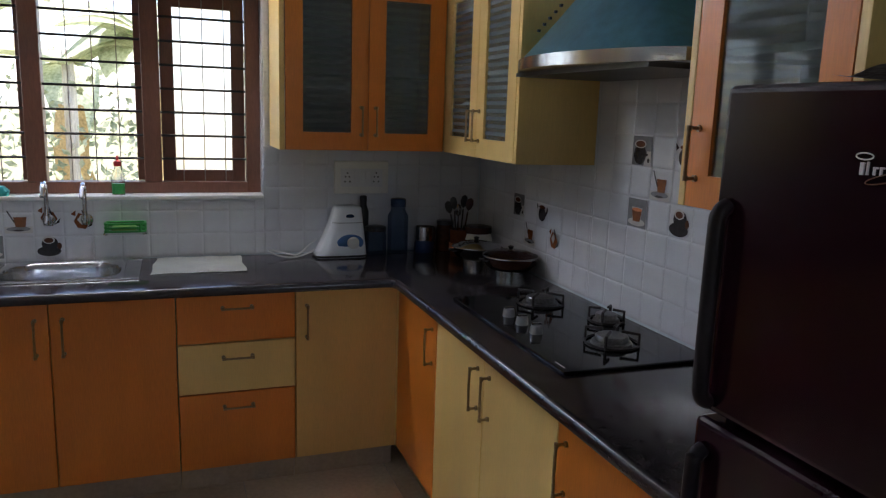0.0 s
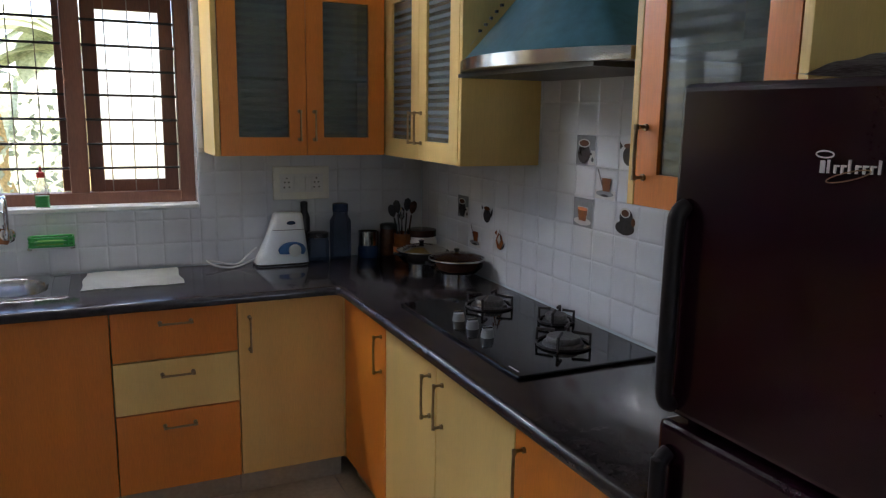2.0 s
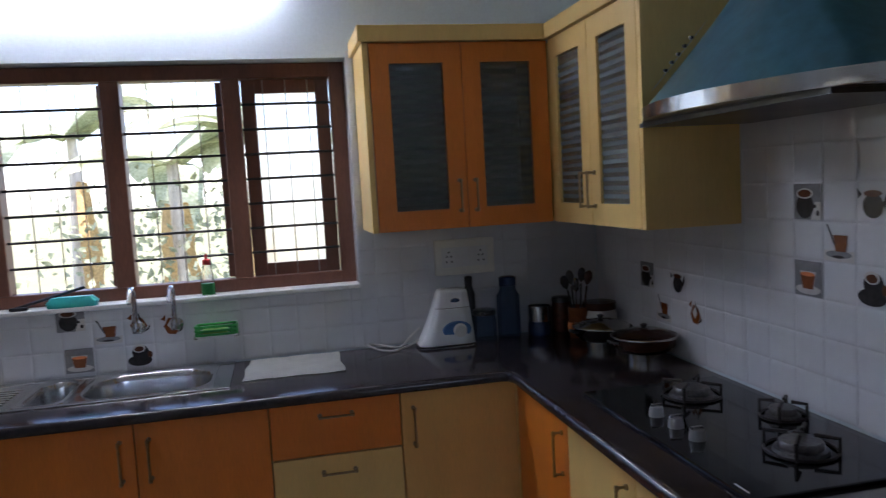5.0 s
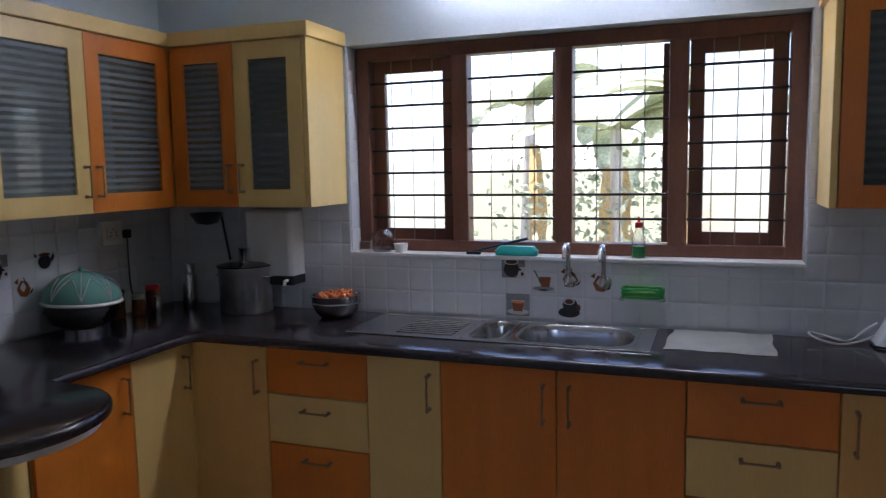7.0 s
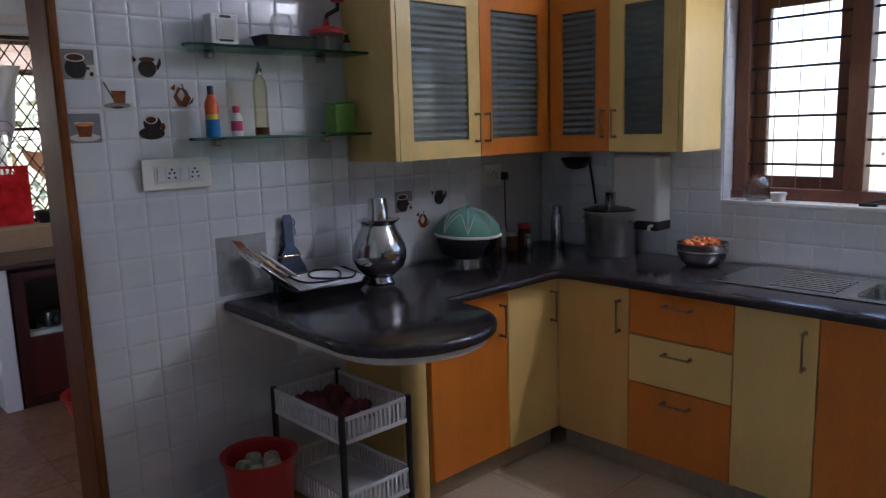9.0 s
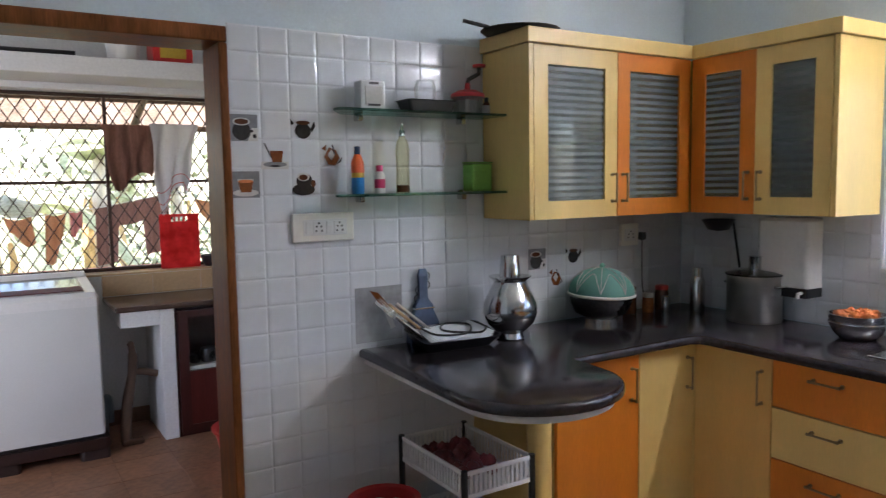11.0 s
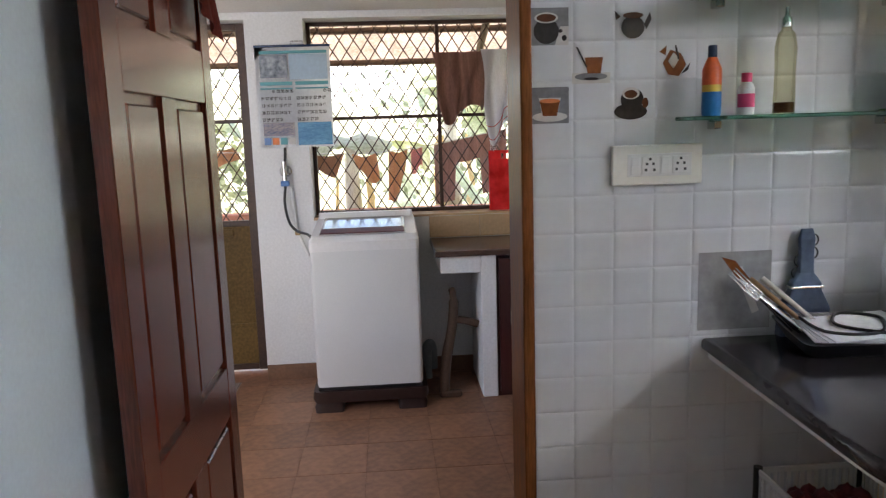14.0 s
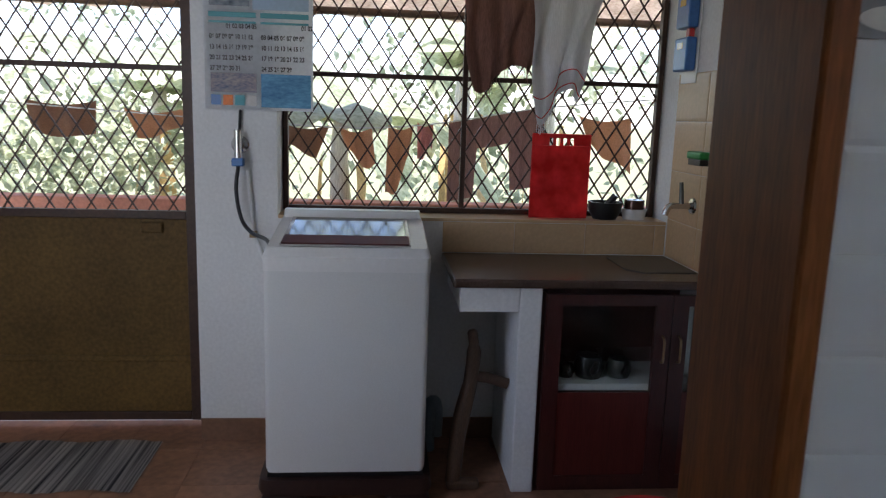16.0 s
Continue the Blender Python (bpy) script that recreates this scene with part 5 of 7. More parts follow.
    s = thing("wooden_servers", (-2.46, 2.33, CT), "wooden and steel servers leaning in the tray", "servers")
    for k, (dy, m) in enumerate(((0.0, WOODL), (0.035, LTP), (-0.03, STEEL))):
        b = rod([(-2.39, 2.36 + dy, CT + 0.05), (-2.495, 2.24 + dy, CT + 0.17)], [0.006, 0.009], 8)
        part("server", b, m, s, smooth=50)


def fork(foot, head):
    """A table fork standing on its handle: rod, neck and four tines."""
    t = thing("table_fork", foot, "steel table fork standing in the dish tray", "fork", "forks in the tray")
    a, b_ = Vector(foot), Vector(head)
    d = (b_ - a).normalized()
    w = Vector((0.15, 1.0, 0.35)).cross(d).cross(d).normalized()
    part("handle", rod([a, a + (b_ - a) * 0.5, a + (b_ - a) * 0.72], [0.007, 0.005, 0.004], 8), STEEL, t, smooth=60)
    part("neck", rod([a + (b_ - a) * 0.73 - w * 0.0125, a + (b_ - a) * 0.73 + w * 0.0125], 0.0045, 8), STEEL, t, smooth=60)
    for q in (-1.5, -0.5, 0.5, 1.5):
        part("tine", rod([a + (b_ - a) * 0.735 + w * 0.008 * q, b_ + w * 0.0088 * q], [0.0028, 0.0018], 6), STEEL, t, smooth=60)


CUPSTACK = surf("blue_grey_cup_stack", (0.08, 0.11, 0.17), 0.4, metal=0.4, vary=0.2)
tray()
fork((-2.43, 2.335, CT + 0.035), (-2.488, 2.185, CT + 0.195))
fork((-2.41, 2.345, CT + 0.035), (-2.455, 2.205, CT + 0.165))


def shelf_set():
    for z in (1.795, 1.478):
        t = thing("glass_shelf", (LX + 0.07, 2.36, z), "green-edged glass wall shelf on steel brackets", "shelf", "glass shelves")
        part("pane", prism([(LX + 0.004, 2.06), (LX + 0.14, 1.975), (LX + 0.18, 1.98), (LX + 0.19, 2.0), (LX + 0.19, 2.728), (LX + 0.004, 2.728)], z - 0.005, z + 0.005, 0.0015, 1), GLASSG, t)
        for y in (2.13, 2.61):
            b = box(LX + 0.003, LX + 0.045, y - 0.012, y + 0.012, z - 0.03, z - 0.0055, 0.004)
            box(LX + 0.003, LX + 0.02, y - 0.012, y + 0.012, z - 0.004, z + 0.012, 0.003, bm=b)
            part("bracket", b, STEEL, t)
    zt, zb = 1.8002, 1.4832
    x = LX + 0.085
    t = thing("white_gadget", (x, 2.155, zt), "small white boxed gadget with a grey face", "gadget")
    part("case", box(x - 0.03, x + 0.03, 2.10, 2.205, zt, zt + 0.112, 0.006), WHITEP, t)
    part("face", box(x + 0.0302, x + 0.033, 2.118, 2.19, zt + 0.02, zt + 0.092, 0.002), LTP, t)
    part("slot", box(x + 0.0332, x + 0.035, 2.128, 2.18, zt + 0.016, zt + 0.024), BLACKP, t)
    part("slot", box(x + 0.0302, x + 0.035, 2.135, 2.175, zt + 0.098, zt + 0.106), BLACKP, t)
    t = thing("black_baking_tin", (x, 2.40, zt), "black square baking tin on the glass shelf", "tin")
    part("tin", rows_solid([(x - 0.045, x + 0.045, 2.31, 2.50, 0.01, zt), (x - 0.055, x + 0.055, 2.295, 2.515, 0.012, zt + 0.045), (x - 0.062, x + 0.062, 2.288, 2.522, 0.012, zt + 0.048)]), BLACKP, t)
    t = thing("glass_bowl", (x, 2.40, zt + 0.05), "clear glass bowl resting in the baking tin", "bowl")
    part("bowl", lathe([(0, 0), (0.04, 0), (0.045, 0.05), (0.035, 0.08), (0, 0.085)], (x, 2.40, zt + 0.049), 20), CLEAR, t, smooth=50)
    at = (x, 2.605, zt)
    t = thing("hand_chopper", at, "red and clear hand-cranked vegetable chopper", "chopper")
    part("bowl", lathe([(0, 0), (0.05, 0), (0.06, 0.01), (0.064, 0.07), (0, 0.07)], at, 28), CLEAR, t, smooth=50)
    part("lid", lathe([(0, 0.0705), (0.072, 0.0705), (0.07, 0.085), (0.04, 0.1), (0.012, 0.104), (0.01, 0.13), (0, 0.13)], at, 28), RED, t, "red lid", smooth=50)
    part("crank", rod([(at[0], at[1], zt + 0.13), (at[0], at[1] + 0.005, zt + 0.145), (at[0] + 0.01, at[1] + 0.05, zt + 0.17), (at[0] + 0.01, at[1] + 0.052, zt + 0.195)], 0.009, 8), BLACKP, t, smooth=60)
    part("crank_knob", lathe([(0, 0), (0.026, 0.002), (0.028, 0.012), (0, 0.018)], (at[0] + 0.01, at[1] + 0.052, zt + 0.195), 18), RED, t, smooth=50)
    part("blade", lathe([(0, 0.01), (0.008, 0.01), (0.008, 0.065), (0, 0.065)], at, 10), WHITEP, t)

    def bottle(name, label, y, r, prof, mats, z, cat="bottle"):
        t = thing(name, (x, y, z), label, cat, "bottles on the glass shelf")
        for (nm, pr), m in zip(prof, mats):
            part(nm, lathe(pr, (x, y, z), 20), m, t, smooth=50)
    SUN_OR = surf("orange_bottle", (0.75, 0.12, 0.02), 0.3, vary=0.1)
    YEL = surf("yellow_band", (0.7, 0.45, 0.05), 0.3, vary=0.1)
    SKYB = surf("blue_band", (0.01, 0.16, 0.42), 0.3, vary=0.1)
    PINK = surf("pink_label", (0.62, 0.05, 0.16), 0.35, vary=0.1)
    bottle("lotion_bottle", "orange, yellow and blue lotion bottle with dark cap", 2.093, 0.025, [("base", [(0, 0), (0.023, 0), (0.025, 0.01), (0.025, 0.062), (0, 0.062)]), ("band", [(0.0249, 0.062), (0.0249, 0.08), (0, 0.08)]), ("shoulder", [(0.0249, 0.08), (0.0245, 0.12), (0.014, 0.145), (0.012, 0.15), (0, 0.15)]), ("cap", [(0.0115, 0.15), (0.0115, 0.18), (0, 0.182)])], [SKYB, YEL, SUN_OR, DKBLUE], zb)
    bottle("pink_bottle", "small clear bottle with a pink label and cap", 2.187, 0.021, [("bottle", [(0, 0), (0.019, 0), (0.021, 0.005), (0.021, 0.07), (0.012, 0.085), (0, 0.085)]), ("label", [(0.0213, 0.02), (0.0216, 0.02), (0.0216, 0.055), (0.0213, 0.055)]), ("cap", [(0.0135, 0.085), (0.0135, 0.108), (0, 0.11)])], [WHITEP, PINK, PINK], zb)
    bottle("oil_bottle", "tall glass oil bottle, a quarter full, with steel pourer", 2.29, 0.028, [("bottle", [(0, 0), (0.026, 0), (0.028, 0.006), (0.026, 0.11), (0.028, 0.17), (0.022, 0.205), (0.013, 0.215), (0.013, 0.222), (0, 0.222)]), ("oil", [(0, 0.003), (0.0245, 0.003), (0.0245, 0.03), (0, 0.03)]), ("pourer", [(0.014, 0.222), (0.012, 0.245), (0.006, 0.25), (0.005, 0.272), (0, 0.272)])], [OLIVE, COFFEE, STEEL], zb)
    bottle("medicine_bottle", "tiny brown medicine bottle with pale label", 2.70, 0.014, [("bottle", [(0, 0), (0.013, 0), (0.014, 0.003), (0.014, 0.05), (0.008, 0.058), (0, 0.058)]), ("label", [(0.0142, 0.01), (0.0145, 0.01), (0.0145, 0.042), (0.0142, 0.042)]), ("cap", [(0.009, 0.058), (0.009, 0.075), (0, 0.075)])], [COFFEE, LTP, BLACKP], zt)
    t = thing("green_tin", (x, 2.645, zb), "light green square tin on the lower glass shelf", "tin")
    part("tin", box(x - 0.04, x + 0.04, 2.60, 2.70, zb, zb + 0.115, 0.008, 3), LEAFGREEN, t)
    part("rim", box(x - 0.042, x + 0.042, 2.598, 2.702, zb + 0.1155, zb + 0.122, 0.003), LEAFGREEN, t)
shelf_set()

# vegetable cart under the rounded counter
def cart():
    x0, x1, y0, y1 = -2.40, -1.945, 2.235, 2.535
    t = thing("vegetable_cart", ((x0 + x1) / 2, (y0 + y1) / 2, 0), "white plastic basket cart with dark posts", "cart")
    for x in (x0, x1):
        for y in (y0, y1):
            part("post", rod([(x, y, 0), (x, y, 0.515)], 0.0125, 12), BLACKP, t, smooth=50)
    for z in (0.42, 0.14):
        b = bmesh.new()
        for q in ((x0, x1, y0 - 0.004, y0 + 0.004), (x0, x1, y1 - 0.004, y1 + 0.004), (x0 - 0.004, x0 + 0.004, y0, y1), (x1 - 0.004, x1 + 0.004, y0, y1)):
            box(*q, z + 0.075, z + 0.092, 0.003, bm=b)
            box(*q, z - 0.01, z + 0.008, 0.003, bm=b)
        for i in range(23):
            x = x0 + (x1 - x0) * (i + 0.5) / 23
            for y in (y0, y1):
                box(x - 0.005, x + 0.005, y - 0.0025, y + 0.0025, z + 0.006, z + 0.078, bm=b)
        for i in range(15):
            y = y0 + (y1 - y0) * (i + 0.5) / 15
            for x in (x0, x1):
                box(x - 0.0025, x + 0.0025, y - 0.005, y + 0.005, z + 0.006, z + 0.078, bm=b)
        box(x0, x1, y0, y1, z - 0.008, z - 0.004, bm=b)
        part("basket", b, WHITEP, t, "slotted white basket")
    rnd = random.Random(8)
    for k in range(44):
        r = 0.022 + rnd.random() * 0.012
        px, py = x0 + 0.05 + rnd.random() * 0.30, y0 + 0.05 + rnd.random() * 0.2
        o = solo("red_onion", lathe([(0, 0), (r * 0.75, r * 0.3), (r, r * 0.9), (r * 0.7, r * 1.45), (r * 0.2, r * 1.75), (0, r * 2)], (px, py, 0.416 + (0.02 if k % 3 == 0 else 0)), 12), ONION, "dark red onion in the basket cart", "onion", "onions in the cart", smooth=60)
cart()


def tub(name, label, at, r, h, m):
    t = thing(name, at, label, "tub")
    part("tub", lathe([(0, 0), (r * 0.75, 0), (r * 0.97, h * 0.96), (r * 1.06, h), (r * 1.06, h + 0.008), (r * 0.94, h), (r * 0.72, 0.008), (0, 0.008)], at, 36), m, t, smooth=50)
    return t


tub("red_tub", "deep red plastic tub full of pale vegetables", (-2.22, 2.06, 0.001), 0.13, 0.352, RED)
PALEVEG = surf("pale_green_vegetable", (0.40, 0.42, 0.27), 0.6, vary=0.35, scale=14, grain=60, second=(0.66, 0.64, 0.50), bump=0.3)
rv = random.Random(21)
for layer in range(4):
    for k in range(5):
        a = 1.256 * k + 0.6 * layer
        r, hh = 0.033 + 0.006 * rv.random(), 0.078 + 0.008 * rv.random()
        c = (-2.22 + 0.056 * math.cos(a), 2.06 + 0.056 * math.sin(a), 0.0095 + 0.084 * layer)
        solo("vegetable", lathe([(0, 0), (r * 0.8, hh * 0.15), (r, hh * 0.5), (r * 0.75, hh * 0.85), (0, hh)], c, 10), PALEVEG, "pale green vegetable heaped in the red tub", "vegetable", "vegetables in the tub", smooth=60)
lid = thing("black_griddle", (-2.33, 2.79, UZ1 + 0.0635), "flat black griddle lying on the wall cabinet", "griddle")
part("plate", turned(lathe([(0, 0), (0.15, 0), (0.165, 0.012), (0.16, 0.012), (0.145, 0.005), (0, 0.005)], (0, 0, 0), 36), Matrix.Translation((-2.34, 2.80, UZ1 + 0.0635))), BLACKP, lid, smooth=40)
part("handle", rod([(-2.34, 2.64, UZ1 + 0.075), (-2.34, 2.52, UZ1 + 0.088)], 0.008, 8), BLACKP, lid)
solo("fridge_cloth", cloth(lambda u, v: Vector((0.845 + 0.42 * v + 0.02 * math.sin(9 * u), 0.83 + 0.5 * u + 0.02 * math.sin(6 * v), 1.5905 + 0.006 + 0.045 * abs(math.sin(5 * u + 2 * v)) * math.sin(math.pi * min(1, 0.05 + u)) + 0.004 * math.sin(23 * u) ** 2)), 40, 16), surf("brown_check_cloth", (0.16, 0.10, 0.10), 0.9, vary=0.3, scale=14, grain=150, second=(0.55, 0.52, 0.5), stretch=(0.4, 2.2, 1), bump=0.3), "brown and white checked cloth folded on the refrigerator", "cloth", smooth=60)
solo("red_cloth", cloth(lambda u, v: Vector((-2.40 - 0.24 * u + 0.05 * v * (0.5 - u), 0.752 + 0.035 * v ** 0.4 + 0.02 * v * abs(math.sin(8 * u)), 2.004 + 0.012 * (1 - v) - 0.28 * v * (0.7 + 0.3 * u))), 14, 10), surf("red_brown_cloth", (0.30, 0.05, 0.035), 0.9, vary=0.3, grain=120, bump=0.3), "red-brown cloth hanging over the open door", "cloth", smooth=60)
# ---- wash room ----
MESHPAINT = surf("brown_painted_mesh", (0.055, 0.026, 0.016), 0.5, vary=0.3, scale=8, grain=80)
DOORSHEET = surf("brown_sheet_metal", (0.13, 0.078, 0.024), 0.6, spec=0.25, vary=0.35, scale=3, grain=60, bump=0.05)


def grille(parent, x, y0, y1, z0, z1, w=0.084, h=0.128, r=0.0046):
    """Expanded-metal diamonds between two heights, clipped to the frame."""
    b = bmesh.new()
    k = h / w
    for s in (-1, 1):
        n = int(((y1 - y0) + (z1 - z0) / k) / w) + 2
        for i in range(-1, n):
            if s < 0:
                ya, yb = y0 + i * w, y0 + i * w - (z1 - z0) / k
            else:
                ya, yb = y1 - i * w, y1 - i * w + (z1 - z0) / k
            d = (yb - ya)
            t0, t1 = 0.0, 1.0
            for lim, up in ((y0, False), (y1, True)):
                tt = (lim - ya) / d
                inside0 = ya <= lim if up else ya >= lim
                inside1 = yb <= lim if up else yb >= lim
                if not inside0 and not inside1:
                    t0, t1 = 1, 0
                elif not inside0:
                    t0 = max(t0, tt)
                elif not inside1:
                    t1 = min(t1, tt)
            if t1 - t0 > 0.002:
                rod([(x, ya + d * t0, z0 + (z1 - z0) * t0), (x, ya + d * t1, z0 + (z1 - z0) * t1)], r, 4, bm=b)
    return part("diamond_mesh", b, MESHPAINT, parent, "brown diamond wire mesh", kind="stuff")


def wash_window():
    t = thing("window_2", (GX, 1.61, UWZ0), "brown iron window frame filled with diamond mesh", "window", kind="structure")
    w = 0.022
    for y in (UW0 + 0.003, UW1 - w - 0.003):
        part("window_frame", box(GX - 0.02, GX + 0.02, y, y + w, UWZ0 + 0.002, UWZ1 - 0.002, 0.003), MESHPAINT, t)
    for z in (UWZ0 + 0.002, UWZ1 - w - 0.002):
        part("window_frame", box(GX - 0.019, GX + 0.019, UW0 + 0.026, UW1 - 0.026, z, z + w, 0.003), MESHPAINT, t)
    part("mullion", box(GX - 0.014, GX + 0.014, 1.554, 1.576, UWZ0 + 0.025, UWZ1 - 0.025, 0.002), MESHPAINT, t)
    for a, b_ in ((UW0 + 0.026, 1.553), (1.577, UW1 - 0.026)):
        part("cross_bar", box(GX - 0.012, GX + 0.012, a, b_, 1.546, 1.566, 0.002), MESHPAINT, t)
    grille(t, GX, UW0 + 0.02, UW1 - 0.02, UWZ0 + 0.02, UWZ1 - 0.02)
    part("window_sill", box(UX - 0.198, UX + 0.004, UW0 + 0.002, UW1 - 0.002, UWZ0 - 0.012, UWZ0 + 0.0015, 0.002), BEIGE, t, "beige tiled sill")
wash_window()


def mesh_door():
    t = thing("door_2", (UX - 0.155, -0.1, 0), "brown metal outer door with mesh upper half", "door", kind="structure")
    x = UX - 0.155
    y0, y1 = MD0 + 0.003, MD1 - 0.003
    w = 0.07
    for y in (y0, y1 - w):
        part("door_frame", box(x - 0.02, x + 0.02, y, y + w, 0.028, UWZ1 - 0.003, 0.003), MESHPAINT, t)
    for z in (0.03, 0.93, UWZ1 - 0.038):
        part("door_rail", box(x - 0.019, x + 0.019, y0 + w + 0.001, y1 - w - 0.001, z, z + 0.035, 0.003), MESHPAINT, t)
    part("cross_bar", box(x - 0.012, x + 0.012, y0 + w, y1 - w, 1.546, 1.568, 0.002), MESHPAINT, t)
    p = part("sheet", box(x - 0.004, x + 0.004, y0 + w, y1 - w, 0.066, 0.929), DOORSHEET, t, "brown lower sheet")
    part("sheet_rib", box(x + 0.0045, x + 0.014, y0 + w, y1 - w, 0.30, 0.325, 0.003), DOORSHEET, t)
    part("bracket", box(x + 0.0045, x + 0.02, 0.20, 0.29, 0.87, 0.915, 0.006), DOORSHEET, t)
    grille(t, x, y0 + w - 0.006, y1 - w + 0.006, 0.96, UWZ1 - 0.035)
mesh_door()

# loft slab
loft = solo("loft_shelf", box(UX + 0.001, -4.50, UY0 + 0.002, UY1 - 0.002, 2.155, 2.26, 0.006), WHITE_PAINT, "white concrete loft shelf above the mesh window", "loft shelf")
t = thing("carton", (-4.64, 1.895, 2.261), "red and gold printed carton on the loft shelf", "carton")
part("box", box(-4.75, -4.56, 1.78, 2.01, 2.261, 2.413, 0.003), RED, t)
part("print", box(-4.5585, -4.557, 1.82, 1.97, 2.29, 2.375), YELLOWOIL, t, "gold printed panel")
t = thing("black_pipe", (-4.58, 0.92, 2.261), "black plastic pipe lying on the loft shelf", "pipe")
part("pipe", rod([(-4.58, 0.473, 2.277), (-4.56, 1.361, 2.277)], 0.0155, 12), BLACKP, t, smooth=50)
t = thing("white_bucket", (-4.66, 1.63, 2.261), "white plastic bucket on the loft shelf", "bucket")
part("bucket", lathe([(0, 0), (0.086, 0), (0.105, 0.19), (0.11, 0.19), (0.11, 0.2), (0, 0.2)], (-4.66, 1.63, 2.261), 28), WHITEP, t, smooth=50)


def washer():
    y0, y1, x0, x1 = 0.818, 1.382, -4.868, -4.335
    t = thing("washing_machine", ((x0 + x1) / 2, 1.10, 0.12), "white top-loading washing machine with a maroon lid edge", "washing machine")
    part("cabinet", rows_solid([(x0, x1, y0 + 0.006, y1 - 0.006, 0.02, 0.135), (x0, x1, y0, y1, 0.02, 0.15), (x0, x1, y0, y1, 0.02, 0.865)]), WASHWHITE, t, smooth=30)
    part("foot_strip", box(x0 + 0.02, x1 - 0.006, y0 + 0.004, y1 - 0.004, 0.115, 0.1345, 0.003), BLACKP, t, "black base strip")
    # sloping top
    hd = rows_solid([(x0, x1 + 0.004, y0 - 0.003, y1 + 0.003, 0.022, 0.8655), (x0, x1 + 0.004, y0 - 0.003, y1 + 0.003, 0.022, 0.915), (x0 + 0.01, x1 - 0.03, y0 + 0.008, y1 - 0.008, 0.02, 0.94)])
    for v in hd.verts:
        if v.co.z > 0.9:
            v.co.z += 0.05 * (x1 - v.co.x) / (x1 - x0)
    part("top", hd, WHITEP, t, smooth=30)
    for nm, ya, yb, xa, xb, m, dz in (("lid_edge", y0 + 0.055, y1 - 0.07, x1 - 0.15, x1 - 0.035, MAROON, 0.008), ("lid_glass", y0 + 0.065, y1 - 0.08, x0 + 0.10, x1 - 0.145, LIDGLASS, 0.004), ("lid_rim", y0 + 0.05, y1 - 0.065, x0 + 0.08, x1 - 0.035, LTP, 0.002)):
        b = bmesh.new()
        box(xa, xb, ya, yb, 0, 0.004, 0.0015, 1, bm=b)
        for v in b.verts:
            v.co.z += 0.9415 + dz + 0.05 * (x1 - v.co.x) / (x1 - x0)
        part(nm, b, m, t)
    b = rows_solid([(x0 + 0.001, x0 + 0.07, y0 + 0.01, y1 - 0.01, 0.015, 0.985), (x0 + 0.004, x0 + 0.06, y0 + 0.014, y1 - 0.014, 0.015, 1.015)])
    part("rear_panel", b, WHITEP, t, smooth=30)
    s = thing("washer_stand", (-4.6, 1.10, 0), "dark plastic wheeled stand below the washing machine", "stand")
    part("frame", rows_solid([(x0 - 0.01, x1 + 0.02, y0 - 0.02, y1 + 0.02, 0.04, 0.055), (x0 - 0.015, x1 + 0.025, y0 - 0.028, y1 + 0.028, 0.045, 0.075), (x0 - 0.01, x1 + 0.02, y0 - 0.022, y1 + 0.022, 0.04, 0.1145)]), STANDP, s, smooth=40)
    for y in (y0 + 0.06, y1 - 0.06):
        for x in (x0 + 0.05, x1 - 0.03):
            part("foot", rows_solid([(x - 0.05, x + 0.05, y - 0.075, y + 0.075, 0.02, 0.0), (x - 0.045, x + 0.045, y - 0.08, y + 0.08, 0.025, 0.03), (x - 0.04, x + 0.04, y - 0.07, y + 0.07, 0.02, 0.054)]), STANDP, s, smooth=40)
WASHWHITE = surf("white_enamel_sheet", (0.68, 0.69, 0.68), 0.35, vary=0.05, scale=2, grain=200, bump=0.03)
MAROON = surf("maroon_plastic", (0.085, 0.014, 0.013), 0.55, vary=0.2, spec=0.2)
LIDGLASS = surf("dark_lid_glass", (0.10, 0.11, 0.09), 0.12, vary=0.1, bump=0)
STANDP = surf("dark_brown_plastic", (0.03, 0.014, 0.012), 0.4, vary=0.2, bump=0.03)
washer()


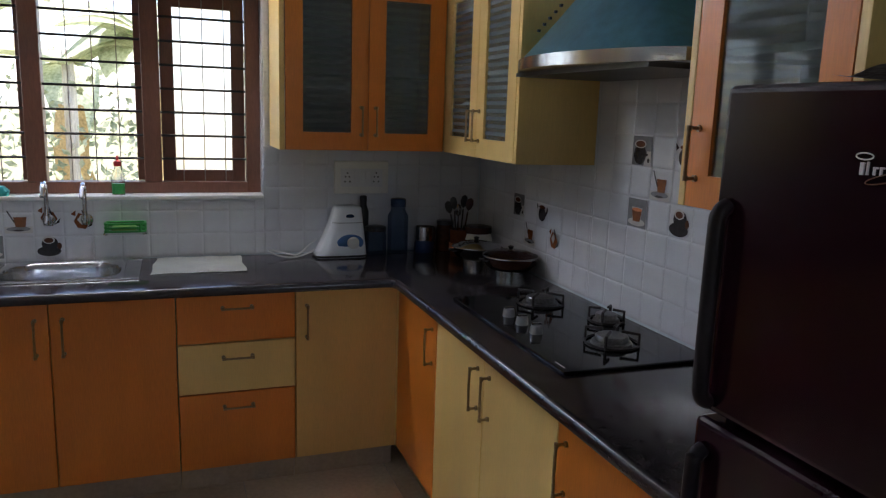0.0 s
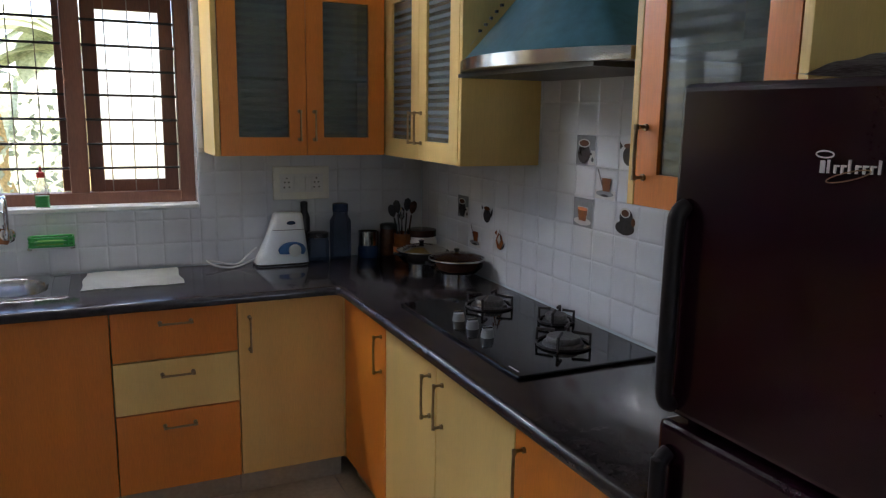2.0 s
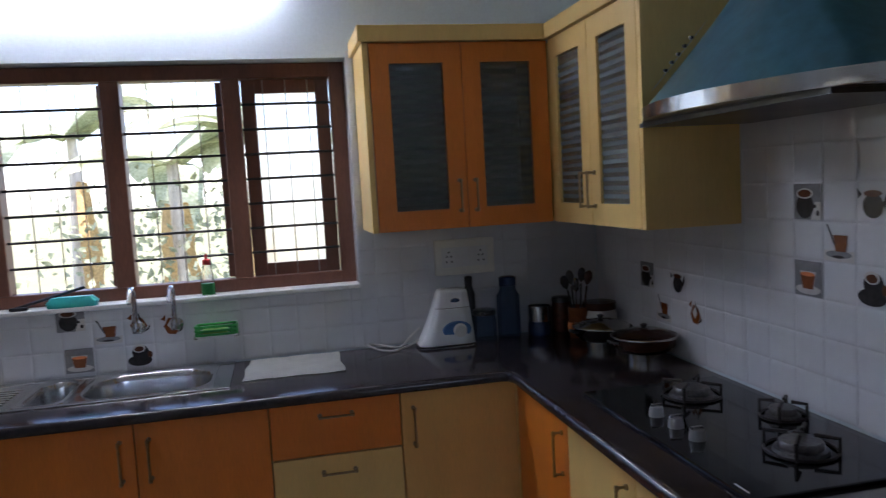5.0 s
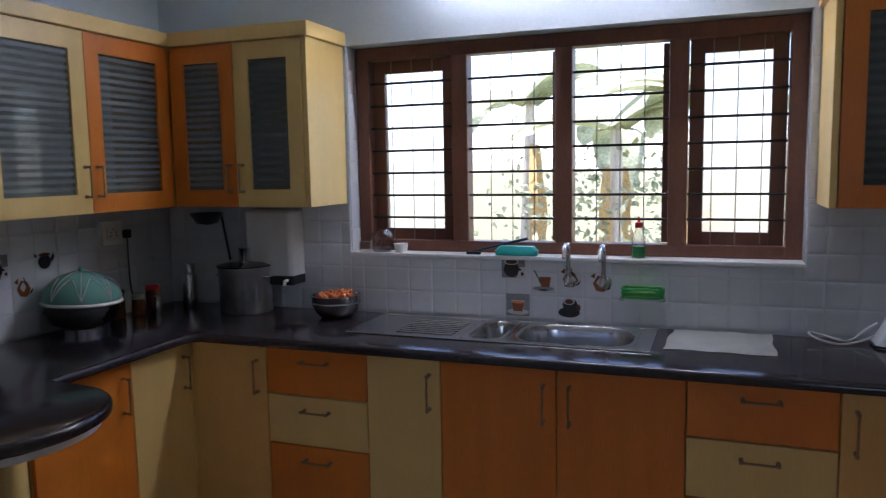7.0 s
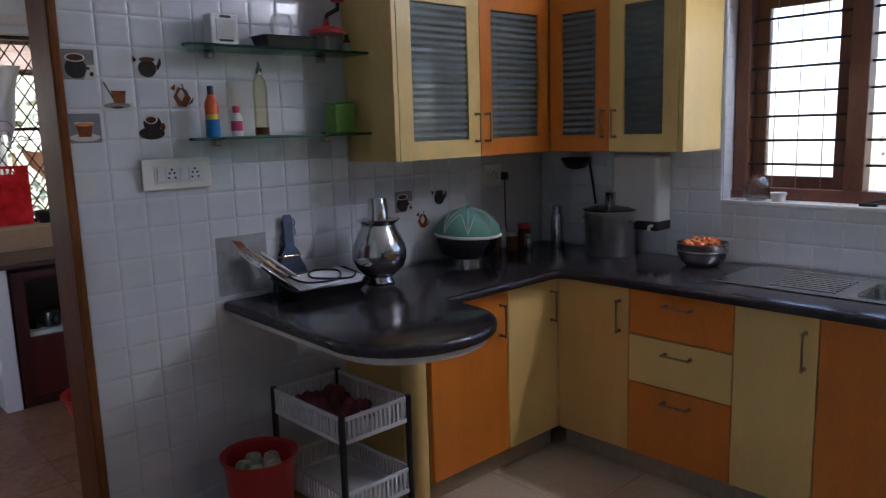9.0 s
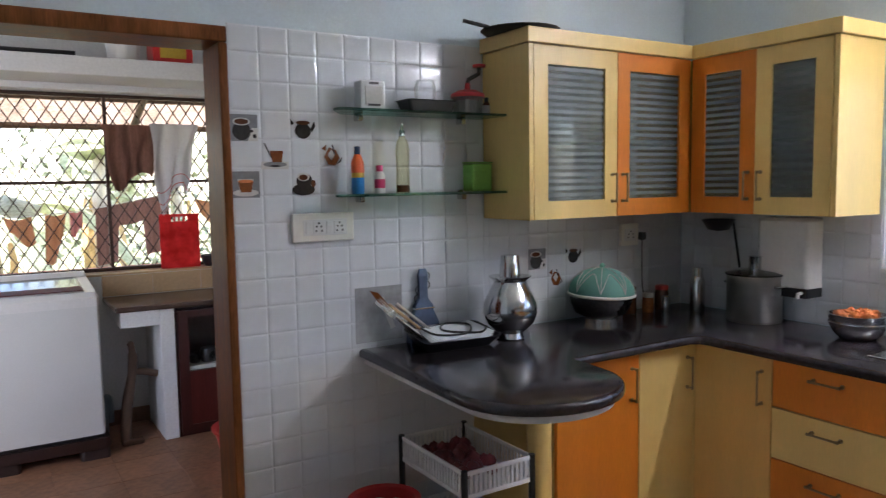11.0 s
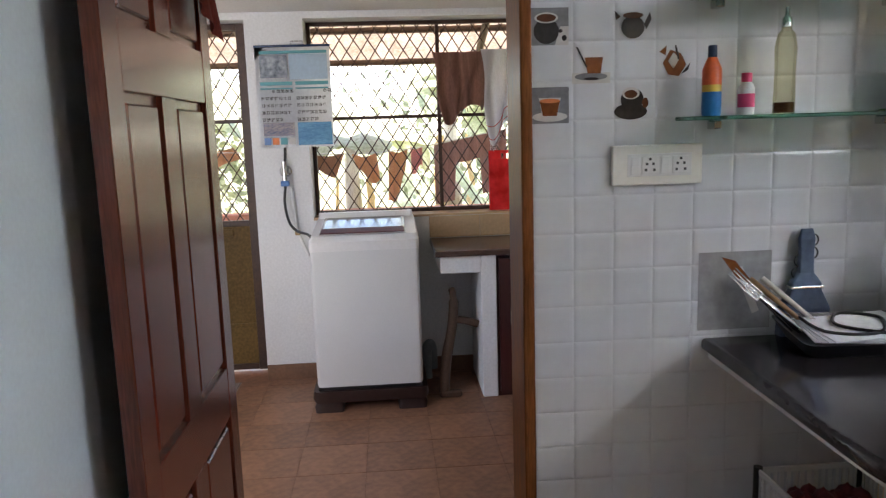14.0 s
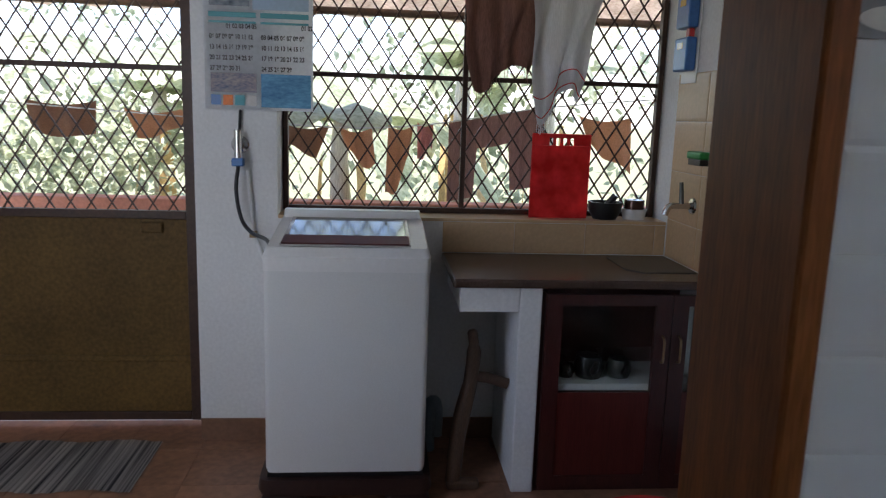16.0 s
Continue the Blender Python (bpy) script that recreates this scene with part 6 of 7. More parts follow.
def wash_counter():
    cx = -4.40
    t = thing("wash_counter", (-4.66, 1.95, 0), "dark stone wash counter on white masonry legs", "counter")
    part("top", box(UX + 0.002, cx + 0.012, 1.47, UY1 - 0.002, 0.80, 0.832, 0.008), WASHTOP, t, "dark brown stone top")
    part("beam", box(UX + 0.004, cx - 0.02, 1.50, 1.716, 0.705, 0.7995, 0.004), WHITE_PAINT, t, "white painted masonry beam")
    part("leg", box(UX + 0.004, cx - 0.02, 1.7165, 1.80, 0.0, 0.7995, 0.006), WHITE_PAINT, t, "white painted masonry leg")
    c = thing("wash_cabinet", (-4.45, 2.15, 0), "dark wood cabinet with glazed doors below the counter", "cabinet")
    y0, y1, x = 1.802, UY1 - 0.004, cx - 0.012
    part("body", box(UX + 0.01, x - 0.3, y0, y1, 0.0, 0.78), BLACKWOOD, c)
    part("shelf", box(x - 0.29, x - 0.03, y0 + 0.03, y1 - 0.03, 0.40, 0.425), WHITEP, c, "white shelf board")
    part("side", box(x - 0.3, x - 0.024, y0, y0 + 0.02, 0.0, 0.78), BLACKWOOD, c)
    part("floor_board", box(x - 0.3, x - 0.024, y0 + 0.021, y1, 0.0, 0.05), BLACKWOOD, c)
    for a, b_, side in ((y0 + 0.012, 2.286, 1), (2.289, y1, -1)):
        d = bmesh.new()
        st = 0.06
        for q in ((a, a + st, 0.03, 0.775), (b_ - st, b_, 0.03, 0.775), (a + st, b_ - st, 0.03, 0.07), (a + st, b_ - st, 0.735, 0.775)):
            box(x - 0.022, x, q[0], q[1], q[2], q[3], bm=d)
        dd = part("door", d, BLACKWOOD, c)
        part("panel", box(x - 0.016, x - 0.006, a + st - 0.003, b_ - st + 0.003, 0.07, 0.40), MAROONW, dd, "reddish lower panel")
        part("glass", box(x - 0.014, x - 0.01, a + st - 0.003, b_ - st + 0.003, 0.401, 0.736), PANE, dd)
        u = b_ - 0.03 if side > 0 else a + 0.03
        part("handle", rod(curve_pts([(x, u, 0.52), (x + 0.02, u, 0.53), (x + 0.022, u, 0.57), (x + 0.02, u, 0.61), (x, u, 0.62)], 4), 0.005, 8), BRONZE, dd, "brass pull", smooth=60)
    for yy, r in ((1.93, 0.035), (2.02, 0.06), (2.14, 0.05)):
        p = thing("stored_pot", (x - 0.12, yy, 0.4255), "steel vessel stored behind the cabinet glass", "vessel")
        part("vessel", lathe([(0, 0), (r * 0.8, 0), (r, r * 0.6), (r * 0.8, r * 1.4), (0, r * 1.5)], (x - 0.12, yy, 0.4255), 20), DKSTEEL, p, smooth=50)
    s = thing("wash_sink", (-4.7, 2.29, 0.832), "shallow stone wash basin sunk in the counter", "sink")
    part("basin", prism([(-4.84, 2.16), (-4.60, 2.16), (-4.54, 2.21), (-4.54, 2.42), (-4.86, 2.42), (-4.86, 2.19)], 0.8325, 0.835), SINKST, s)
WASHTOP = surf("dark_brown_stone", (0.075, 0.045, 0.034), 0.22, vary=0.3, scale=8, grain=150, bump=0.02)
SINKST = surf("grey_basin", (0.05, 0.045, 0.042), 0.3, vary=0.2)
MAROONW = surf("red_wood_panel", (0.09, 0.018, 0.014), 0.3, vary=0.25, grain=30, stretch=(8, 8, 0.6))
wash_counter()


def chair():
    t = thing("coconut_scraper", (-4.62, 1.53, 0), "worn wooden scraper stool leaning under the counter", "stool")
    b = rod(curve_pts([(-4.47, 1.50, 0.02), (-4.50, 1.52, 0.2), (-4.53, 1.56, 0.38), (-4.55, 1.575, 0.52), (-4.56, 1.565, 0.60)], 5), [0.03] * 8 + [0.028] * 8 + [0.02] * 4 + [0.012], 8)
    part("leg", b, OLDWOOD, t, smooth=60)
    part("leg", rod(curve_pts([(-4.66, 1.52, 0.02), (-4.66, 1.54, 0.2), (-4.60, 1.565, 0.36)], 5), 0.026, 8), OLDWOOD, t, smooth=60)
    part("foot", box(-4.49, -4.44, 1.475, 1.60, 0.0, 0.035, 0.01), OLDWOOD, t)
    part("arm", rod(curve_pts([(-4.54, 1.565, 0.42), (-4.55, 1.63, 0.41), (-4.55, 1.71, 0.385)], 5), 0.022, 8), OLDWOOD, t, smooth=60)
    p = thing("drain_pipe", (-4.82, 1.43, 0), "grey drain pipe beside the washing machine", "pipe")
    part("pipe", rod(curve_pts([(-4.80, 1.425, 0.0), (-4.80, 1.425, 0.17), (-4.80, 1.447, 0.21), (-4.83, 1.46, 0.15), (-4.835, 1.46, 0.05)], 5), 0.03, 12), GREYPIPE, p, smooth=60)
OLDWOOD = surf("worn_brown_wood", (0.09, 0.05, 0.03), 0.6, vary=0.35, grain=40, stretch=(6, 6, 1))
GREYPIPE = surf("grey_pipe", (0.20, 0.25, 0.27), 0.5, vary=0.15)
chair()


def text_mesh(name, body, size, at, mat, parent, space=1.0, narrow=1.0):
    c = bpy.data.curves.new(name, "FONT")
    c.body, c.size, c.space_line, c.align_x = body, size, space, "LEFT"
    c.extrude, c.offset = 0.0002, 0.0007
    o = bpy.data.objects.new(name, c)
    scene.collection.objects.link(o)
    me = bpy.data.meshes.new_from_object(o.evaluated_get(bpy.context.evaluated_depsgraph_get()))
    bpy.data.objects.remove(o)
    b = bmesh.new()
    b.from_mesh(me)
    bpy.data.meshes.remove(me)
    turned(b, Matrix.Translation(at) @ Euler((radians(90), 0, radians(90))).to_matrix().to_4x4() @ Matrix.Diagonal((narrow, 1, 1, 1)))
    return part(name, b, mat, parent, kind="stuff")


def calendar():
    x = UX + 0.006
    t = thing("wall_calendar", (x, 0.725, 1.397), "printed two-month wall calendar hanging on the pier", "calendar")
    y0, y1, z0, z1 = 0.514, 0.936, 1.397, 1.96
    part("sheet", cloth(lambda u, v: Vector((x + 0.010 + 0.002 * math.sin(3 * u) * (1 - v), y0 + (y1 - y0) * u, z0 + (z1 - z0) * v)), 8, 8, 0.002), PAPER, t)
    part("top_strip", box(x - 0.002, x + 0.006, y0 - 0.004, y1 + 0.004, z1, z1 + 0.014, 0.002), DKBLUE, t)
    part("hanger", rod([(x, 0.72, z1 + 0.014), (x, 0.72, z1 + 0.033), (x, 0.785, z1 + 0.033), (x, 0.785, z1 + 0.014)], 0.002, 5), IRON, t)
    def patch(nm, ya, yb, za, zb, m):
        part(nm, box(x + 0.0135, x + 0.0142, y0 + (y1 - y0) * ya, y0 + (y1 - y0) * yb, z0 + (z1 - z0) * za, z0 + (z1 - z0) * zb), m, t)
    patch("picture", 0.06, 0.42, 0.70, 0.92, PHOTOP)
    patch("text_block", 0.45, 0.96, 0.68, 0.93, PALEBL)
    patch("title_band", 0.06, 0.96, 0.935, 0.965, TEALP)
    patch("month_band", 0.05, 0.48, 0.625, 0.66, TEALP)
    patch("month_band", 0.52, 0.96, 0.625, 0.66, TEALP)
    patch("month_band", 0.05, 0.48, 0.585, 0.60, TEALP)
    patch("month_band", 0.52, 0.96, 0.585, 0.60, TEALP)
    patch("picture", 0.06, 0.48, 0.12, 0.25, PHOTOB)
    patch("picture", 0.52, 0.98, 0.02, 0.25, PHOTOC)
    for k, m in enumerate((BLUEMID, CARROT, TEALP, LTP)):
        patch("logo_patch", 0.06 + 0.11 * k, 0.15 + 0.11 * k, 0.03, 0.10, m)
    jan = "            01 02 03 04 05\n06 07 08 09 10 11 12\n13 14 15 16 17 18 19\n20 21 22 23 24 25 26\n27 28 29 30 31"
    feb = "                             01 02\n03 04 05 06 07 08 09\n10 11 12 13 14 15 16\n17 18 19 20 21 22 23\n24 25 26 27 28"
    for yy, body in ((0.055, jan), (0.525, feb)):
        text_mesh("dates", body, 0.0247, (x + 0.0145, y0 + (y1 - y0) * yy, z0 + (z1 - z0) * 0.552), DARKP, t, 1.62, 0.78)
TEALP = surf("teal_print", (0.12, 0.38, 0.42), 0.6, vary=0.05)
PALEBL = surf("pale_blue_print", (0.42, 0.55, 0.66), 0.6, vary=0.08)
PHOTOP = surf("grey_blue_photo_print", (0.07, 0.10, 0.14), 0.5, vary=0.3, scale=14, grain=45, second=(0.42, 0.46, 0.5), bump=0)
PHOTOB = surf("town_photo_print", (0.05, 0.09, 0.22), 0.5, vary=0.3, scale=12, grain=60, second=(0.5, 0.42, 0.40), stretch=(1, 1, 2.5), bump=0)
PHOTOC = surf("sea_photo_print", (0.05, 0.22, 0.46), 0.5, vary=0.2, scale=8, grain=40, second=(0.16, 0.42, 0.62), stretch=(1, 1, 3), bump=0)
calendar()


def inlet():
    y = 0.645
    t = thing("washer_tap", (UX, y, 1.254), "chrome washing machine tap with a black inlet hose", "tap")
    part("flange", turned(lathe([(0, 0), (0.036, 0), (0.03, 0.008), (0, 0.01)], (0, 0, 0), 20), Matrix.Translation((UX, y, 1.259)) @ Euler((0, radians(90), 0)).to_matrix().to_4x4()), STEEL, t, smooth=50)
    part("body", rod([(UX + 0.01, y, 1.259), (UX + 0.05, y, 1.259)], 0.014, 10), STEEL, t, smooth=50)
    part("valve", rod([(UX + 0.05, y, 1.319), (UX + 0.05, y, 1.208)], 0.015, 10), STEEL, t, smooth=50)
    part("coupling", box(UX + 0.03, UX + 0.07, y - 0.024, y + 0.024, 1.176, 1.208, 0.006), BLUEMID, t, "blue hose coupling")
    part("hose", rod(curve_pts([(UX + 0.05, y, 1.176), (UX + 0.05, y - 0.01, 1.079), (UX + 0.06, y + 0.01, 0.968), (UX + 0.12, y + 0.06, 0.921), (UX + 0.22, y + 0.13, 0.912), (UX + 0.34, y + 0.165, 0.903)], 6), 0.008, 8), BLACKP, t, smooth=60)
    part("cable", rod([(UX + 0.012, y, 1.319), (UX + 0.012, y + 0.005, 1.398)], 0.006, 8), BLACKP, t)
    p = thing("wall_pipe", (UX, y + 0.05, 0.5), "thin painted pipe running down the wall", "pipe")
    part("pipe", rod([(UX + 0.012, y + 0.03, 1.162), (UX + 0.012, y + 0.05, 0.903), (UX + 0.02, y + 0.2, 0.523)], 0.009, 8), WHITE_PAINT, p, smooth=60)
    part("clip", box(UX + 0.001, UX + 0.03, y + 0.035, y + 0.065, 0.884, 0.912, 0.004), BRONZE, p)
inlet()


def hung(name, label, x, y0, y1, z0, z1, m, taper, waves, cat="towel", skew=0.0):
    """A cloth hung from its top edge, with folds."""
    def f(u, v):
        w = 1 - taper * v
        mid = (y0 + y1) / 2
        return Vector((x + 0.02 * math.sin(waves * u * 6.28 + 1.5 * v) * (0.5 + v), mid + (u - 0.5) * (y1 - y0) * w + skew * v + 0.01 * math.sin(7 * v + 9 * u), z1 - (z1 - z0) * v * (0.86 + 0.14 * math.sin(5 * u + 1))))
    t = thing(name, (x, (y0 + y1) / 2, z1), label, cat)
    part("fabric", cloth(f, 36, 26, 0.002), m, t, smooth=70)
    b = bmesh.new()
    for k in range(24):
        p = f(k / 23, 1.0)
        rod([p, p + Vector((0.002, 0.004 * math.sin(k * 3.1), -0.035))], 0.0012, 4, bm=b)
    part("fringe", b, m, t, kind="stuff")
    return t, f


BROWNT = surf("brown_woven_towel", (0.30, 0.165, 0.135), 0.95, vary=0.3, scale=9, grain=90, bump=0.4, trans=0.45, stretch=(1, 5, 0.5))
WHITET = surf("white_woven_towel", (0.72, 0.72, 0.75), 0.95, vary=0.12, scale=5, grain=90, bump=0.4, trans=0.5, stretch=(1, 4, 0.5))
hung("brown_towel", "brown striped towel hanging on the mesh window", UX - 0.07, 1.524, 1.876, 1.495, 1.92, BROWNT, 0.32, 3.4)
tw, fn = hung("white_towel", "white cotton towel with red stripes hung on the mesh", UX - 0.05, 1.811, 2.125, 1.365, 1.93, WHITET, 0.42, 2.7, skew=-0.03)
for v in (0.8, 0.94):
    part("stripe", rod([fn(u / 20, v) + Vector((0.004, 0, 0)) for u in range(21)], 0.0026, 5), RED, tw, "red woven stripe")


def sill_items():
    z = UWZ0 + 0.002
    t = thing("chopping_board", (UX - 0.06, 1.975, z), "red plastic chopping board leaning on the mesh", "chopping board")
    y0, y1, zt = 1.848, 2.103, z + 0.36
    b = bmesh.new()
    box(UX - 0.075, UX - 0.065, y0, y1, z, zt - 0.05, 0.003, bm=b)
    bar = part("board", b, REDBOARD, t)
    b = bmesh.new()
    box(UX - 0.0745, UX - 0.0655, y0, y0 + 0.075, zt - 0.0498, zt, 0.003, bm=b)
    box(UX - 0.0745, UX - 0.0655, y1 - 0.075, y1, zt - 0.0498, zt, 0.003, bm=b)
    box(UX - 0.0745, UX - 0.0655, y0 + 0.074, y1 - 0.074, zt - 0.018, zt, 0.003, bm=b)
    for q in (1.945, 1.975, 2.005):
        box(UX - 0.074, UX - 0.066, q - 0.006, q + 0.006, zt - 0.0498, zt - 0.017, bm=b)
    part("grip", b, REDBOARD, t)
    t = thing("stone_bowl", (UX - 0.07, 2.185, z), "black stone bowl with a pestle on the sill", "bowl")
    part("bowl", lathe([(0, 0), (0.05, 0), (0.068, 0.03), (0.075, 0.075), (0.066, 0.075), (0.055, 0.03), (0, 0.02)], (UX - 0.075, 2.185, z), 24), BLACKP, t, smooth=50)
    part("pestle", rod([(UX - 0.08, 2.17, z + 0.03), (UX - 0.06, 2.225, z + 0.105)], 0.016, 8), BLACKP, t, smooth=50)
    t = thing("white_tub", (UX - 0.07, 2.315, z), "small white tub with a brown lid", "tub")
    part("tub", lathe([(0, 0), (0.045, 0), (0.055, 0.045), (0, 0.046)], (UX - 0.075, 2.315, z), 24), WHITEP, t, smooth=50)
    part("lid", lathe([(0, 0.0465), (0.045, 0.0465), (0.043, 0.085), (0, 0.087)], (UX - 0.075, 2.315, z), 24), COPPER, t, smooth=50)
    yw = UY1 - 0.002
    t = thing("basin_tap", (-4.661, yw, 1.078), "chrome bib tap on the beige tiles", "tap")
    part("flange", turned(lathe([(0, 0), (0.034, 0), (0.03, 0.01), (0, 0.012)], (0, 0, 0), 20), Matrix.Translation((-4.661, yw, 1.078)) @ Euler((radians(90), 0, 0)).to_matrix().to_4x4()), STEEL, t, smooth=50)
    part("spout", rod(curve_pts([(-4.661, yw, 1.078), (-4.661, yw - 0.06, 1.078), (-4.661, yw - 0.10, 1.074), (-4.661, yw - 0.115, 1.041)], 5), 0.013, 10), STEEL, t, smooth=60)
    part("lever", rod([(-4.661, yw - 0.05, 1.087), (-4.666, yw - 0.055, 1.170)], [0.011, 0.008], 8), DKSTEEL, t, smooth=60)
    t = thing("brush_holder", (-4.799, yw, 1.583), "blue wall toothbrush holder with yellow labels", "holder")
    part("backing", box(-4.882, -4.735, yw - 0.006, yw, 1.556, 1.997, 0.003), WHITEP, t)
    for z0 in (1.602, 1.767):
        p = part("pocket", box(-4.872, -4.744, yw - 0.05, yw - 0.0065, z0, z0 + 0.13, 0.008), BLUEMID, t, "blue pocket")
        part("label", box(-4.836, -4.781, yw - 0.0512, yw - 0.0502, z0 + 0.085, z0 + 0.11), YELLOWOIL, p, "yellow label")
    part("tube", box(-4.799, -4.762, yw - 0.035, yw - 0.012, 1.712, 1.767, 0.006), RED, t, "red and white paste tube")
    t = thing("green_scrubber", (-4.560, yw - 0.03, 1.266), "green scrubbing brush on a wall hook", "brush")
    part("brush", box(-4.634, -4.505, yw - 0.06, yw - 0.003, 1.266, 1.294, 0.008), GREEN, t)
    part("bristles", box(-4.624, -4.514, yw - 0.055, yw - 0.006, 1.243, 1.266, 0.003), BLACKP, t)
REDBOARD = surf("red_chopping_board", (0.72, 0.05, 0.05), 0.4, vary=0.25, scale=6, grain=12, second=(0.92, 0.12, 0.12), trans=0.7)
sill_items()
tub("red_tub", "round red plastic tub on the wash room floor", (-3.80, 2.05, 0.001), 0.2, 0.2, RED)
solo("rag_rug", cloth(lambda u, v: Vector((-4.46 - 0.43 * v + 0.012 * math.sin(14 * u), -0.44 + 0.75 * u, 0.004 + 0.003 * math.sin(40 * u) ** 2)), 60, 6, 0.004), surf("striped_rag_rug", (0.03, 0.03, 0.045), 0.95, vary=0.3, scale=4.5, grain=9, second=(0.62, 0.57, 0.54), stretch=(0.12, 8, 0.2), bump=0.4), "striped rag rug at the outer door", "rug", smooth=70)

# ---- outdoors ----
GROUNDM = surf("earth_ground", (0.20, 0.16, 0.10), 0.95, vary=0.3, scale=0.8, grain=12, bump=0.3, second=(0.14, 0.17, 0.07))
gb = bmesh.new()
for q in ((-200, -5.115, -200, 200), (1.65, 200, -200, 200), (-5.115, 1.65, 4.25, 200), (-5.115, 1.65, -200, -1.75)):
    vs = [gb.verts.new(p) for p in ((q[0], q[2], -0.15), (q[1], q[2], -0.15), (q[1], q[3], -0.15), (q[0], q[3], -0.15))]
    gb.faces.new(vs)
bmesh.ops.remove_doubles(gb, verts=gb.verts, dist=0.001)
solo("ground", gb, GROUNDM, "bare earth garden round the house", "ground", kind="structure")

BANANA = surf("banana_leaf", (0.36, 0.42, 0.26), 0.35, vary=0.3, scale=4, grain=30, second=(0.60, 0.62, 0.46), trans=0.6)
DRYLEAF = surf("dry_banana_leaf", (0.5, 0.34, 0.15), 0.7, vary=0.35, scale=5, grain=40, trans=0.3)
STEM = surf("banana_stem", (0.5, 0.45, 0.38), 0.6, vary=0.35, scale=4, grain=30, stretch=(6, 6, 0.5))
FOLIAGE = surf("garden_foliage", (0.22, 0.28, 0.15), 0.35, vary=0.4, scale=3, grain=20, second=(0.55, 0.56, 0.40), trans=0.55)
TERRAP = surf("terracotta_parapet", (0.42, 0.17, 0.11), 0.8, vary=0.2, scale=4, grain=50, bump=0.1)
TIN = surf("weathered_roof_sheet", (0.46, 0.36, 0.27), 0.7, vary=0.3, scale=4, grain=40, second=(0.6, 0.52, 0.44), trans=0.25)


def banana(at, h, seed, dry=2):
    rnd = random.Random(seed)
    t = thing("banana_plant", at, "tall banana plant with broad drooping leaves", "banana plant", "banana plants")
    A = Vector(at)
    part("trunk", rod(curve_pts([A, A + Vector((0.03, 0.02, h * 0.4)), A + Vector((0.06, 0, h * 0.75)), A + Vector((0.05, 0.02, h))], 5), [0.11 - 0.004 * i for i in range(16)], 10), STEM, t, smooth=60)
    for k in range(7 + dry):
        a = k * 2.4 + rnd.random()
        ln, wd = 1.1 + 0.7 * rnd.random(), (0.20 + 0.1 * rnd.random() if k < 7 else 0.05 + 0.05 * rnd.random())
        droop = 0.35 + 0.9 * rnd.random() if k < 7 else 2.2
        lift = 0.35 + 0.9 * rnd.random()
        start = A + Vector((0.05, 0.02, h * (0.95 if k < 7 else 0.75)))
        b = bmesh.new()
        rows_ = []
        N = 9
        for i in range(N + 1):
            s = i / N
            r_ = ln * (s - 0.15 * s * s)
            z = ln * (lift * s - droop * s * s) if k < 7 else -ln * 1.1 * s
            if k >= 7:
                r_ = 0.16 + 0.25 * s * rnd.random()
            c = start + Vector((r_ * math.cos(a), r_ * math.sin(a), z))
            w = wd * math.sin(math.pi * min(1, 0.12 + s * 0.88)) ** 0.6 * (1 if i < N else 0.15)
            sd = Vector((-math.sin(a), math.cos(a), 0)) * w
            dz = Vector((0, 0, -0.35 * w))
            rows_.append([b.verts.new(c - sd + dz), b.verts.new(c), b.verts.new(c + sd + dz)])
        for lo, hi in zip(rows_, rows_[1:]):
            for j in range(2):
                b.faces.new((lo[j], lo[j + 1], hi[j + 1], hi[j]))
        part("leaf" if k < 7 else "dry_leaf", b, BANANA if k < 7 else DRYLEAF, t, smooth=80)


def shrubs(name, label, centre, size, count, leaf, seed, m=None):
    """A thicket of small leaves with gaps."""
    rng = np.random.default_rng(seed)
    p = rng.normal(size=(count, 3)) * 0.42
    clump = rng.normal(size=(14, 3)) * 0.5
    p = p * 0.55 + clump[rng.integers(0, 14, count)]
    p = np.array(centre) + p * np.array(size)
    p[:, 2] = np.maximum(p[:, 2], -0.12)
    d = rng.normal(size=(count, 3)); d /= np.linalg.norm(d, axis=1)[:, None]
    e = np.cross(d, rng.normal(size=(count, 3))); e /= np.linalg.norm(e, axis=1)[:, None]
    L = leaf * (0.6 + 0.8 * rng.random((count, 1)))
    v = np.stack([p, p + d * L * 0.5 + e * L * 0.28, p + d * L, p + d * L * 0.5 - e * L * 0.28], 1).reshape(-1, 3)
    f = np.arange(count * 4).reshape(-1, 4)
    me = bpy.data.meshes.new(name)
    me.from_pydata(v.tolist(), [], f.tolist())
    me.materials.append(m or FOLIAGE)
    return tagged(new(name, me), label, "foliage", kind="stuff")


banana((-1.0, 9.2, -0.15), 2.2, 1)
banana((-0.1, 8.6, -0.15), 2.4, 2, 4)
banana((-2.2, 10.2, -0.15), 2.6, 3)
banana((-7.6, 0.9, -0.15), 1.6, 4, 3)
banana((-8.3, 1.9, -0.15), 2.1, 5, 3)
banana((-8.6, -0.7, -0.15), 1.8, 6)
banana((-9.4, 2.9, -0.15), 2.0, 7)
shrubs("garden_thicket", "dense garden thicket beyond the kitchen window", (-0.6, 9.8, 0.3), (3.2, 1.3, 1.3), 3400, 0.10, 11)
shrubs("garden_thicket", "sunlit garden thicket beyond the wash room", (-9.6, 0.8, 0.5), (1.4, 3.2, 1.6), 4200, 0.11, 12)
shrubs("garden_thicket", "leafy bushes beyond the outer door", (-8.0, -1.6, 0.6), (1.0, 1.6, 1.3), 2600, 0.11, 13)
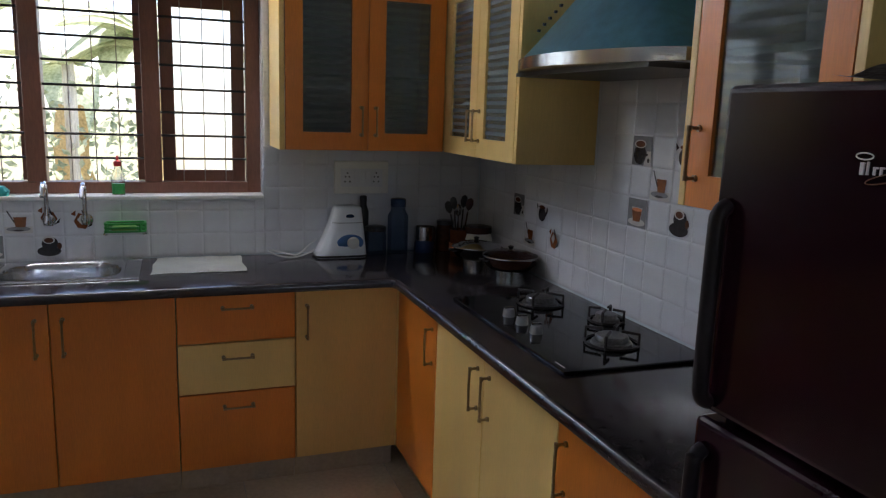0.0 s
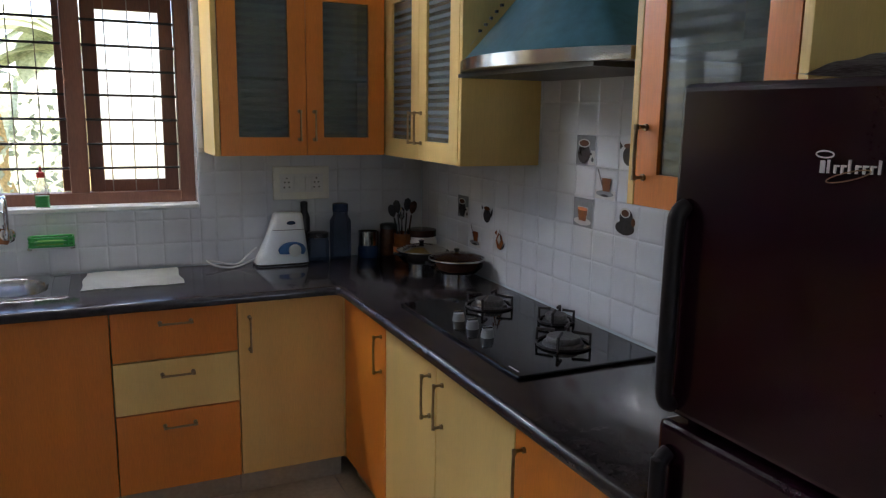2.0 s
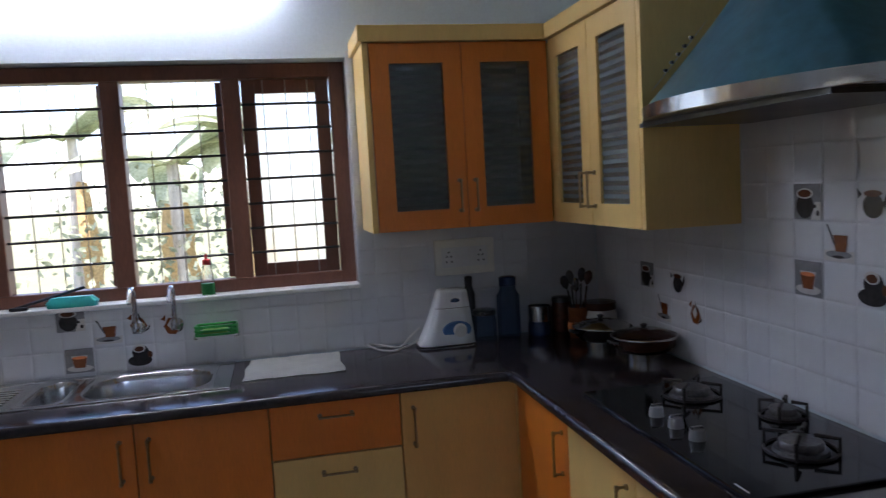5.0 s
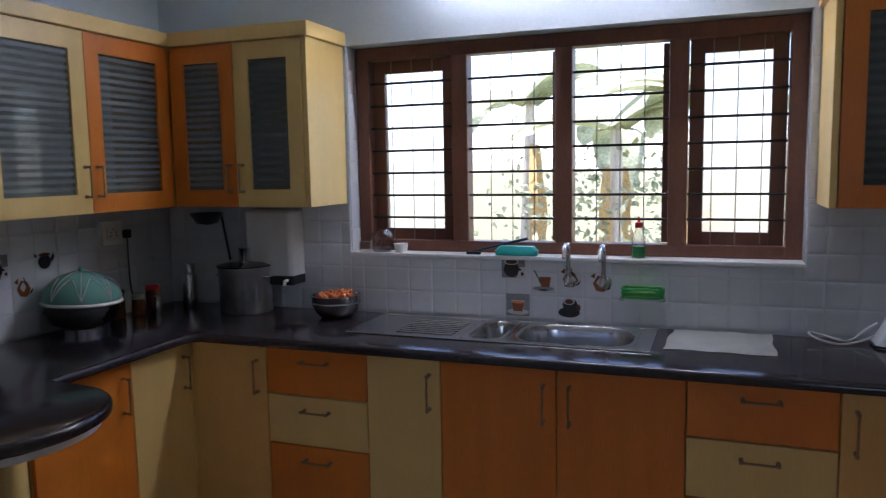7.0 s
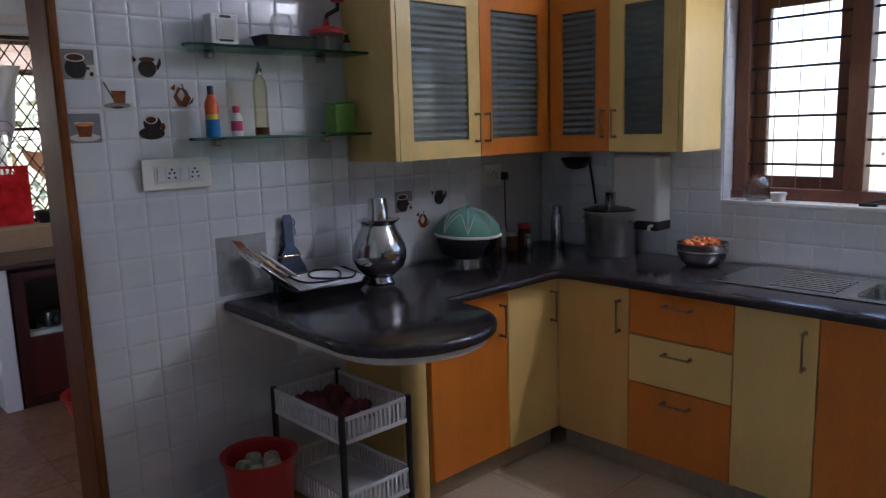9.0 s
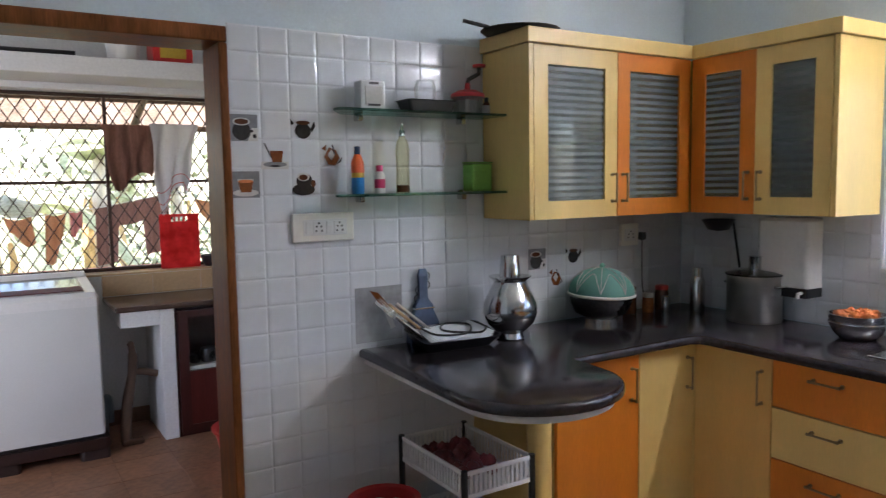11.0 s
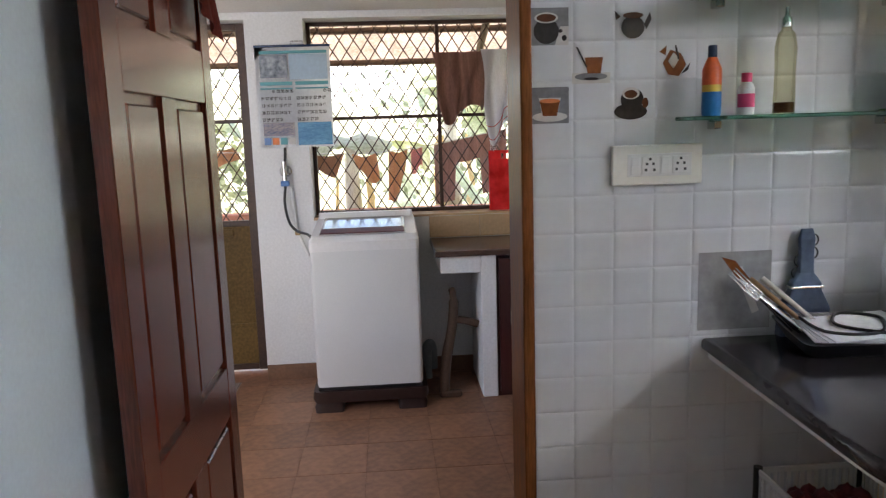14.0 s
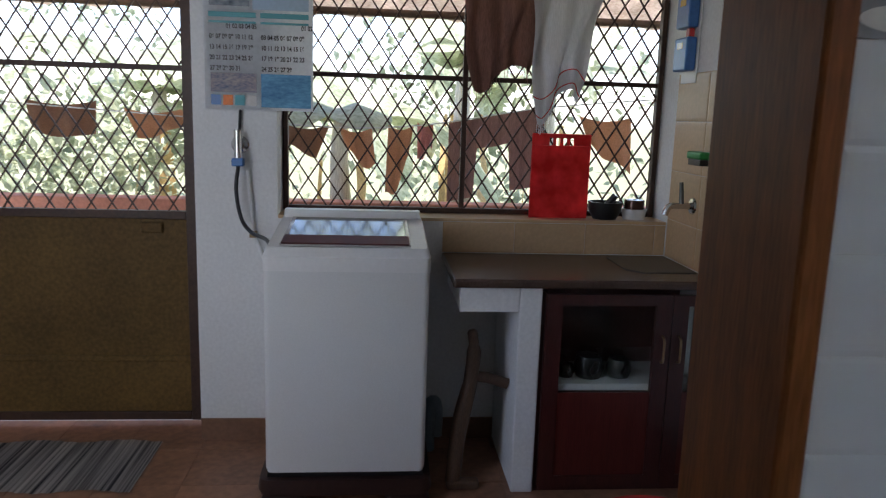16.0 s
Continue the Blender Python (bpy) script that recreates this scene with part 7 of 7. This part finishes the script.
shrubs("tree_crowns", "leafy tree crowns above the garden", (-10.5, 1.0, 3.3), (1.6, 3.8, 1.2), 2000, 0.15, 14)
solo("garden_parapet", box(-6.38, -6.22, -2.2, 4.0, -0.15, 0.88, 0.01), TERRAP, "low terracotta painted parapet outside the wash room", "parapet")
DRYCLOTH = surf("sunlit_brown_cloth", (0.30, 0.16, 0.10), 0.9, vary=0.2, grain=120, bump=0.2, trans=0.4)
# Sun on the cloth is put into this lighter, more orange brown.
TANCLOTH = surf("sunlit_tan_cloth", (0.52, 0.27, 0.15), 0.9, vary=0.2, grain=120, bump=0.2, trans=0.5)
PINKCLOTH = surf("sunlit_pink_cloth", (0.60, 0.27, 0.24), 0.9, vary=0.2, grain=120, bump=0.2, trans=0.5)


def line_cloth(y0, y1, zt, zb, skew, k, m, colour):
    """A small garment folded over the line: slack top edge, uneven hem and soft folds."""
    def f(u, v):
        hem = 0.7 + 0.3 * math.sin(2.3 * u + 1.9 * k) + 0.07 * math.sin(7 * u + k)
        return Vector((-6.0 + 0.02 * math.sin(11 * u + k) * (0.3 + v), y0 + (y1 - y0) * (u + 0.10 * v * (0.5 - u)) + skew * v, zt - 0.025 * math.sin(math.pi * u) - (zt - zb) * v * hem))
    solo("hanging_cloth", cloth(f, 16, 10, 0.002), m, colour + " cloth drying on an outdoor line", "cloth", "washing on the line", smooth=70)


line_cloth(-0.66, -0.30, 1.42, 1.24, 0.0, 0, DRYCLOTH, "brown")
line_cloth(-0.16, 0.14, 1.39, 1.24, 0.06, 1, TANCLOTH, "tan")
line_cloth(0.68, 0.93, 1.33, 1.06, -0.06, 2, DRYCLOTH, "brown")
line_cloth(0.98, 1.16, 1.32, 1.12, 0.03, 3, TANCLOTH, "tan")
line_cloth(1.25, 1.39, 1.34, 0.94, -0.02, 4.2, TANCLOTH, "tan")
line_cloth(1.41, 1.50, 1.36, 1.02, 0.0, 5, PINKCLOTH, "faded pink")
line_cloth(2.32, 2.62, 1.42, 1.10, 0.04, 6, TANCLOTH, "tan")
# Added slab; its pale colour stands in for sunlit ground below the door.
solo("door_apron", box(-6.2, -5.117, -1.3, 0.7, -0.15, -0.004, 0.003), surf("pale_apron_floor", (0.62, 0.60, 0.55), 0.85, vary=0.2, scale=3, grain=40, bump=0.2), "pale slab added outside the metal door to brighten the gap below", "apron", kind="structure")
c = solo("drying_shorts", cloth(lambda u, v: Vector((-5.95 + 0.012 * math.sin(8 * u), 1.58 + 0.53 * u, (1.36 + 0.10 * u) - v * (0.43 if (u < 0.3 or u > 0.66) else 0.17 - 0.05 * abs(u - 0.48)))), 30, 10, 0.003), BROWNT, "brown shorts drying on an outdoor line", "shorts", smooth=70)
ln = thing("clothes_line", (-5.98, 1.0, 1.32), "thin rope line strung outside", "clothes line")
part("rope", rod(curve_pts([(-5.99, -1.8, 1.46), (-5.99, 0.4, 1.34), (-5.98, 1.3, 1.33), (-5.96, 2.2, 1.47), (-5.96, 3.6, 1.6)], 6), 0.004, 6), LTP, ln)


def eave():
    t = thing("lean_to_roof", (-6.1, 0.8, 2.2), "weathered sheet lean-to roof on bamboo battens", "roof")
    b = bmesh.new()
    n = 70
    up = [[b.verts.new((x, -2.5 + 7.0 * i / n, z + 0.014 * math.sin(i * 1.9))) for i in range(n + 1)] for x, z in ((-5.13, 2.618), (-6.9, 2.02))]
    for i in range(n):
        b.faces.new((up[0][i], up[0][i + 1], up[1][i + 1], up[1][i]))
    bmesh.ops.solidify(b, geom=b.faces[:], thickness=0.004)
    part("sheet", b, TIN, t, smooth=60)
    for x, z in ((-5.7, 2.38), (-6.2, 2.21), (-6.75, 2.03)):
        part("batten", rod([(x, -2.5, z), (x, 4.5, z)], 0.025, 8), OLDWOOD, t, smooth=60)
    for y in (-1.6, 0.2, 2.0, 3.8):
        part("rafter", rod([(-5.13, y, 2.54), (-6.85, y, 1.97)], 0.03, 8), OLDWOOD, t, smooth=60)
    for y in (-2.3, 3.9):
        part("post", rod([(-6.8, y, -0.15), (-6.8, y, 1.97)], 0.035, 8), OLDWOOD, t, smooth=60)
eave()
solo("roof_slab", box(-5.6, 1.85, -1.95, 4.75, 3.08, 3.2), WHITE_PAINT, "flat concrete roof over the house", "roof", kind="structure")
# ---- floors ----
def floor(name, x0, x1, y0, y1, px, py, material, label, joint):
    base = solo(name, box(x0, x1, y0, y1, -0.15, -0.003), joint, label, "floor", kind="structure")
    nx, ny = math.ceil((x1 - x0) / px), math.ceil((y1 - y0) / py)
    meshes = {}
    for i in range(nx):
        for j in range(ny):
            a, b_ = x0 + i * px, min(x0 + (i + 1) * px, x1)
            c, d = y0 + j * py, min(y0 + (j + 1) * py, y1)
            key = (round(b_ - a, 4), round(d - c, 4))
            if min(key) < 0.02:
                continue
            if key not in meshes:
                w, h = key[0] / 2 - 0.0012, key[1] / 2 - 0.0012
                q = box(-w, w, -h, h, -0.0029, 0.0, 0.0008, 1)
                meshes[key] = mesh_of("floor_tile", q, material)
            ob = new("floor_tile", meshes[key])
            ob.parent = base
            ob.location = ((a + b_) / 2, (c + d) / 2, 0)
    return base


floor("floor", LX - 0.2, RX + 0.15, BACK - 0.15, WY + 0.2, 0.6, 0.6, FLOORTILE, "pale grey-beige tiled kitchen floor", GROUT)
floor("floor_wash", UX - 0.2, LX - 0.2, UY0 - 0.15, UY1 + 0.15, 0.305, 0.305, TERRA, "mottled brown tiled wash room floor", TERRAJ)

# ---- wall tiles ----
def tile_mesh(w, h, t, material):
    """A pressed tile lying in x (across) and z (up), facing -y, with a bevelled rim."""
    b = bmesh.new()
    a, c = w / 2 - 0.0007, h / 2 - 0.0007
    i = min(0.013, a * 0.4)
    rings = []
    for ins, d in ((0, 0), (0, t * 0.4), (i * 0.45, t * 0.85), (i, t)):
        rings.append([b.verts.new((x, -d, z)) for x, z in ((-a + ins, -c + ins), (a - ins, -c + ins), (a - ins, c - ins), (-a + ins, c - ins))])
    for lo, hi in zip(rings, rings[1:]):
        for k in range(4):
            b.faces.new((lo[k], lo[(k + 1) % 4], hi[(k + 1) % 4], hi[k]))
    b.faces.new(rings[-1])
    bmesh.ops.recalc_face_normals(b, faces=b.faces)
    return mesh_of("wall_tile", b, material)


TILES = {}
TURN = {"n": 0.0, "w": radians(90), "e": radians(-90)}


def tiling(name, label, side, plane, areas, u_start, pw, ph, z_start, material, thick=0.0027):
    """Tiles in the areas (u0, u1, z0, z1) of a wall; u runs along the wall in world x or y."""
    base = solo(name, bed(side, plane, areas), JOINT, label, "wall tiles", kind="structure")
    seen = set()
    for (u0, u1, z0, z1) in areas:
        i0 = math.floor((u0 - u_start) / pw)
        j0 = math.floor((z0 - z_start) / ph)
        i = i0
        while u_start + i * pw < u1 - 1e-4:
            j = j0
            while z_start + j * ph < z1 - 1e-4:
                a, b_ = max(u0, u_start + i * pw), min(u1, u_start + (i + 1) * pw)
                c, d = max(z0, z_start + j * ph), min(z1, z_start + (j + 1) * ph)
                j += 1
                if b_ - a < 0.008 or d - c < 0.008:
                    continue
                key = (round(b_ - a, 3), round(d - c, 3), material.name)
                if key not in TILES:
                    TILES[key] = tile_mesh(b_ - a, d - c, thick, material)
                ob = new("wall_tile", TILES[key])
                ob.parent = base
                u, z = (a + b_) / 2, (c + d) / 2
                ob.location = (u, plane - 0.0015, z) if side == "n" else (plane + 0.0015, u, z) if side == "w" else (plane - 0.0015, u, z)
                ob.rotation_euler = (0, 0, TURN[side])
            i += 1
    return base


def bed(side, plane, areas):
    b = bmesh.new()
    for u0, u1, z0, z1 in areas:
        if side == "n":
            box(u0, u1, plane - 0.0015, plane - 0.0002, z0, z1, bm=b)
        elif side == "w":
            box(plane + 0.0002, plane + 0.0015, u0, u1, z0, z1, bm=b)
        else:
            box(plane - 0.0015, plane - 0.0002, u0, u1, z0, z1, bm=b)
    return b


north = tiling("tiles_north", "white bevelled wall tiles round the kitchen window", "n", WY, [(LX + 0.006, WX0, 0.862, 1.36), (WX0, WX1, 0.862, WZ0 - 0.002), (WX1, RX - 0.006, 0.862, 1.36), (WX1, 0.452, 1.36, 2.1)], 0.155, 0.1128, TZ, T0, TILE)
west = tiling("tiles_west", "white bevelled wall tiles beside the doorway", "w", LX, [(DY1, 2.735, 0.0, 2.098), (2.735, WY - 0.006, 0.862, 1.36)], DY1, TP, TZ, T0 - 9 * TZ, TILE)
east = tiling("tiles_east", "white bevelled wall tiles behind the hob", "e", RX, [(1.53, 2.035, 0.862, 1.333), (2.035, 2.945, 0.862, 2.098), (2.945, WY - 0.006, 0.862, 1.36)], 2.708 - 12 * TP, TP, TZ, T0, TILE)
rev = bmesh.new()
for z in range(9):
    for xx in (WX0, WX1):
        s = 1 if xx == WX0 else -1
        a, b_ = sorted((xx + s * 0.001, xx + s * 0.0055))
        box(a, b_, WY + 0.003, WY + 0.083, WZ0 + 0.0205 + z * 0.1036, min(WZ1 - 0.002, WZ0 + 0.0205 + z * 0.1036 + 0.102), 0.0015, 1, bm=rev)
solo("tiles_reveal", rev, TILE, "white tiles lining the window reveal", "wall tiles", kind="structure")
beige_n = tiling("tiles_wash_north", "beige wall tiles above the wash counter", "n", UY1, [(UX + 0.006, -3.9, 0.833, 1.595)], UX, 0.305, 0.205, 0.79, BEIGE, 0.003)
beige_w = tiling("tiles_wash_west", "beige wall tiles under the mesh window", "w", UX, [(1.472, UY1 - 0.006, 0.833, UWZ0 - 0.013)], 1.472, 0.305, 0.205, 0.79, BEIGE, 0.003)
sk = bmesh.new()
box(UX + 0.001, UX + 0.011, MD1 + 0.002, UY1 - 0.012, 0, 0.095, bm=sk)
box(UX + 0.012, LX - 0.202, UY1 - 0.011, UY1 - 0.001, 0, 0.095, bm=sk)
solo("baseboard", sk, SKIRT, "brown tiled skirting of the wash room", "skirting", kind="structure")


# ---- printed cup tiles ----
def poly(b, pts, d):
    vs = [b.verts.new((x, -d, z)) for x, z in pts]
    b.faces.new(vs)
    return b


def disc(cx, cz, rx, rz, n=18, a0=0, a1=360):
    return [(cx + rx * math.cos(radians(a0 + (a1 - a0) * k / n)), cz + rz * math.sin(radians(a0 + (a1 - a0) * k / n))) for k in range(n if a1 - a0 == 360 else n + 1)]


def print_sheet(outlines, d):
    b = bmesh.new()
    for k, o in enumerate(outlines):
        lo = [b.verts.new((x, -d, z)) for x, z in o]
        f = b.faces.new(lo)
    bmesh.ops.recalc_face_normals(b, faces=b.faces)
    bmesh.ops.solidify(b, geom=b.faces[:], thickness=0.0003)
    return b


STYLES = {
    "beans": [(GREYB, [[(-0.052, -0.048), (0.052, -0.048), (0.052, 0.048), (-0.052, 0.048)]], 0), (LTP, [[(0.015, -0.048), (0.052, -0.048), (0.052, 0.0), (0.03, 0.0)]], 1), (DARKP, [disc(-0.008, -0.012, 0.034, 0.033), disc(0.04, -0.03, 0.007, 0.008, 8), disc(0.03, -0.012, 0.006, 0.005, 8)], 2), (LTP, [disc(-0.008, 0.022, 0.032, 0.014)], 3), (COFFEE, [disc(-0.008, 0.022, 0.026, 0.0105)], 4)],
    "pot": [(DARKP, [disc(0.0, -0.008, 0.032, 0.030), [(-0.034, 0.02), (-0.05, 0.035), (-0.046, 0.01)], [(0.03, 0.0), (0.046, 0.03), (0.05, 0.01), (0.036, -0.015)]], 2), (COFFEE, [disc(0.0, 0.022, 0.028, 0.008)], 3)],
    "tea": [(LTP, [[(-0.052, -0.048), (0.052, -0.048), (0.052, -0.02), (-0.052, -0.02)]], 0), (GREYB, [disc(0.0, -0.03, 0.045, 0.010)], 1), (TEA, [[(-0.018, 0.02), (0.032, 0.02), (0.026, -0.022), (-0.01, -0.022)]], 2), (DARKP, [[(-0.042, 0.047), (-0.036, 0.047), (-0.01, -0.005), (-0.015, -0.005)], disc(0.0, -0.036, 0.02, 0.004)], 3)],
    "glass": [(GREYB, [[(-0.052, -0.048), (0.052, -0.048), (0.052, 0.048), (-0.052, 0.048)]], 0), (LTP, [disc(0.0, -0.03, 0.048, 0.013), [(-0.03, 0.02), (0.03, 0.02), (0.02, -0.03), (-0.02, -0.03)]], 1), (TEA, [[(-0.028, 0.012), (0.028, 0.012), (0.019, -0.028), (-0.019, -0.028)]], 2), (CARROT, [disc(0.0, 0.012, 0.028, 0.006)], 3)],
    "dark_cup": [(DARKP, [disc(-0.004, -0.022, 0.046, 0.022), disc(0.0, 0.01, 0.032, 0.030)], 1), (LTP, [disc(-0.004, 0.026, 0.024, 0.016)], 2), (COFFEE, [disc(-0.004, 0.024, 0.018, 0.011)], 3), (COFFEE, [disc(0.036, 0.0, 0.009, 0.014, 10)], 2)],
    "splash": [(TEA, [[(-0.03, 0.0), (-0.01, 0.035), (0.02, 0.025), (0.035, -0.005), (0.015, -0.035), (-0.015, -0.03)], [(-0.04, 0.03), (-0.02, 0.046), (-0.022, 0.02)]], 1), (LTP, [[(-0.016, 0.005), (0.0, 0.028), (0.015, 0.01), (0.0, -0.015)]], 2), (DARKP, [[(0.002, 0.046), (0.007, 0.046), (0.016, 0.01), (0.011, 0.008)], [(0.02, -0.03), (0.046, 0.0), (0.04, -0.02)]], 3)],
}
PALEGREY = surf("pale_grey_print", (0.34, 0.34, 0.35), 0.25, vary=0.2, bump=0.0)
STYLES["forks"] = [(PALEGREY, [[(-0.052, -0.055), (0.052, -0.055), (0.052, 0.055), (-0.052, 0.055)]], 0), (LTP, [[(0.0, 0.03), (0.01, 0.034), (0.036, -0.03), (0.026, -0.034)]], 1), (TEA, [[(-0.02, 0.048), (0.0, 0.042), (0.03, 0.005), (0.016, 0.0)]], 2)]
PRINTS = {}


def cup_tile(parent, side, plane, u, z, style, size=1.0):
    """A printed cup on a tile: thin layers of glaze."""
    loc = (u, plane - 0.0062, z) if side == "n" else (plane + 0.0062, u, z) if side == "w" else (plane - 0.0062, u, z)
    anchor = None
    for k, (m, outl, lvl) in enumerate(STYLES[style]):
        key = (style, k)
        if key not in PRINTS:
            PRINTS[key] = mesh_of("cup_print", print_sheet(outl, 0.0004 * (lvl + 1)), m)
        ob = new("cup_print", PRINTS[key])
        ob.parent = anchor or parent
        if anchor is None:
            ob.location, ob.rotation_euler = loc, (0, 0, TURN[side])
            ob.scale = (size, 1, size)
            anchor = ob


for u, z, s in ((1.681, 1.73, "beans"), (1.907, 1.732, "pot"), (1.794, 1.628, "tea"), (2.02, 1.628, "splash"), (1.681, 1.525, "glass"), (1.907, 1.525, "dark_cup"), (3.035, 1.16, "beans"), (3.257, 1.165, "pot"), (3.147, 1.06, "splash")):
    cup_tile(west, "w", LX, u, z, s)
for u, z, s in ((2.652, 1.432, "beans"), (2.426, 1.432, "pot"), (2.539, 1.328, "tea"), (2.652, 1.224, "glass"), (2.426, 1.224, "dark_cup"), (2.313, 1.328, "splash"), (3.551, 1.14, "beans"), (3.325, 1.135, "pot"), (3.43, 1.025, "tea"), (3.215, 1.035, "splash")):
    cup_tile(east, "e", RX, u, z, s)
for u, z, s in ((-0.69, 0.925, "glass"), (-0.578, 1.03, "tea"), (-0.465, 0.925, "dark_cup"), (-0.34, 1.03, "splash"), (-0.465, 1.045, "splash"), (-0.71, 1.09, "beans")):
    cup_tile(north, "n", WY, u, z, s)
cup_tile(west, "w", LX, 2.21, 0.992, "forks", 2.05)
